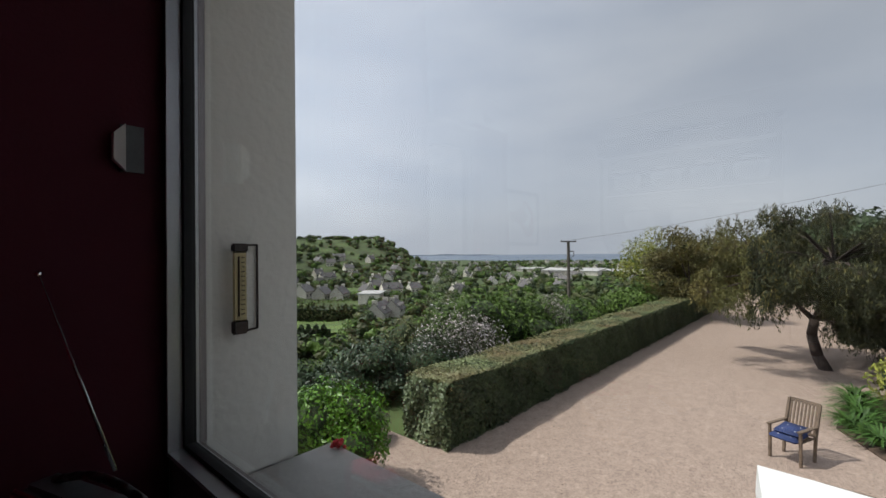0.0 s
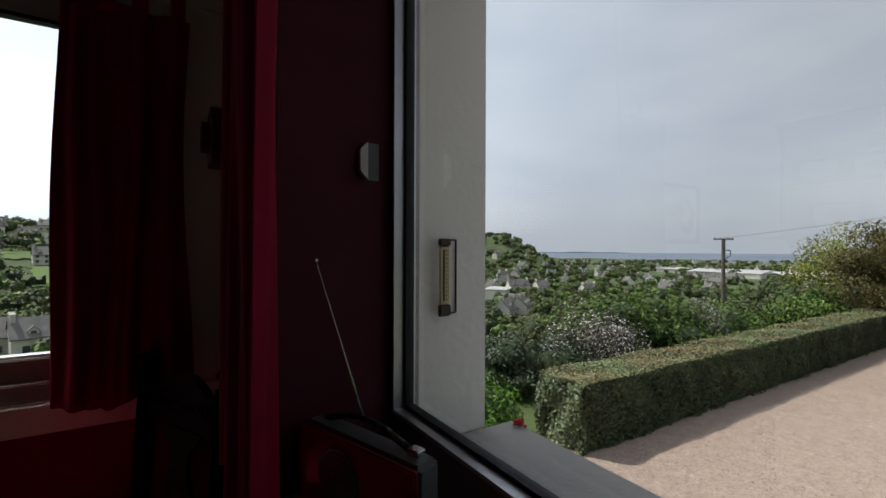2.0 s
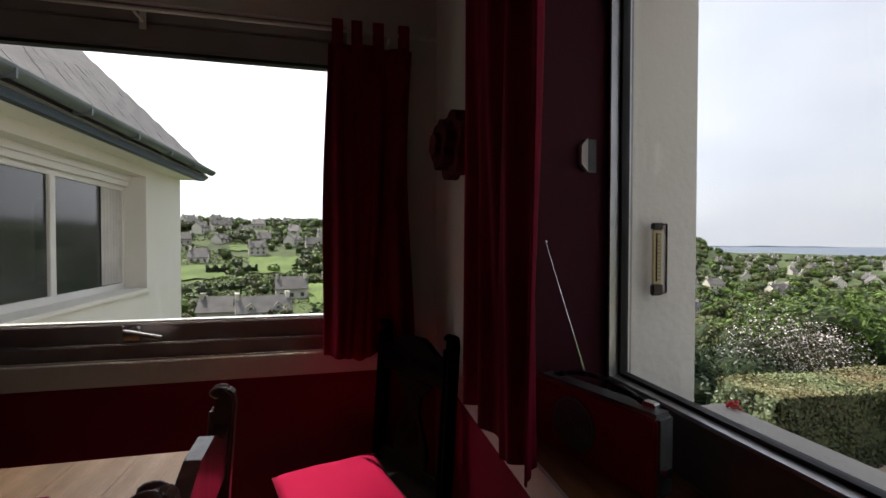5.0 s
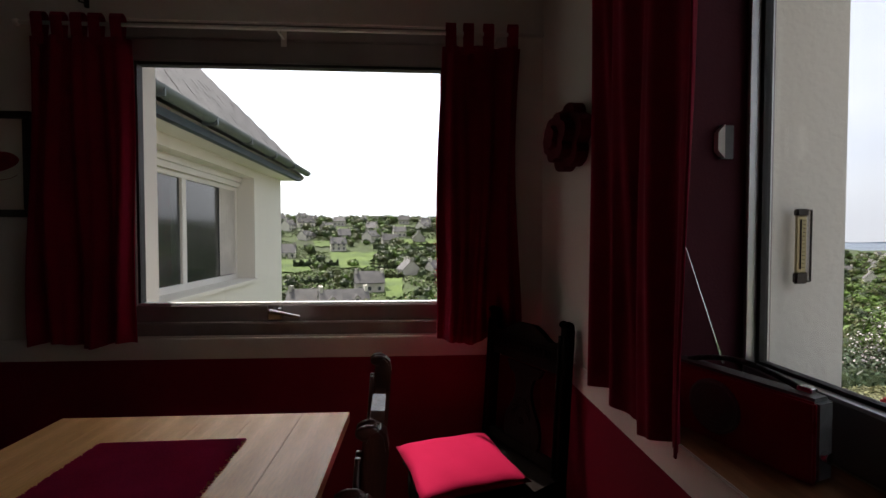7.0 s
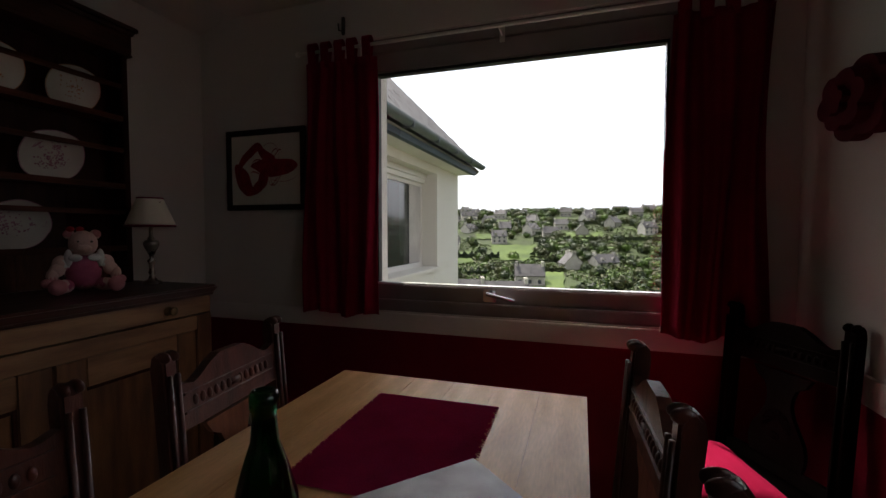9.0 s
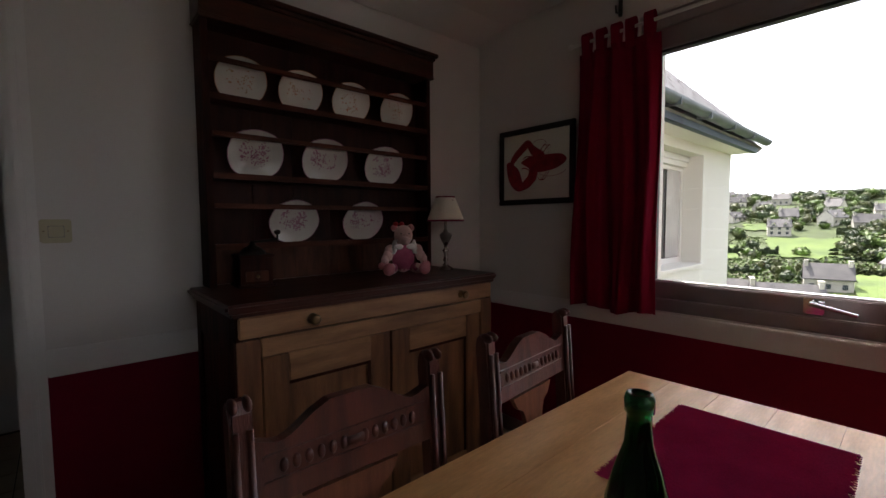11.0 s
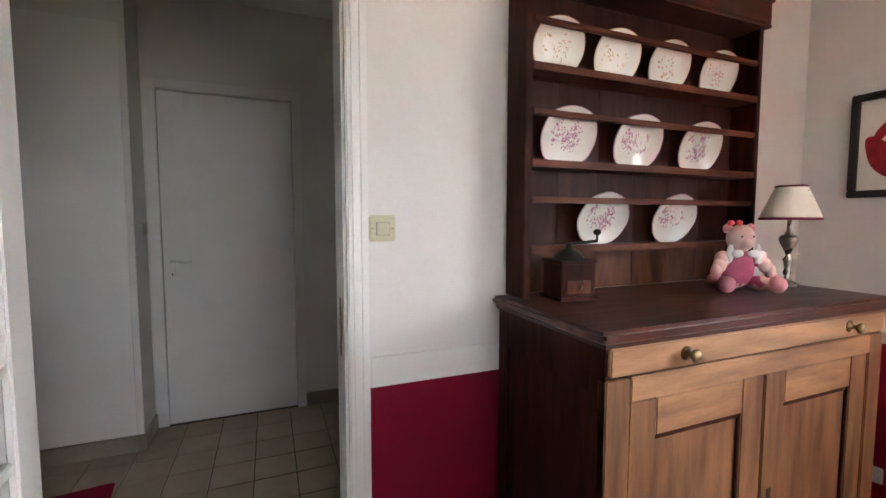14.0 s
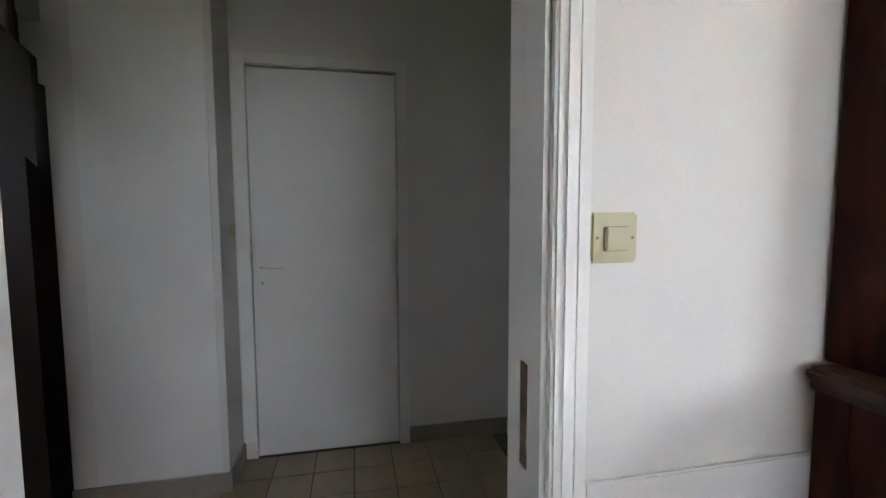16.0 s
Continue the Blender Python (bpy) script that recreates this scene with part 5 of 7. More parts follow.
# valley trees: a few shapes, copied
protos = []
for k, (l_, w, h) in enumerate([(L_FRESH, 8, 6), (L_OLIVE, 7, 6), (L_DARK, 8, 8), (L_FRESH, 6, 4), (L_YELLOW, 6, 5)]):
    rs_ = np.random.RandomState(400 + k)
    t = thing("valley_tree", pose(0, 0, -500), "round-headed green tree on the far hillside", "tree", "valley trees")
    bl = make_blobs(rs_, w, w, h, 10, 0.4)
    p, nn = blob_points(rs_, 2600, bl, 0.4)
    leaf_cloud("crown", p, nn, 0.27, l_, t, 500 + k, 0.6)
    part("branches", lumpy(bmesh.new(), bl, 0.8, k), l_, t)
    part("trunk", add_tube(bmesh.new(), (0, 0, -1), (0, 0, h * 0.45), 0.3, 0.15, 6), M_BARK, t)
    protos.append(t)
first = [True] * 5
hs = [polar(q[0], q[1]) for q in placed]
cand = []
for k in range(6500):
    th = rg.uniform(-21, 86)
    near = rg.random() < 0.42
    r = rg.uniform(32, 190) if near else (rg.uniform(190, 345) if th < 24 else (rg.uniform(190, 560) if th < 47 else rg.uniform(190, 850)))
    x, y = polar(th, r)
    if y < 8 or any((x - a) ** 2 + (y - b) ** 2 < 5.5 ** 2 for a, b in hs):
        continue
    if any(a0 - 0.6 < th < a1 + 0.6 and r0 - 14 < r < r1 + 2 for a0, a1, r0, r1 in LAWNS) and rg.random() < 0.96:
        continue
    if any(abs(th - q[0]) < 5.2 * 130 / q[1] and q[1] - 34 < r < q[1] for q in placed[:28]) and rg.random() < 0.93:
        continue
    if noise.noise(Vector((x * 0.022, y * 0.022, 9))) < -0.05 and rg.random() < 0.6:
        continue
    cand.append((r, x, y))
cand.sort()
woods = []
for i, (r, x, y) in enumerate(cand):
    q = rg.choice([0, 0, 1, 1, 2, 3, 3, 4])
    s = rg.uniform(0.45, 1.1) * (0.6 if r < 80 else (0.8 if r < 190 else 1.0))
    if i < 280:
        m_ = pose(x, y, height(x, y) - 0.3, 0, 0, rg.uniform(0, 360)) @ Matrix.Diagonal((s, s, s * rg.uniform(0.7, 1.05), 1))
        if first[q]:
            protos[q].matrix_basis = m_
            first[q] = False
        else:
            copy_thing(protos[q], m_)
    else:
        w, h = 3.4 * s, 2.6 * s
        z = height(x, y)
        for e in range(3):
            woods.append((x + rg.uniform(-2, 2) * s, y + rg.uniform(-2, 2) * s, z + h * rg.uniform(0.6, 1.3), w * rg.uniform(0.6, 1), w * rg.uniform(0.6, 1), h * rg.uniform(0.6, 1)))
def ico_mesh(name, rows, material, f=0.85):
    """One mesh of low icospheres at rows of centre and radii."""
    bm_ = bmesh.new()
    bmesh.ops.create_icosphere(bm_, subdivisions=1, radius=f)
    v0 = np.array([v.co[:] for v in bm_.verts])
    f0 = np.array([[v.index for v in q.verts] for q in bm_.faces])
    bm_.free()
    rows = np.array(rows)
    v = (v0[None] * rows[:, None, 3:6] + rows[:, None, :3]).reshape(-1, 3)
    q = (f0[None] + (np.arange(len(rows)) * len(v0))[:, None, None]).reshape(-1, 3)
    me_ = bpy.data.meshes.new(name)
    me_.from_pydata(v.tolist(), [], q.tolist())
    me_.materials.append(material)
    return me_


wa = np.array(woods)
rw = np.random.RandomState(70)
for k, l_ in enumerate((L_FRESH, L_OLIVE, L_DARK)):
    sub = wa[k::3]
    p, nn = blob_points(rw, 55 * len(sub), sub.tolist(), 0.3)
    leaf_cloud("far_woods", p, nn, 0.55, l_, None, 71 + k, 0.6, "green and olive tree clumps over the far hillside", kind="stuff")["category"] = "woods"
    ob = tagged(new("far_woods", ico_mesh("far_woods", sub, l_)), "shaded inside of the far tree clumps", kind="stuff")
    ob["category"] = "woods"
# skyline trees
for th, r, q, s in [(-6, 330, 2, 1.25), (-12, 320, 1, 0.9), (-2.5, 335, 2, 0.8), (1.0, 330, 2, 1.1), (2.4, 332, 2, 1.0), (6, 330, 1, 1.0), (9, 330, 0, 1.0), (11, 325, 0, 1.1), (13, 320, 0, 1.1), (30.5, 500, 2, 1.4), (31.5, 495, 2, 1.3), (33.5, 500, 2, 0.9), (41, 505, 2, 1.0), (43, 500, 2, 0.8), (46.5, 330, 2, 1.0)]:
    x, y = polar(th, r)
    copy_thing(protos[q], pose(x, y, height(x, y) - 0.5, 0, 0, th * 37) @ Matrix.Scale(s, 4))
rs_ = np.random.RandomState(61)
n = 70000
th = np.radians(rs_.uniform(-21, 88, n))
r = 20 + 110 * rs_.random(n) ** 1.2
px, py = EYE.x + r * np.sin(th), EYE.y + r * np.cos(th)
keep = (py > 7.5)
px, py = px[keep], py[keep]
pz = np.array([height(a, b) for a, b in zip(px, py)])
leaf_cloud("undergrowth", np.stack([px, py, pz + 0.15], 1), np.tile([0, 0, 1.0], (len(px), 1)), 0.17, L_FRESH, None, 62, 0.5, "rough green undergrowth over the slope", loose=1.6, kind="stuff")["category"] = "undergrowth"

rs_ = np.random.RandomState(63)
n = 60000
th, r = rs_.uniform(-21, 50, n), rs_.uniform(120, 330, n)
px, py = EYE.x + r * np.sin(np.radians(th)), EYE.y + r * np.cos(np.radians(th))
ns = np.array([noise.noise(Vector((a * 0.045, b * 0.045, 3))) for a, b in zip(px, py)])
lawn = np.zeros(n, bool)
for a0, a1, r0, r1 in LAWNS:
    lawn |= (th > a0) & (th < a1) & (r > r0) & (r < r1)
keep = (ns > -0.12) & ~lawn
px, py, ns = px[keep], py[keep], ns[keep]
pz = np.array([height(a, b) for a, b in zip(px, py)]) + 0.3 + 3.2 * np.clip(ns + 0.1, 0, 1) * rs_.random(len(px))
for k, l_ in enumerate((L_FRESH, L_OLIVE)):
    leaf_cloud("scrub", np.stack([px, py, pz], 1)[k::2], np.tile([0, -0.3, 1.0], (len(px[k::2]), 1)), 0.5, l_, None, 64 + k, 0.6, "low green and olive scrub between the village gardens", loose=1.6, kind="stuff")["category"] = "scrub"

# ---- curtains ----
def curtain(name, m, width, zt, zb, folds, amp, label, tabs=5, rod=0.0, seed=0, skew=0.0):
    """A pleated cloth in x, hung by tabs; m places its top middle line."""
    rg_ = random.Random(seed)
    t = thing(name, m, label, "curtain", "red tab-top curtains")
    bm_ = bmesh.new()
    nx_, nz_ = 90, 28
    ph_ = [rg_.uniform(0, 6.28) for _ in range(4)]
    g_ = []
    for i in range(nx_ + 1):
        u = i / nx_
        col = []
        for j in range(nz_ + 1):
            v = j / nz_
            z = zt + (zb - zt) * v + 0.012 * math.sin(u * 9 + ph_[0]) * v
            w = width * (1 + 0.05 * math.sin(v * 3 + ph_[1])) * (0.94 + 0.06 * v)
            x = (u - 0.5) * w + 0.012 * math.sin(v * 5 + u * 7 + ph_[2]) + skew * v
            a = amp * (0.55 + 0.45 * v)
            y = a * math.sin(folds * 2 * math.pi * (u + 0.02 * math.sin(v * 4 + ph_[3])) + ph_[0]) + 0.4 * a * math.sin(folds * 4.7 * u * math.pi + ph_[1] + v)
            col.append(bm_.verts.new((x, y, z)))
        g_.append(col)
    for i in range(nx_):
        for j in range(nz_):
            bm_.faces.new((g_[i][j], g_[i + 1][j], g_[i + 1][j + 1], g_[i][j + 1]))
    c = part("cloth", bm_, M_CURT, t, smooth=True)
    s = c.modifiers.new("thick", "SOLIDIFY")
    s.thickness = 0.003
    for k in range(tabs):
        u = (k + 0.5) / tabs + rg_.uniform(-0.03, 0.03)
        x = (u - 0.5) * width * 0.94
        bm_ = bmesh.new()
        R = 0.018
        hw = 0.021
        ring_ = [(0.006, -0.105 + 0.0), (0.014, -0.03)] + [(R * math.cos(a), R * math.sin(a)) for a in [0, 0.8, 1.57, 2.34, 3.14]] + [(-0.014, -0.03), (-0.006, -0.105)]
        pv = None
        for (yy_, zz_) in ring_:
            cur = (bm_.verts.new((x - hw, yy_, zt + 0.075 + zz_)), bm_.verts.new((x + hw, yy_, zt + 0.075 + zz_)))
            if pv:
                bm_.faces.new((pv[0], pv[1], cur[1], cur[0]))
            pv = cur
        tb = part("tab", bm_, M_CURT, t)
        s = tb.modifiers.new("thick", "SOLIDIFY")
        s.thickness = 0.003
    return t


ROD_Y, ROD_Z = -0.075, 2.128
rod = thing("curtain_rod", pose(0, 0, 0), "thin white metal curtain rod over the picture window", "curtain rod")
bm = add_tube(bmesh.new(), (-2.90, ROD_Y, ROD_Z), (XE - 0.02, ROD_Y, ROD_Z), 0.0075, seg=10)
add_ball(bm, (-2.905, ROD_Y, ROD_Z), (0.014, 0.014, 0.014), None, 2)
part("rod", bm, M_TRIM, rod, smooth=True)
for x in (-2.70, -1.9, -1.0):
    bm = add_tube(bmesh.new(), (x, 0.0, ROD_Z - 0.01), (x, ROD_Y, ROD_Z - 0.01), 0.005, seg=8)
    add_box(bm, (x - 0.012, -0.004, ROD_Z - 0.04), (x + 0.012, 0.0, ROD_Z + 0.03), 0.002)
    part("bracket", bm, M_TRIM, rod)
curtain("curtain", pose(-2.675, ROD_Y, 0), 0.40, 2.095 - 0.02, 0.85, 3.2, 0.022, "dark red cotton tab-top curtain beside the framed print", 5, seed=2)
curtain("curtain", pose(-1.075, ROD_Y, 0), 0.36, 2.095 - 0.02, 0.845, 3.0, 0.024, "dark red cotton tab-top curtain, drawn into the corner", 4, seed=3, skew=-0.01)
rod2 = thing("curtain_rod", pose(0, 0, 0), "thin white metal curtain rod over the recessed window", "curtain rod")
part("rod", add_tube(bmesh.new(), (-0.848, -3.2, ROD_Z + 0.17), (-0.848, -0.5, ROD_Z + 0.17), 0.0075, seg=10), M_TRIM, rod2, smooth=True)
for y in (-0.56, -2.0, -3.1):
    part("bracket", add_tube(bmesh.new(), (XE, y, ROD_Z + 0.16), (-0.848, y, ROD_Z + 0.16), 0.005, seg=8), M_TRIM, rod2)
curtain("curtain", pose(-0.848, -0.885, 0, 0, 0, 90), 0.50, 2.245, 0.875, 3.6, 0.021, "long dark red cotton curtain at the edge of the recess", 5, seed=4, skew=-0.02)
hk = thing("ceiling_hook", pose(-2.69, -0.012, 2.26), "small old metal hook screwed high on the wall", "hook")
bm = add_box(bmesh.new(), (-0.008, -0.0, -0.035), (0.008, 0.012, 0.05), 0.002)
add_tube(bm, (0, 0.0, -0.02), (0, -0.035, -0.03), 0.004, seg=6)
add_tube(bm, (0, -0.035, -0.03), (0, -0.04, 0.0), 0.004, seg=6)
part("hook", bm, M_IRON, hk)

# ---- dresser ----
DX, DYA, DYB = -3.09, -1.622, -0.455      # front, and the two sides of the cabinet
dr = thing("dresser", pose(0, 0, 0), "old oak dresser, dark plate rack over honey-coloured doors and drawer", "dresser")
part("worktop", boxes(((-3.588, -1.652, 0.998), (-3.070, -0.433, 1.026)), bev=0.009), M_DARKOAKY, dr, "dark polished oak top")
part("top_moulding", boxes(((-3.588, -1.636, 0.982), (-3.082, -0.445, 0.998)), bev=0.004), M_DARKOAKY, dr)
sidem = []
for y, s in ((DYA, 1), (DYB, -1)):
    a, b = (y, y + 0.024 * s) if s > 0 else (y + 0.024 * s, y)
    bm = boxes(((-3.588, a, 0.02), (-3.53, b, 0.982)), ((-3.15, a, 0.02), (DX - 0.004, b, 0.982)), ((-3.53, a, 0.86), (-3.15, b, 0.982)), ((-3.53, a, 0.02), (-3.15, b, 0.13)), bev=0.002)
    pn = (a + 0.008, b) if s > 0 else (a, b - 0.008)
    add_box(bm, (-3.53, pn[0], 0.13), (-3.15, pn[1], 0.86))
    part("side_panel", bm, M_DARKOAK, dr, "dark-stained framed side panel")
part("back_panel", boxes(((-3.590, DYA + 0.024, 0.02), (-3.575, DYB - 0.024, 0.98))), M_DARKOAK, dr)
part("stile", boxes(((DX - 0.03, DYA, 0.02), (DX, DYA + 0.075, 0.905)), bev=0.003), M_HONEY, dr)
part("stile", boxes(((DX - 0.03, DYB - 0.075, 0.02), (DX, DYB, 0.905)), bev=0.003), M_HONEY, dr)
part("rail", boxes(((DX - 0.03, DYA + 0.075, 0.845), (DX + 0.002, DYB - 0.075, 0.905)), bev=0.003), M_HONEYY, dr)
part("rail", boxes(((DX - 0.03, DYA + 0.075, 0.02), (DX, DYB - 0.075, 0.10)), bev=0.003), M_HONEYY, dr)
dw = part("drawer", boxes(((DX - 0.35, DYA + 0.008, 0.912), (DX + 0.006, DYB - 0.008, 0.980)), bev=0.004), M_HONEYY, dr)
for y in (-1.375, -0.665):
    bm = add_lathe(bmesh.new(), [(0.019, 0.0), (0.018, 0.004), (0.008, 0.007), (0.007, 0.017), (0.015, 0.023), (0.018, 0.030), (0.013, 0.036), (0.003, 0.038)], pose(DX + 0.006, y, 0.946, 0, 90, 0), 16)
    part("knob", bm, M_BRASS, dw, "dark brass turned knob", True)
mid = -1.045
for k, (a, b) in enumerate(((DYA + 0.078, mid - 0.004), (mid + 0.004, DYB - 0.078))):
    st = 0.088
    bm = boxes(((DX - 0.026, a, 0.103), (DX - 0.004, a + st, 0.842)), ((DX - 0.026, b - st, 0.103), (DX - 0.004, b, 0.842)), bev=0.003)
    d_ = part("door", bm, M_HONEY, dr)
    part("door_rail", boxes(((DX - 0.026, a + st, 0.745), (DX - 0.004, b - st, 0.842)), bev=0.003), M_HONEYY, d_)
    part("door_rail", boxes(((DX - 0.026, a + st, 0.103), (DX - 0.004, b - st, 0.20)), bev=0.003), M_HONEYY, d_)
    bm = boxes(((DX - 0.022, a + st, 0.20), (DX - 0.014, b - st, 0.745)))
    part("door_panel", bm, M_HONEY, d_)
    # dark strips along the panel's top and one side only
    bm = boxes(((DX - 0.014, b - st - 0.012, 0.20), (DX - 0.006, b - st, 0.745)), ((DX - 0.014, a + st, 0.733), (DX - 0.006, b - st - 0.012, 0.745)), bev=0.002)
    part("panel_moulding", bm, M_DARKOAK, d_)
part("keyhole_plate", boxes(((DX - 0.004, mid + 0.03, 0.45), (DX - 0.002, mid + 0.05, 0.50)), bev=0.001), M_IRON, dr)
part("plinth", boxes(((-3.56, DYA + 0.02, 0.0), (DX - 0.03, DYB - 0.02, 0.02))), M_DARKOAK, dr)
# plate rack
RX, RYA, RYB, RZ = -3.485, -1.595, -0.500, 2.035
for a, b in ((RYA, RYA + 0.026), (RYB - 0.026, RYB)):
    part("rack_side", boxes(((-3.595, a, 1.027), (RX, b, RZ)), bev=0.003), M_DARKOAK, dr)
nb = 6
for k in range(nb):
    a = RYA + 0.026 + (RYB - RYA - 0.052) * k / nb
    b = RYA + 0.026 + (RYB - RYA - 0.052) * (k + 1) / nb - 0.001
    part("back_board", boxes(((-3.597, a, 1.172), (-3.585, b, RZ)), bev=0.0005), M_BACKB, dr, "reddish-brown tongued back board")
    part("back_board", boxes(((-3.597, a, 1.027), (-3.585, b, 1.170)), bev=0.001), M_LOWBACK, dr, "paler worn oak back board")
SH = (1.190, 1.462, 1.758)
for z in SH:
    bm = boxes(((-3.585, RYA + 0.026, z - 0.018), (RX - 0.004, RYB - 0.026, z)), ((RX - 0.006, RYA + 0.026, z - 0.020), (RX + 0.004, RYB - 0.026, z + 0.004)), bev=0.002)
    part("shelf", bm, M_SHELF, dr, "brown oak shelf with a worn front edge")
for z in (1.340, 1.612, 1.890):
    part("guard_rail", boxes(((RX - 0.014, RYA + 0.026, z - 0.010), (RX + 0.002, RYB - 0.026, z + 0.010)), bev=0.004), M_SHELF, dr)
part("frieze", boxes(((-3.597, RYA - 0.006, RZ), (RX + 0.022, RYB + 0.006, 2.115)), bev=0.003), M_DARKOAKY, dr)
bm = boxes(((-3.597, RYA - 0.009, 2.022), (RX + 0.025, RYB + 0.009, 2.034)), ((-3.597, RYA - 0.014, 2.116), (RX + 0.030, RYB + 0.014, 2.132)), ((-3.597, RYA - 0.026, 2.132), (RX + 0.042, RYB + 0.026, 2.152)), bev=0.004)
part("cornice", bm, M_DARKOAKY, dr)


FV = 0.89


def plate(m, r, flat, motif, label, seed=0):
    """A porcelain plate standing on its edge, facing +x, with flattened corners."""
    rg_ = random.Random(seed)
    t = thing("plate", m, label, "plate", "plates on the dresser")
    bm_ = bmesh.new()
    prof = [(0.0, 0.004), (0.55, 0.004), (0.66, 0.009), (0.97, 0.020), (1.0, 0.022), (0.98, 0.017), (0.66, 0.003), (0.5, -0.002), (0.0, -0.002)]
    seg = 40
    rings = []
    for q, h in prof:
        row = []
        for k in range(seg):
            a = 2 * math.pi * k / seg
            s = 1.0 if not flat else 1 / (abs(math.cos(a)) ** 2.35 + abs(math.sin(a)) ** 2.35) ** (1 / 2.35) * 0.96
            s *= 1 + 0.008 * math.cos(a * 8)
            row.append(bm_.verts.new((h, r * q * s * math.cos(a), r * FV * q * s * math.sin(a))))
        rings.append(row)
    for a, b in zip(rings, rings[1:]):
        for k in range(seg):
            bm_.faces.new((a[k], a[(k + 1) % seg], b[(k + 1) % seg], b[k]))
    bmesh.ops.remove_doubles(bm_, verts=bm_.verts, dist=1e-5)
    bmesh.ops.recalc_face_normals(bm_, faces=bm_.faces[:])
    part("dish", bm_, M_PORC, t, smooth=True)
    bm_ = bmesh.new()
    if motif:
        for k in range(motif[1]):
            c2 = ((motif[2], motif[3], 0.24, 0.17), (-motif[2] * 1.6 + 0.34, 0.12 - motif[3], 0.13, 0.2), (0.30 - motif[2], -0.36, 0.2, 0.1), (-0.42, 0.30, 0.1, 0.12))[(0, 0, 0, 1, 1, 2, 3)[k % 7]]
            u, v = rg_.gauss(c2[0], c2[2]) * r, rg_.gauss(c2[1], c2[3]) * FV * r
            if math.hypot(u, v) > 0.9 * r:
                u, v = u * 0.5, v * 0.5
            s = rg_.uniform(0.014, 0.040) * r
            h = 0.0055 if math.hypot(u, v) < 0.6 * r else 0.0055 + (math.hypot(u, v) / r - 0.6) * 0.040
            n_ = 5
            cs = [bm_.verts.new((h, u + s * math.cos(6.283 * q / n_ + k) * rg_.uniform(0.7, 1.3), v + s * math.sin(6.283 * q / n_ + k) * rg_.uniform(0.7, 1.3))) for q in range(n_)]
            bm_.faces.new(cs)
        part("painted_spray", bm_, motif[0], t)
    bm_ = bmesh.new()
    row = None
    for k in range(seg + 1):
        a = 2 * math.pi * k / seg
        s = (1.0 if not flat else 1 / (abs(math.cos(a)) ** 2.35 + abs(math.sin(a)) ** 2.35) ** (1 / 2.35) * 0.96) * (1 + 0.008 * math.cos(a * 8))
        cur = [bm_.verts.new((0.0232, r * q * s * math.cos(a), r * q * s * math.sin(a) * FV)) for q in (0.97, 1.0)]
        if row:
            bm_.faces.new((row[0], row[1], cur[1], cur[0]))
        row = cur
    part("rim_line", bm_, M_ROSE if motif and motif[0] is M_ROSE else M_FLORAL, t)
    return t


for z, r, ys_, flat, mo, lab in ((SH[2], 0.103, (-1.443, -1.198, -0.952, -0.690), True, M_FLORAL, "old white porcelain plate with small faded flowers, leaning in the rack"),
                                 (SH[1], 0.116, (-1.394, -1.089, -0.771), True, M_ROSE, "white plate with rose-pink flower sprays, leaning in the rack"),
                                 (SH[0], 0.112, (-1.241, -0.897), False, M_ROSE, "round white porcelain plate with rose-pink flower sprays, leaning in the rack")):
    for k, y in enumerate(ys_):
        cx = [(0.0, 0.0), (-0.25, 0.05), (0.12, -0.12), (0.15, 0.1)][k]
        plate(pose(RX - 0.036 - 0.25 * r, y, z + 0.001 + r * FV * 0.935, 0, 18, 0), r, flat, (mo, 210 if mo is M_ROSE else 60, cx[0], cx[1] - 0.1), lab, seed=int(z * 100) + k)

# things on the dresser
cm = thing("coffee_mill", pose(-3.455, -1.445, 1.027, 0, 0, -4), "old wooden box coffee grinder with an iron crank on the dresser", "coffee grinder")
bm = boxes(((-0.055, -0.06, 0.012), (0.055, 0.06, 0.115)), bev=0.003)
part("box", bm, M_DARKOAK, cm)
part("base", boxes(((-0.065, -0.07, 0), (0.065, 0.07, 0.012)), bev=0.003), M_DARKOAK, cm)
part("top", boxes(((-0.062, -0.066, 0.115), (0.062, 0.066, 0.125)), bev=0.003), M_DARKOAK, cm)
dw2 = part("drawer", boxes(((0.053, -0.042, 0.022), (0.060, 0.042, 0.062)), bev=0.002), M_LOWBACK, cm)
part("knob", add_ball(bmesh.new(), (0.066, 0, 0.042), (0.007, 0.007, 0.007), None, 2), M_BRASS, dw2)
part("hopper", add_lathe(bmesh.new(), [(0.048, 0.125), (0.045, 0.135), (0.03, 0.15), (0.012, 0.158), (0.008, 0.175)], seg=20), M_IRON, cm, smooth=True)
bm = add_tube(bmesh.new(), (0, 0, 0.172), (0.02, 0.09, 0.182), 0.005, seg=8)
add_tube(bm, (0.02, 0.09, 0.178), (0.02, 0.09, 0.200), 0.004, seg=8)
part("crank", bm, M_IRON, cm)
part("crank_knob", add_ball(bmesh.new(), (0.02, 0.09, 0.210), (0.013, 0.013, 0.011), None, 2), M_IRON, cm, smooth=True)

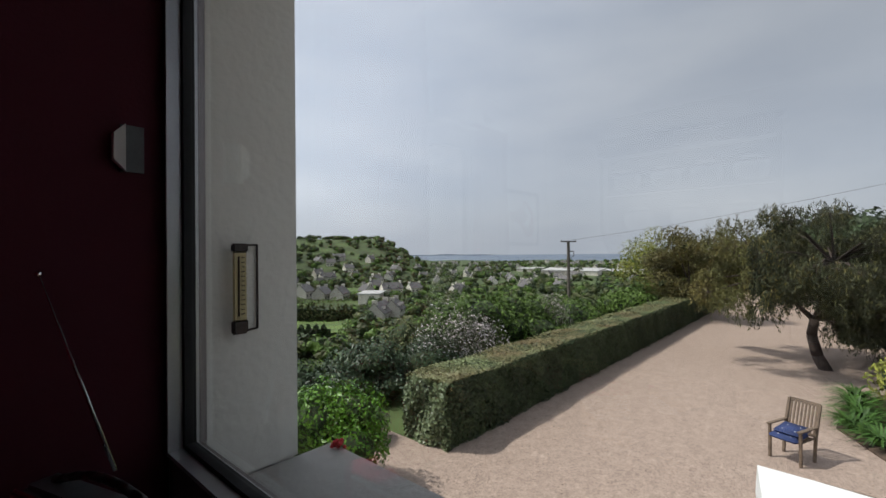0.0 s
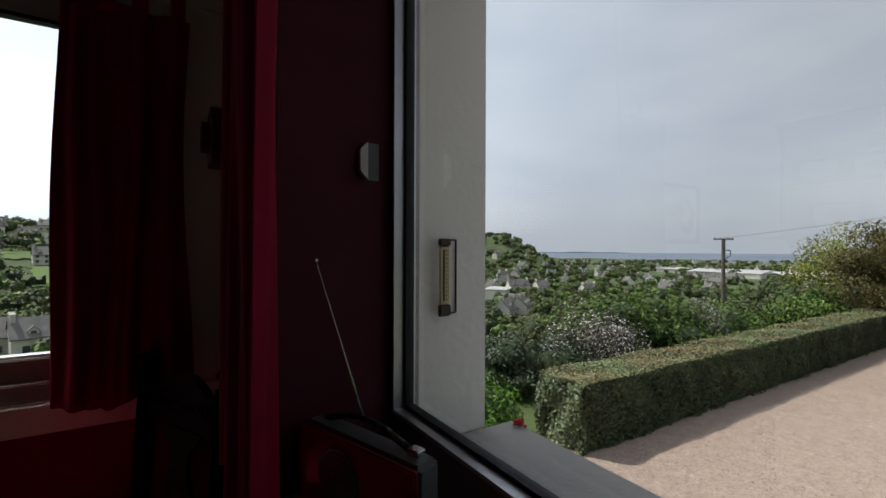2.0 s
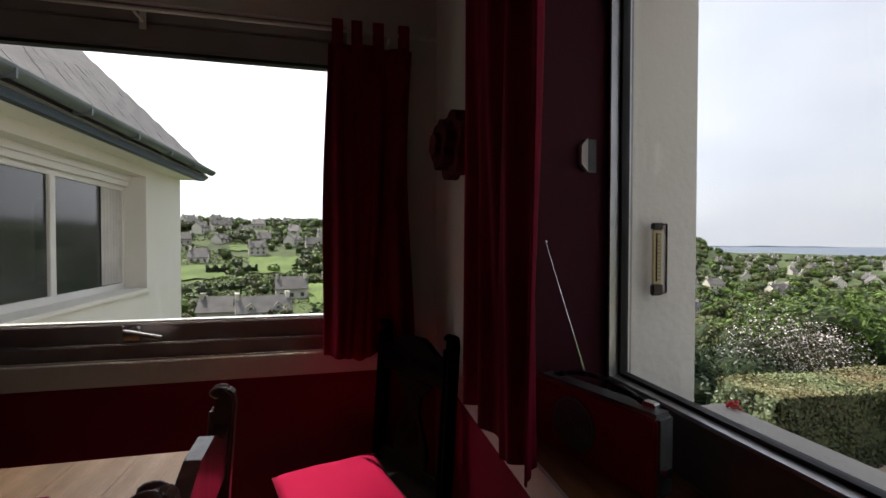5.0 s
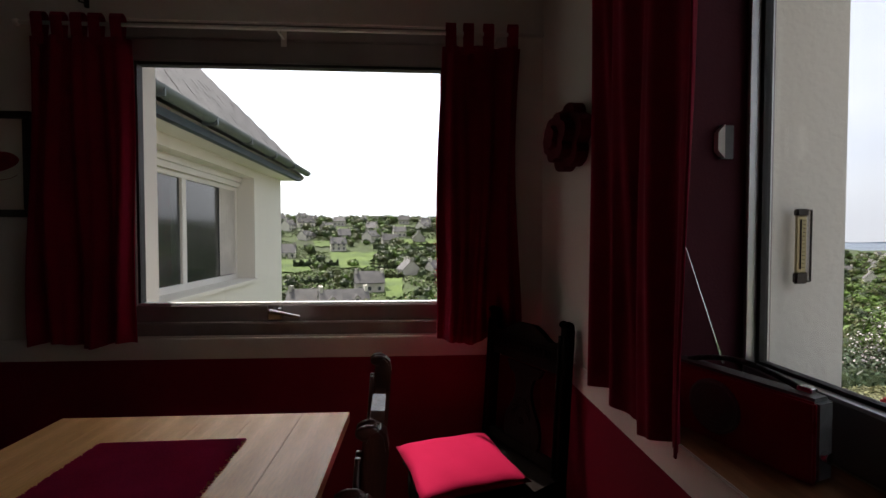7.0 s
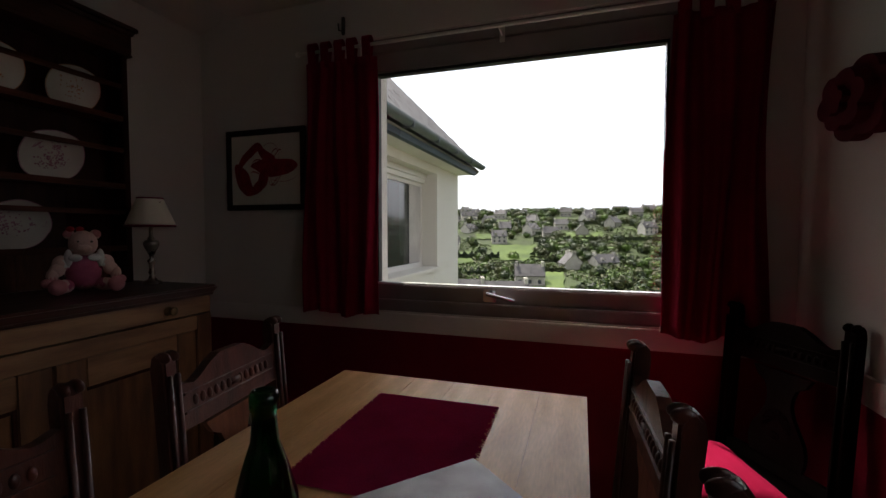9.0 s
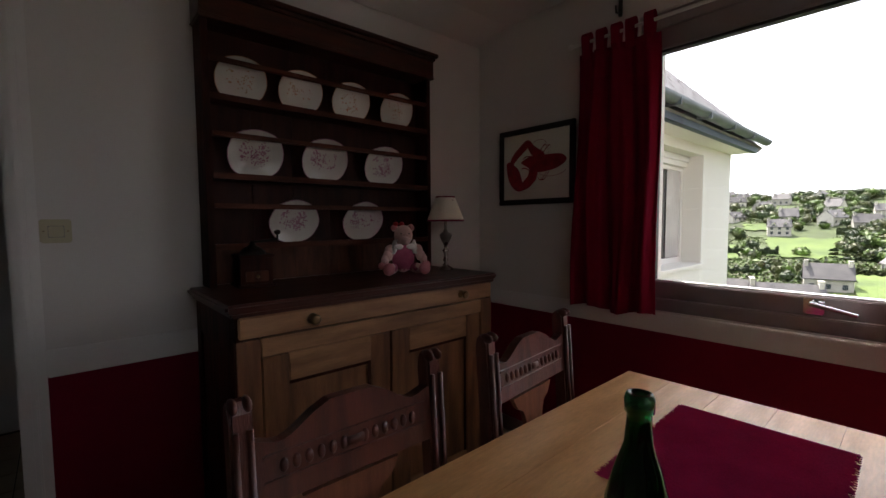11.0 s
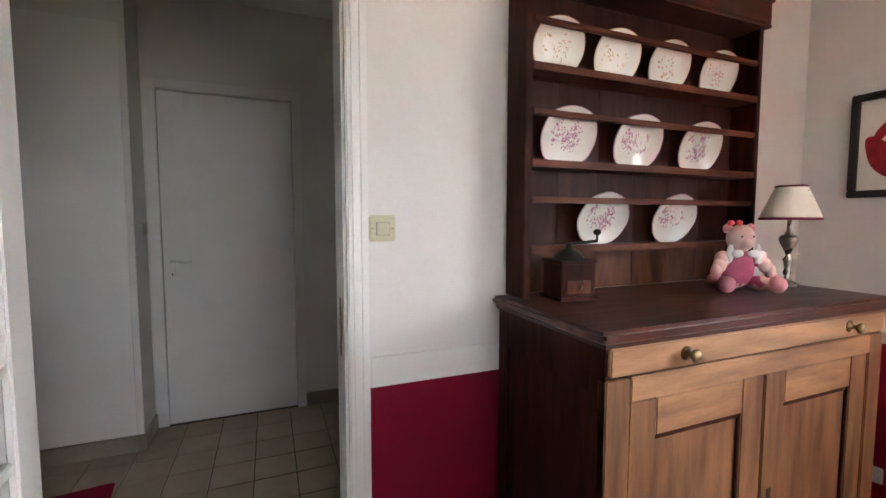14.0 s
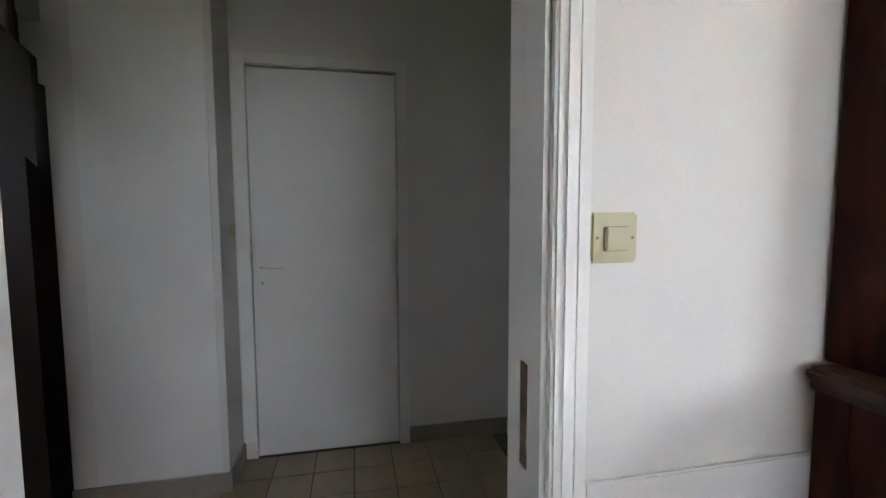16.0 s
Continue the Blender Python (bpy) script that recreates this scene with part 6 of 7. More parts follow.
bm = bmesh.new()
add_ball(bm, (0, 0, 0.078), (0.042, 0.052, 0.072))
add_ball(bm, (0.012, 0, 0.178), (0.042, 0.041, 0.048))
add_ball(bm, (0.044, 0, 0.160), (0.022, 0.020, 0.018))
for s in (-1, 1):
    add_ball(bm, (0.002, s * 0.036, 0.212), (0.009, 0.017, 0.018), None, 2)
    add_ball(bm, (0.020, s * 0.060, 0.108), (0.019, 0.026, 0.030), None, 2)
    add_ball(bm, (0.028, s * 0.072, 0.086), (0.018, 0.022, 0.026), None, 2)
    add_ball(bm, (0.034, s * 0.086, 0.066), (0.018, 0.017, 0.028), None, 2)
    add_ball(bm, (0.038, s * 0.100, 0.042), (0.018, 0.017, 0.017), None, 2)
    add_ball(bm, (0.052, s * 0.036, 0.027), (0.055, 0.024, 0.025), pose(0, 0, 0, 0, 0, s * 26), 2)
    add_ball(bm, (0.084, s * 0.078, 0.030), (0.027, 0.026, 0.029), None, 2)
for s in (-1, 1):
    add_ball(bm, (0.051, s * 0.018, 0.186), (0.004, 0.004, 0.004), None, 1)
    add_ball(bm, (0.034, s * 0.043, 0.128), (0.008, 0.012, 0.032), None, 2)
# a soft toy stays one plain mesh with several cloths
n_body = len(bm.faces)
for s in (-1, 1):
    add_ball(bm, (0.012, s * 0.013 - 0.02, 0.231), (0.008, 0.012, 0.010), None, 2)
n_bow = len(bm.faces)
for s in (-1, 1):
    add_ball(bm, (0.044, s * 0.026, 0.128), (0.008, 0.020, 0.014), None, 2)
me = mesh_of("teddy_bear", bm, M_PLUSHP, True)
for mm in (M_PLUSH, M_BLACK, M_PINAFORE, M_FRUITRED, M_TRIM):
    me.materials.append(mm)
for p in me.polygons:
    c = p.center
    if p.index >= n_body:
        p.material_index = 4 if p.index < n_bow else 5
    elif c.z > 0.205 and abs(c.y) > 0.03:
        p.material_index = 1
    elif (abs(c.y) > 0.03 and 0.028 < c.x < 0.043 and 0.095 < c.z < 0.161 and abs(abs(c.y) - 0.043) < 0.0125):
        p.material_index = 5
    elif c.x > 0.078 and c.z < 0.07 or (c.z < 0.058 and abs(c.y) > 0.08):
        p.material_index = 1
    elif (c.x > 0.047 and 0.183 < c.z < 0.193 and 0.013 < abs(c.y) < 0.023) or (c.x > 0.066 and c.z > 0.168 and abs(c.y) < 0.008):
        p.material_index = 2
    elif 0.02 < c.z < 0.135 and abs(c.y) < 0.05 and c.x < 0.062:
        p.material_index = 3
td = new("teddy_bear", me)
td.matrix_basis = pose(-3.36, -0.785, 1.027, 0, 0, -24) @ Matrix.Diagonal((1.0, 1.08, 1.03, 1))
tagged(td, "seated pink plush teddy bear in a rose pinafore", "teddy bear")

lp = thing("table_lamp", pose(-3.348, -0.520, 1.027), "small table lamp, tarnished silver foot and cream red-edged shade", "table lamp")
part("foot", add_lathe(bmesh.new(), [(0.038, 0), (0.040, 0.005), (0.036, 0.010), (0.019, 0.018), (0.009, 0.034), (0.014, 0.05), (0.010, 0.062), (0.012, 0.085), (0.017, 0.10), (0.007, 0.113), (0.010, 0.125), (0.018, 0.142), (0.029, 0.165), (0.031, 0.178), (0.026, 0.188), (0.012, 0.194), (0.014, 0.200), (0.008, 0.207), (0.008, 0.225), (0.008, 0.26)], seg=24), M_SILVER, lp, smooth=True)
bm = bmesh.new()
rings = [[bm.verts.new((r * math.cos(6.2832 * k / 32), r * math.sin(6.2832 * k / 32), z)) for k in range(32)] for r, z in ((0.093, 0.250), (0.088, 0.268), (0.048, 0.368), (0.045, 0.374), (0.047, 0.374), (0.051, 0.366), (0.091, 0.267), (0.0955, 0.250))]
for a, b in zip(rings, rings[1:] + rings[:1]):
    for k in range(32):
        bm.faces.new((a[k], b[k], b[(k + 1) % 32], a[(k + 1) % 32]))
part("shade", bm, M_SHADE, lp, smooth=True)
for r, z in ((0.0945, 0.253), (0.0480, 0.372)):
    bm = bmesh.new()
    rr = [[bm.verts.new(((r + 0.003 * math.cos(a)) * math.cos(6.2832 * k / 32), (r + 0.003 * math.cos(a)) * math.sin(6.2832 * k / 32), z + 0.0048 * math.sin(a))) for k in range(32)] for a in (0, 1.57, 3.14, 4.71)]
    for a, b in zip(rr, rr[1:] + rr[:1]):
        for k in range(32):
            bm.faces.new((a[k], b[k], b[(k + 1) % 32], a[(k + 1) % 32]))
    part("shade_trim", bm, M_TRIMRED, lp, "dark red edging", True)
part("shade_carrier", add_tube(bmesh.new(), (-0.057, 0, 0.355), (0.057, 0, 0.355), 0.0025, seg=6), M_SILVER, lp)
part("socket", add_tube(bmesh.new(), (0, 0, 0.26), (0, 0, 0.36), 0.012, seg=10), M_SILVER, lp)

# framed print
pf = thing("framed_print", pose(-3.165, -0.001, 1.583), "framed print of a dark red lobster on cream card", "picture")
W2, H2, F = 0.252, 0.215, 0.030
bm = boxes(((-W2, -0.022, -H2), (W2, 0, -H2 + F)), ((-W2, -0.022, H2 - F), (W2, 0, H2)), ((-W2, -0.022, -H2 + F), (-W2 + F, 0, H2 - F)), ((W2 - F, -0.022, -H2 + F), (W2, 0, H2 - F)), bev=0.004)
part("frame", bm, M_BLACK, pf)
part("card", boxes(((-W2 + F, -0.010, -H2 + F), (W2 - F, -0.006, H2 - F))), M_CREAM, pf)


def ellipse(cx, cz, rx, rz, ang, n=18, lo=0, hi=6.2832):
    ca, sa = math.cos(radians(ang)), math.sin(radians(ang))
    return [(cx + rx * math.cos(a) * ca - rz * math.sin(a) * sa, cz + rx * math.cos(a) * sa + rz * math.sin(a) * ca) for a in [lo + (hi - lo) * k / n for k in range(n)]]


def smooth_loop(p, n=4):
    """A closed outline rounded through its points."""
    out = []
    for k in range(len(p)):
        a, b, c, d = (Vector(p[(k + q - 1) % len(p)]) for q in range(4))
        for q in range(n):
            t = q / n
            out.append(tuple(0.5 * (2 * b + (c - a) * t + (2 * a - 5 * b + 4 * c - d) * t * t + (3 * b - a - 3 * c + d) * t ** 3)))
    return out


def ribbon(p, w):
    """A thin printed line along its points."""
    return [(x, z + w) for x, z in p] + [(x, z - w) for x, z in p[::-1]]


bm = bmesh.new()
shapes = [smooth_loop(q)[::-1] for q in (
    [(-0.096, 0.022), (-0.072, 0.04), (-0.022, 0.056), (0.03, 0.055), (0.146, 0.051), (0.184, 0.039), (0.202, 0.018), (0.184, -0.005), (0.138, -0.026), (0.079, -0.036), (0.029, -0.039), (-0.022, -0.024), (-0.06, 0.001)],
    [(-0.056, 0.147), (-0.018, 0.126), (-0.022, 0.101), (-0.047, 0.102), (-0.127, 0.043), (-0.152, 0.02), (-0.175, 0.034), (-0.152, 0.075), (-0.114, 0.108)],
    [(-0.203, 0.017), (-0.182, 0.037), (-0.152, 0.02), (-0.11, -0.019), (-0.081, -0.089), (-0.034, -0.073), (-0.04, -0.118), (-0.106, -0.138), (-0.148, -0.121), (-0.186, -0.071)],
    [(-0.081, -0.089), (-0.047, -0.052), (-0.034, -0.015), (0.016, -0.026), (0.008, -0.077), (-0.022, -0.105), (-0.04, -0.118)],
    [(-0.047, 0.102), (-0.022, 0.119), (0.016, 0.095), (0.054, 0.073), (0.062, 0.048), (0.012, 0.046), (-0.022, 0.061)])]
for x0_, z0_, x1_, z1_, dx in ((0.03, 0.07, 0.09, 0.05, 0.01), (0.05, 0.06, 0.102, 0.05, 0.02), (0.016, -0.03, 0.078, -0.04, -0.012), (0.03, -0.035, 0.094, -0.036, -0.008), (-0.02, 0.05, -0.085, 0.035, -0.01), (-0.04, -0.02, -0.092, -0.018, -0.012)):
    up = 1 if z0_ > 0.055 else (-1 if z0_ < -0.025 else 0.25)
    arc = [(x0_ + (x1_ - x0_) * q / 8 + dx * math.sin(math.pi * q / 8), z0_ + (z1_ - z0_) * q / 8 + up * 0.048 * math.sin(math.pi * q / 8)) for q in range(9)]
    shapes.append(ribbon(arc, 0.0032))
for cx_, cz_, rx_, rz_, a0_, a1_ in ((0.03, 0.06, 0.066, 0.08, 2.3, -0.1), (-0.10, 0.02, 0.05, 0.05, 1.2, 3.3), (0.11, -0.03, 0.09, 0.035, -2.6, -0.2)):
    shapes.append(ribbon([(cx_ + rx_ * math.cos(a0_ + (a1_ - a0_) * q / 12), cz_ + rz_ * math.sin(a0_ + (a1_ - a0_) * q / 12)) for q in range(13)], 0.0011))
for k, sh in enumerate(shapes):
    add = [bm.verts.new((x, -0.0102 - 0.00015 * k, z)) for x, z in sh]
    bm.faces.new(add)
part("printed_lobster", bm, M_LOBSTER, pf)

# star on the east wall
so = thing("wall_ornament", pose(XE - 0.001, -0.41, 1.625) @ Matrix.Diagonal((1.35, 1.3, 1.0, 1)), "dark red padded star-shaped ornament on the wall", "wall ornament")
bm = bmesh.new()
outline = []
for k in range(60):
    a = 6.2832 * k / 60
    q = 0.094 + 0.026 * abs(math.cos(3 * a + 0.4)) ** 0.7 * (1 + 0.25 * math.sin(a * 2 + 1))
    outline.append((q * math.cos(a), q * math.sin(a)))
add_prism(bm, outline, 0.030, pose(-0.004, 0, 0, 0, 0, 90))
add_prism(bm, [(x * 0.72, z * 0.72) for x, z in outline], 0.026, pose(-0.034, 0, 0, 0, 0, 90))
add_prism(bm, [(x * 0.36, z * 0.36) for x, z in outline], 0.016, pose(-0.058, 0, 0, 0, 0, 90))
part("star", bm, M_ORN, so)

# light switch, sockets, window sensor, thermometer
sw = thing("light_switch", pose(XW, -2.018, 1.251), "ivory plastic light switch by the doorway", "light switch")
part("plate", boxes(((0, -0.040, -0.039), (0.009, 0.040, 0.039)), bev=0.004), M_IVORY, sw)
part("rocker_gap", boxes(((0.0085, -0.0195, -0.0205), (0.0094, 0.0215, 0.0175))), M_GREY, sw, "dark gap round the rocker")
part("rocker", boxes(((0.008, -0.018, -0.019), (0.016, 0.020, 0.016)), bev=0.002), M_IVORY, sw)
part("screw", add_tube(bmesh.new(), (0.0085, -0.03, 0), (0.0100, -0.03, 0), 0.0025, seg=8), M_BRASS, sw)
part("screw", add_tube(bmesh.new(), (0.0085, 0.03, 0), (0.0100, 0.03, 0), 0.0025, seg=8), M_BRASS, sw)
hs2 = thing("light_switch", pose(HC - 0.0, -2.994, 1.22), "small ivory switch on the hall corner", "light switch")
part("plate", boxes(((-0.21, 0, -0.035), (-0.14, 0.008, 0.035)), bev=0.003), M_IVORY, hs2)
for x in (-3.275, -3.165):
    so_ = thing("wall_socket", pose(x, -0.004, 0.215), "white plastic wall socket on the burgundy dado", "socket", "wall sockets")
    part("plate", boxes(((-0.038, -0.010, -0.034), (0.038, 0, 0.034)), bev=0.004), M_TRIM, so_)
    part("outlet", add_lathe(bmesh.new(), [(0.021, 0), (0.021, 0.004), (0.018, 0.004), (0.018, 0.001)], pose(0, -0.009, 0, 90, 0, 0), 18), M_TRIM, so_)
se = thing("shutter_winder", pose(-0.598, -0.872, 1.512) @ Matrix.Diagonal((0.55, 0.6, 0.72, 1)), "white plastic shutter strap box on the burgundy reveal", "shutter winder")
bm = bmesh.new()
add_prism(bm, [(-0.030, -0.055), (0.030, -0.055), (0.030, 0.055), (-0.030, 0.055)], 0.012, pose(0, -0.012, 0))
part("plate", bm, M_GREY, se)
bm = bmesh.new()
add_prism(bm, [(-0.052, -0.030), (-0.022, -0.055), (-0.022, 0.055), (-0.052, 0.030)], 0.026, pose(0, -0.03, 0))
part("cover", bm, M_TRIM, se)
th_ = thing("thermometer", pose(-0.425, EY1 + 0.010, 1.268) @ Matrix.Diagonal((0.8, 1, 0.84, 1)), "old wooden outdoor thermometer on a wire bracket on the outer reveal", "thermometer")
part("scale", boxes(((-0.016, -0.044, -0.085), (0.016, -0.038, 0.085)), bev=0.002), mat("yellowed_scale", (0.55, 0.46, 0.24), (0.48, 0.40, 0.2), 0.6, 10, 90, 0.05), th_)
part("cap", boxes(((-0.019, -0.048, 0.078), (0.019, -0.034, 0.100)), ((-0.019, -0.048, -0.112), (0.019, -0.034, -0.078)), bev=0.004), M_IRON, th_)
bm = add_tube(bmesh.new(), (-0.004, -0.045, -0.07), (-0.004, -0.045, 0.07), 0.002, seg=6)
for k in range(13):
    add_box(bm, (0.002, -0.0455, -0.066 + 0.011 * k), (0.010, -0.044, -0.064 + 0.011 * k))
part("tube", bm, M_IRON, th_)
bm = bmesh.new()
for a, b in (((0.0, -0.04, 0.097), (0.055, -0.022, 0.097)), ((0.055, -0.022, 0.097), (0.055, -0.022, -0.107)), ((0.055, -0.022, -0.107), (0.0, -0.04, -0.107)), ((0.055, -0.022, 0.07), (0.058, 0.004, 0.07)), ((0.055, -0.022, -0.08), (0.058, 0.004, -0.08))):
    add_tube(bm, a, b, 0.0026, seg=6)
part("bracket", bm, M_IRON, th_)
gr = thing("geranium", pose(-0.215, -0.925, 0.885) @ Matrix.Scale(0.6, 4), "small red flower head by the outer sill", "flower")
bm = bmesh.new()
rg = random.Random(3)
for k in range(16):
    add_ball(bm, (rg.uniform(-0.02, 0.02), rg.uniform(-0.02, 0.02) , rg.uniform(-0.0, 0.03)), (0.009, 0.009, 0.007), None, 1)
part("petals", bm, M_FRUITRED, gr)

# radio on the inner sill
ra = thing("radio", pose(-0.665, -1.025, 0.852, 0, 0, 108), "portable radio, dark red front and chrome aerial, on the sill", "radio")
part("case", boxes(((-0.150, -0.022, 0.0), (0.150, 0.030, 0.150)), bev=0.008), M_GREY, ra)
part("front", boxes(((-0.152, 0.030, 0.002), (0.152, 0.040, 0.148)), bev=0.004), M_REDPLAS, ra, "glossy dark red front")
bm = add_lathe(bmesh.new(), [(0.056, 0), (0.056, 0.003), (0.052, 0.004), (0.048, 0.002)], pose(0.03, 0.040, 0.078, -90, 0, 0), 28)
for k in range(1, 6):
    add_lathe(bm, [(0.009 * k, 0.001), (0.009 * k, 0.004), (0.009 * k - 0.003, 0.004), (0.009 * k - 0.003, 0.001)], pose(0.03, 0.040, 0.078, -90, 0, 0), 24)
part("speaker", bm, M_GREY, ra, "grey round speaker grille")
bm = bmesh.new()
pv = Vector((-0.12, 0.0, 0.150))
for k in range(1, 9):
    f = k / 8
    c = Vector((-0.12 + 0.24 * f, 0.0, 0.150 + 0.026 * math.sin(math.pi * f)))
    add_tube(bm, pv, c, 0.006, seg=8)
    pv = c
part("handle", bm, M_BLACK, ra, "black carrying handle", True)
part("latch", boxes(((-0.130, -0.010, 0.150), (-0.105, 0.010, 0.162)), bev=0.002), M_CHROME, ra)
part("knob", add_tube(bmesh.new(), (-0.16, 0.01, 0.05), (-0.148, 0.01, 0.05), 0.010, seg=12), M_CHROME, ra)
an = Vector((-0.634, -0.927, 0.995)), Vector((-0.718, -0.89, 1.305))
inv = ra.matrix_basis.inverted()
a, b = inv @ an[0], inv @ an[1]
bm = bmesh.new()
for k in range(4):
    add_tube(bm, a.lerp(b, k / 4), a.lerp(b, (k + 1) / 4), 0.0032 - 0.0006 * k, seg=8)
add_ball(bm, b, (0.005, 0.005, 0.005), None, 2)
part("aerial", bm, M_CHROME, ra, "chrome telescopic aerial")

# ---- table ----
TX0, TX1, TY0, TY1, TZ = -2.335, -1.535, -1.85, -0.617, 0.775
tb = thing("dining_table", pose(0, 0, 0), "solid oak dining table with a planked top in warm light brown", "table")
npl = 6
brd = mesh_of("table_board", boxes(((0, 0, -0.028), ((TX1 - TX0) / npl - 0.0005, TY1 - TY0, 0)), bev=0.0008), M_TABLE)
for k in range(npl):
    ob = new("table_board", brd)
    ob.parent = tb
    ob.matrix_basis = Matrix.Translation((TX0 + (TX1 - TX0) * k / npl, TY0, TZ))
part("apron", boxes(((TX0 + 0.06, TY1 - 0.10, TZ - 0.12), (TX1 - 0.06, TY1 - 0.075, TZ - 0.029)), ((TX0 + 0.06, TY0 + 0.075, TZ - 0.12), (TX1 - 0.06, TY0 + 0.10, TZ - 0.029)),
                    ((TX0 + 0.06, TY0 + 0.10, TZ - 0.12), (TX0 + 0.085, TY1 - 0.10, TZ - 0.029)), ((TX1 - 0.085, TY0 + 0.10, TZ - 0.12), (TX1 - 0.06, TY1 - 0.10, TZ - 0.029))), M_TABLELEG, tb)
for x in (TX0 + 0.095, TX1 - 0.095):
    for y in (TY0 + 0.11, TY1 - 0.11):
        part("leg", boxes(((x - 0.032, y - 0.032, 0), (x + 0.032, y + 0.032, TZ - 0.03)), bev=0.005), M_TABLELEG, tb)


def placemat(m, w, d, label):
    """A ribbed cotton mat with fringed short ends."""
    t = thing("placemat", m, label, "placemat", "purple placemats")
    bm_ = bmesh.new()
    n_ = 42
    cols = []
    for k in range(n_ * 2 + 1):
        y = -d / 2 + d * k / (n_ * 2)
        z = 0.0062 if k % 2 else 0.0010
        jag = 0.0035 * math.sin(k // 2 * 2.3) + 0.002 * math.sin(k // 2 * 5.1)
        cols.append([bm_.verts.new((x + jag * (1 if x > 0 else 0.6), y, z)) for x in (-w / 2, -w / 4, 0.001, w / 4, w / 2)])
    for a_, b_ in zip(cols, cols[1:]):
        for q in range(4):
            bm_.faces.new((a_[q], a_[q + 1], b_[q + 1], b_[q]))
    part("cloth", bm_, M_MAT, t)
    bm_ = bmesh.new()
    rg_ = random.Random(8)
    for s in (-1, 1):
        for k in range(n_):
            y = -d / 2 + d * (k + 0.5) / n_
            add_tube(bm_, (s * w / 2, y, 0.002), (s * (w / 2 + 0.006), y + rg_.uniform(-0.002, 0.002), 0.0015), 0.0012, seg=4)
    part("fringe", bm_, M_MAT, t)
    return t


placemat(pose(-1.938, -1.012, TZ + 0.001, 0, 0, 1), 0.345, 0.462, "ribbed purple-red cotton placemat on the table")
mg = thing("magazine", pose(-1.783, -1.247, TZ + 0.0052, 0, 0, -41.8), "closed glossy magazine with a pale cover, lying on the placemat", "magazine")
part("page_block", boxes(((-0.104, -0.144, 0.0006), (0.103, 0.144, 0.0062)), bev=0.0006), M_CREAM, mg)
for z in (0.0, 0.0063):
    part("cover", boxes(((-0.105, -0.145, z), (0.105, 0.145, z + 0.0005))), M_PAPER, mg)
bt = thing("bottle", pose(-1.912, -1.51, TZ + 0.001), "green glass wine bottle on the table", "bottle")
part("glass", add_lathe(bmesh.new(), [(0.036, 0), (0.0395, 0.004), (0.0395, 0.13), (0.037, 0.165), (0.026, 0.205), (0.0165, 0.235), (0.0142, 0.262), (0.0142, 0.272), (0.0168, 0.274), (0.0172, 0.288), (0.0150, 0.295), (0.011, 0.296), (0.0105, 0.27), (0.013, 0.235), (0.022, 0.205), (0.033, 0.165), (0.0355, 0.13), (0.0355, 0.012)], seg=32), M_BOTTLE, bt, smooth=True)


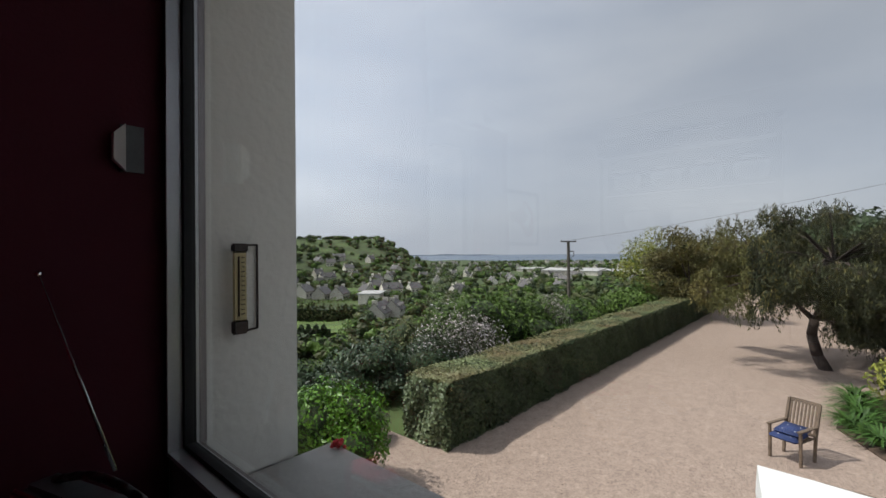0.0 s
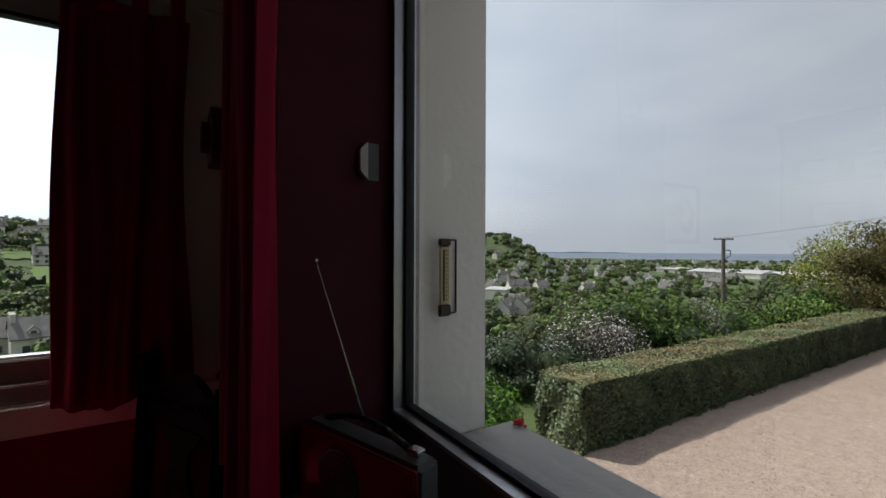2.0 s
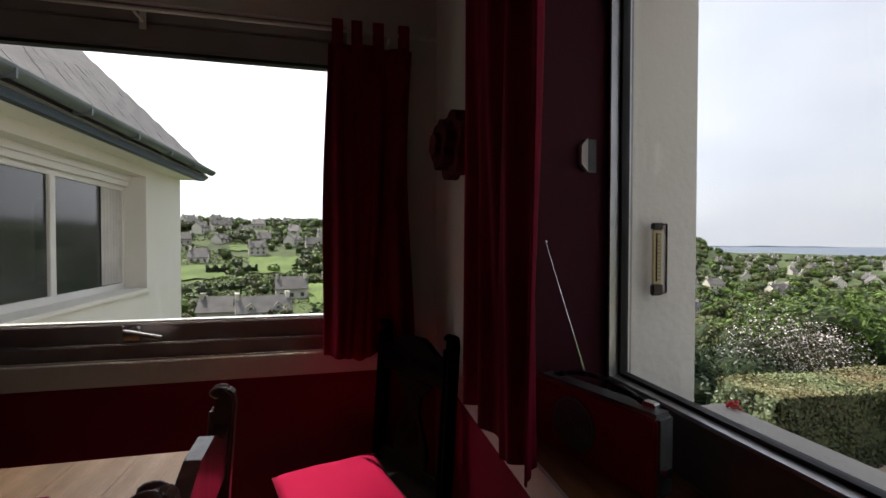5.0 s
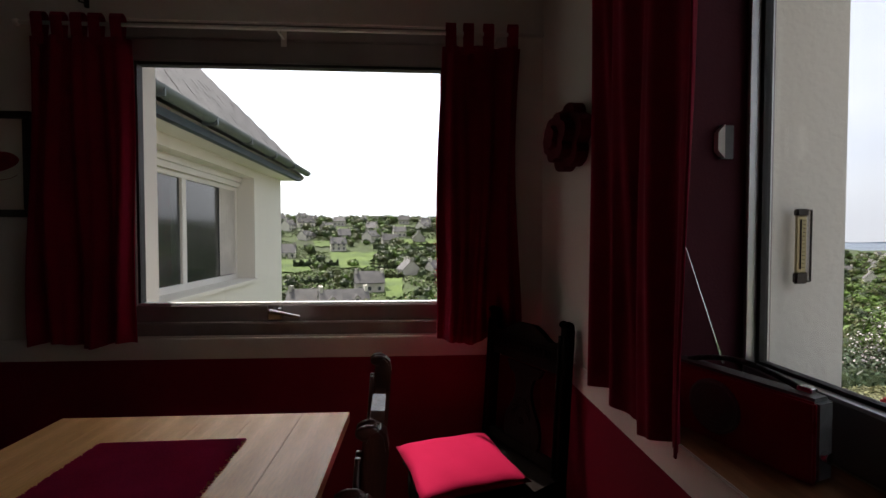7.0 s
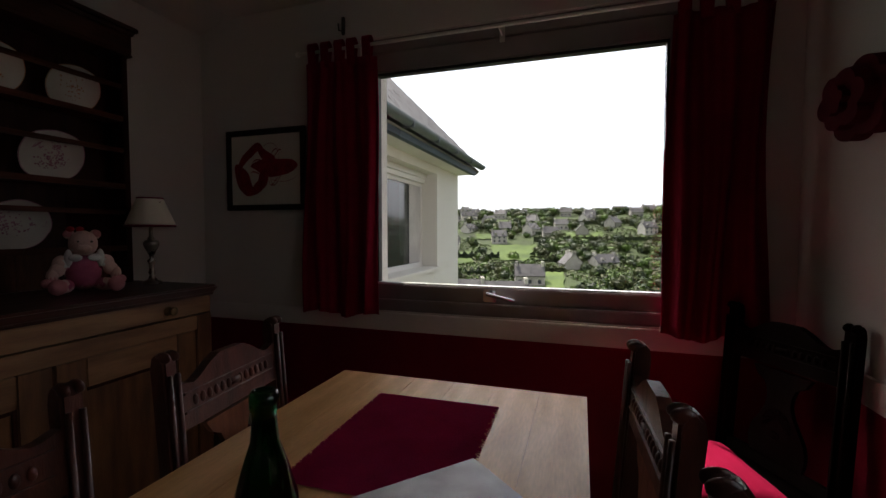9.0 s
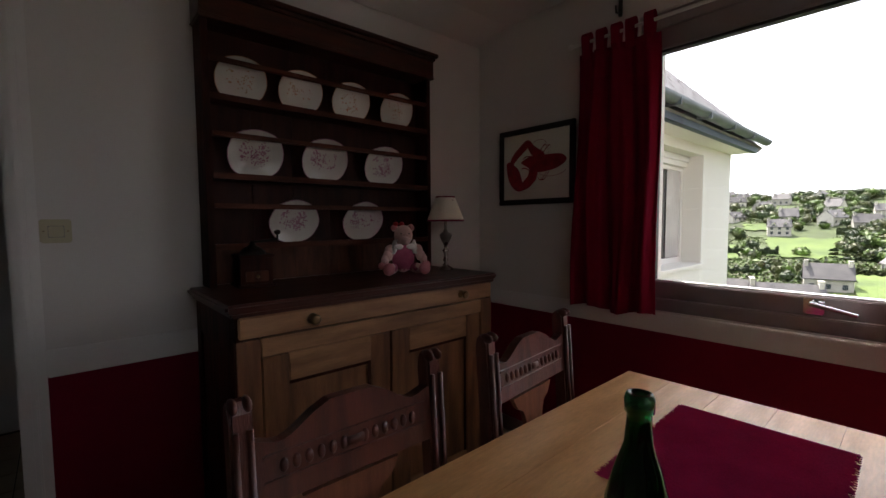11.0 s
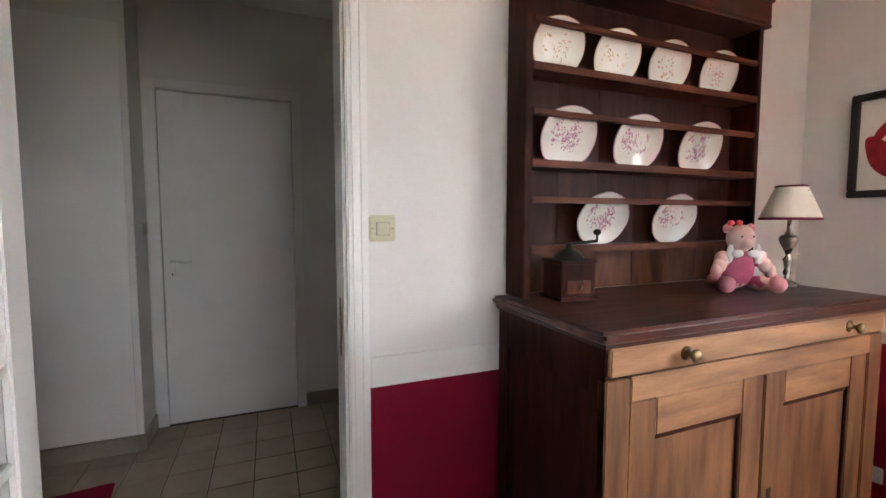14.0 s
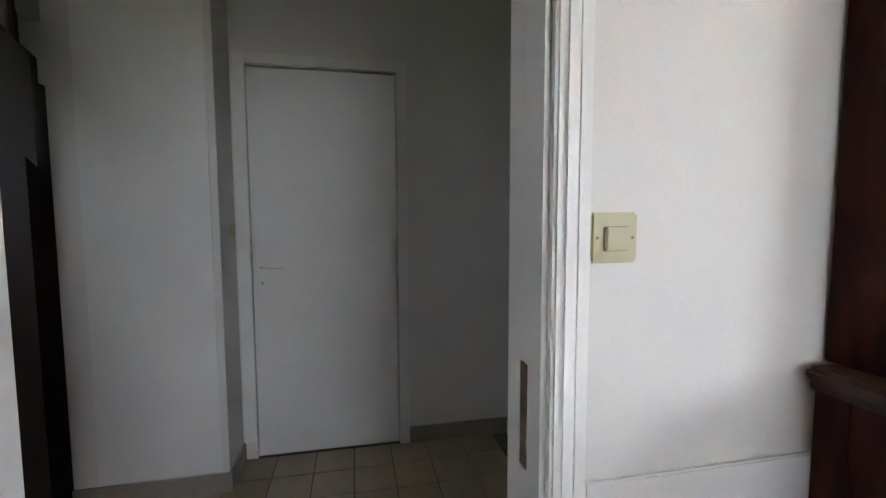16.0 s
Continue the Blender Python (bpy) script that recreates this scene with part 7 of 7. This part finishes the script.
# ---- chairs ----
def make_chair(m, label, M_CHAIR=M_CHAIR, M_SPLAT=M_SPLAT):
    """A carved dining chair: local +x is the way it faces, the back stands at x = -0.2."""
    t = thing("dining_chair", m, label, "chair", "carved dining chairs")
    hw = 0.195
    for s in (-1, 1):
        bm_ = bmesh.new()
        pts_ = [(-0.185, 0.0), (-0.145, 0.0), (-0.150, 0.45), (-0.185, 0.93), (-0.188, 0.975), (-0.198, 0.993), (-0.212, 0.997), (-0.224, 0.985), (-0.228, 0.960), (-0.225, 0.93), (-0.190, 0.45)]
        add_prism(bm_, pts_, 0.036, Matrix.Translation((0, s * hw - 0.018, 0)))
        bmesh.ops.bevel(bm_, geom=[e for e in bm_.edges if e.calc_face_angle(0) > 0.8], offset=0.005, segments=2, affect="EDGES", clamp_overlap=True)
        po = part("back_post", bm_, M_CHAIR, t)
        bm_ = bmesh.new()
        for q in (-0.011, 0.011):
            add_tube(bm_, (-0.146, s * hw + q, 0.47), (-0.181, s * hw + q, 0.95), 0.0052, seg=8)
            add_ball(bm_, (-0.196, s * hw + q, 0.988), (0.020, 0.007, 0.013), None, 2)
        part("reeding", bm_, M_CHAIR, po, smooth=True)
    tl = Matrix.Translation((-0.150, 0, 0.45)) @ pose(0, 0, 0, 0, -4.2, 0) @ Matrix.Translation((0, 0, -0.45))
    # crest rail with its raised middle
    prof_ = []
    n_ = 24
    for k in range(n_ + 1):
        u = -1 + 2 * k / n_
        y = u * (hw - 0.018)
        e_ = min(1, max(0, (0.78 - abs(u)) / 0.50))
        z = 0.914 + 0.040 * e_ * e_ * (3 - 2 * e_) + 0.006 * math.cos(u * 1.6) * (abs(u) < 0.3) + 0.012 * max(0, abs(u) - 0.8) * 5
        prof_.append((y, z))
    bm_ = bmesh.new()
    add_prism(bm_, prof_ + [(hw - 0.018, 0.815), (-hw + 0.018, 0.815)], 0.026, tl @ Matrix(((0, 1, 0, -0.030), (1, 0, 0, 0), (0, 0, 1, 0), (0, 0, 0, 1))))
    cr_ = part("crest_rail", bm_, M_CHAIR, t)
    bm_ = bmesh.new()
    for k in range(13):
        y = -0.132 + 0.022 * k
        if abs(y) > 0.012:
            add_ball(bm_, (0.0, y, 0.874), (0.006, 0.0075, 0.013), tl @ Matrix.Translation((-0.003, 0, 0)), 2)
        else:
            add_box(bm_, (-0.004, y - 0.02, 0.866), (0.002, y + 0.02, 0.882), 0.002, tl)
    part("carved_band", bm_, M_CHAIR, cr_, smooth=True)
    for z in (0.853, 0.896):
        part("bead", add_box(bmesh.new(), (-0.005, -hw + 0.03, z - 0.003), (0.001, hw - 0.03, z + 0.003), 0.001, tl), M_CHAIR, cr_)
    # vase-shaped splat with carved arches and a rosette
    sp = []
    for k in range(21):
        f = k / 20
        z = 0.50 + 0.305 * f
        w = 0.075 + 0.022 * math.sin(f * 6.2 + 0.4) + (0.018 if f > 0.85 else 0) - 0.012 * (f > 0.35) * math.sin((f - 0.35) * 4.8)
        sp.append((w, z))
    out_ = [(w, z) for w, z in sp] + [(-w, z) for w, z in sp[::-1]]
    bm_ = bmesh.new()
    add_prism(bm_, out_, 0.014, tl @ Matrix(((0, 1, 0, -0.024), (1, 0, 0, 0), (0, 0, 1, 0), (0, 0, 0, 1))))
    spl = part("splat", bm_, M_SPLAT, t, "reddish carved splat")
    bm_ = bmesh.new()
    for q in range(7):
        R_ = 0.047 - 0.0062 * q
        zc = 0.625 + 0.004 * q
        pv_ = None
        for k in range(11):
            a = math.pi * (-0.12 + 1.24 * k / 10)
            c = tl @ Vector((-0.009, R_ * math.cos(a), zc + R_ * 1.15 * math.sin(a)))
            if pv_:
                add_tube(bm_, pv_, c, 0.0026, seg=5)
            pv_ = c
    for k in range(8):
        a = 6.283 * k / 8
        add_ball(bm_, (-0.008, 0.011 * math.cos(a), 0.592 + 0.011 * math.sin(a)), (0.004, 0.006, 0.006), tl, 1)
    part("carving", bm_, M_CHAIR, spl, smooth=True)
    part("lower_rail", add_box(bmesh.new(), (-0.028, -hw + 0.018, 0.475), (-0.004, hw - 0.018, 0.515), 0.003, tl), M_CHAIR, t)
    bm_ = bmesh.new()
    add_prism(bm_, [(-0.19, -0.19), (-0.19, 0.19), (0.215, 0.225), (0.215, -0.225)], 0.03, Matrix(((1, 0, 0, 0), (0, 0, 1, 0), (0, 1, 0, 0.43), (0, 0, 0, 1))))
    part("seat", bm_, M_CHAIR, t)
    part("seat_rail", boxes(((-0.16, -0.20, 0.36), (0.20, -0.175, 0.43)), ((-0.16, 0.175, 0.36), (0.20, 0.20, 0.43)), ((0.175, -0.175, 0.36), (0.20, 0.175, 0.43))), M_CHAIR, t)
    for s in (-1, 1):
        part("leg", add_lathe(bmesh.new(), [(0.017, 0), (0.022, 0.03), (0.014, 0.05), (0.020, 0.10), (0.013, 0.14), (0.021, 0.24), (0.014, 0.30), (0.022, 0.33), (0.022, 0.43)], Matrix.Translation((0.185, s * 0.19, 0)), 12), M_CHAIR, t, smooth=True)
        part("stretcher", boxes(((-0.155, s * 0.19 - 0.011, 0.12), (0.185, s * 0.19 + 0.011, 0.15)), bev=0.003), M_CHAIR, t)
    return t


first_chair = make_chair(pose(-2.227, -1.018, 0, 0, 0, 6), "carved dark wooden chair at the table, near the dresser")
for m_, lab in ((pose(-2.203, -1.621, 0, 0, 0, -1), "carved dark wooden chair at the table, near the dresser"),
                (pose(-1.617, -1.030, 0, 0, 0, 183), "carved dark wooden chair at the table, window side"),
                (pose(-1.603, -1.60, 0, 0, 0, 181), "carved dark wooden chair at the table, window side")):
    c = copy_thing(first_chair, m_)
    c["label"] = lab


# Corner chair: the corner's shade is put into a near-black wood colour.
make_chair(pose(-1.10, -0.365, 0, 0, 0, 208), "carved chair in the corner under the window, shade painted near-black", M_SHADEOAK, M_SHADEOAK)


def cushion(m, w, d, h, label):
    """A soft cushion, square with drawn-in sides and pointed corners."""
    t = thing("cushion", m, label, "cushion", "red seat cushions")
    bm_ = bmesh.new()
    n_ = 18
    for s in (1, -1):
        g_ = []
        for i in range(n_ + 1):
            row_ = []
            for j in range(n_ + 1):
                u, v = -1 + 2 * i / n_, -1 + 2 * j / n_
                e = (1 - u ** 4) * (1 - v ** 4)
                k_ = 1 - 0.06 * (1 - abs(u * v))
                z_ = s * h * 0.5 * max(e, 0) ** 0.45 + 0.004 * math.sin(u * 7 + v * 3) * e
                row_.append(bm_.verts.new((u * w / 2 * k_, v * d / 2 * k_, h / 2 + z_)))
            g_.append(row_)
        for i in range(n_):
            for j in range(n_):
                f_ = (g_[i][j], g_[i + 1][j], g_[i + 1][j + 1], g_[i][j + 1])
                bm_.faces.new(f_ if s > 0 else f_[::-1])
    bmesh.ops.remove_doubles(bm_, verts=bm_.verts, dist=1e-5)
    part("pad", bm_, M_CUSH, t, smooth=True)
    return t


cushion(pose(-1.195, -0.388, 0.461, 0, 0, 15), 0.37, 0.37, 0.065, "bright red seat cushion on the corner chair, lit by the sun")
cushion(pose(-1.62, -1.62, 0.461, 0, 0, 0), 0.37, 0.37, 0.06, "red seat cushion on the chair by the window")
dm = thing("doormat", pose(-4.62, -3.27, 0.0, 0, 0, 8), "dark red doormat on the hall floor tiles", "doormat")
part("mat_body", boxes(((-0.13, -0.40, 0), (0.20, 0.24, 0.014)), bev=0.005), M_CURT, dm)

# ---- floor tiles ----
TS = 0.2
tile = mesh_of("floor_tile", boxes(((0.0028, 0.0028, -0.008), (TS - 0.0028, TS - 0.0028, 0)), bev=0.0012), M_TILE)
pts = []
for fl, ax0, ax1, ay0, ay1, ox, oy in (("hall", HX, XW - 0.14, -4.3, -1.54, -5.36, -1.63), ("room", XW + 0.012, XE - 0.012, -4.99, -0.012, XW + 0.012, -0.012)):
    rows_x = int((ax1 - ax0) / TS)
    for i in range(-1, rows_x + 1):
        for j in range(0, int((ay1 - ay0) / TS) + 2):
            x, y = ox + i * TS, oy - (j) * TS
            if x < ax0 - 0.001 or x + TS > ax1 + 0.02 or y < ay0 or y + TS > ay1 + 0.02:
                continue
            if fl == "hall" and x + TS < HC + 0.03 and y + TS < -2.97:
                continue
            pts.append((x, y, fl))
near = [p for p in pts if (p[2] == "hall" and p[1] > -3.9) or (p[2] == "room" and p[0] < -2.6 and p[1] > -3.2)][:300]
for x, y, fl in near:
    ob = new("floor_tile", tile)
    ob.location = (x, y, 0)
    tagged(ob, kind="structure")
bm = bmesh.new()
ns = set(near)
for p in pts:
    if p not in ns:
        add_box(bm, (p[0] + 0.0028, p[1] + 0.0028, -0.008), (p[0] + TS - 0.0028, p[1] + TS - 0.0028, 0))
part("floor_tiles_far", bm, M_TILE, kind="stuff")
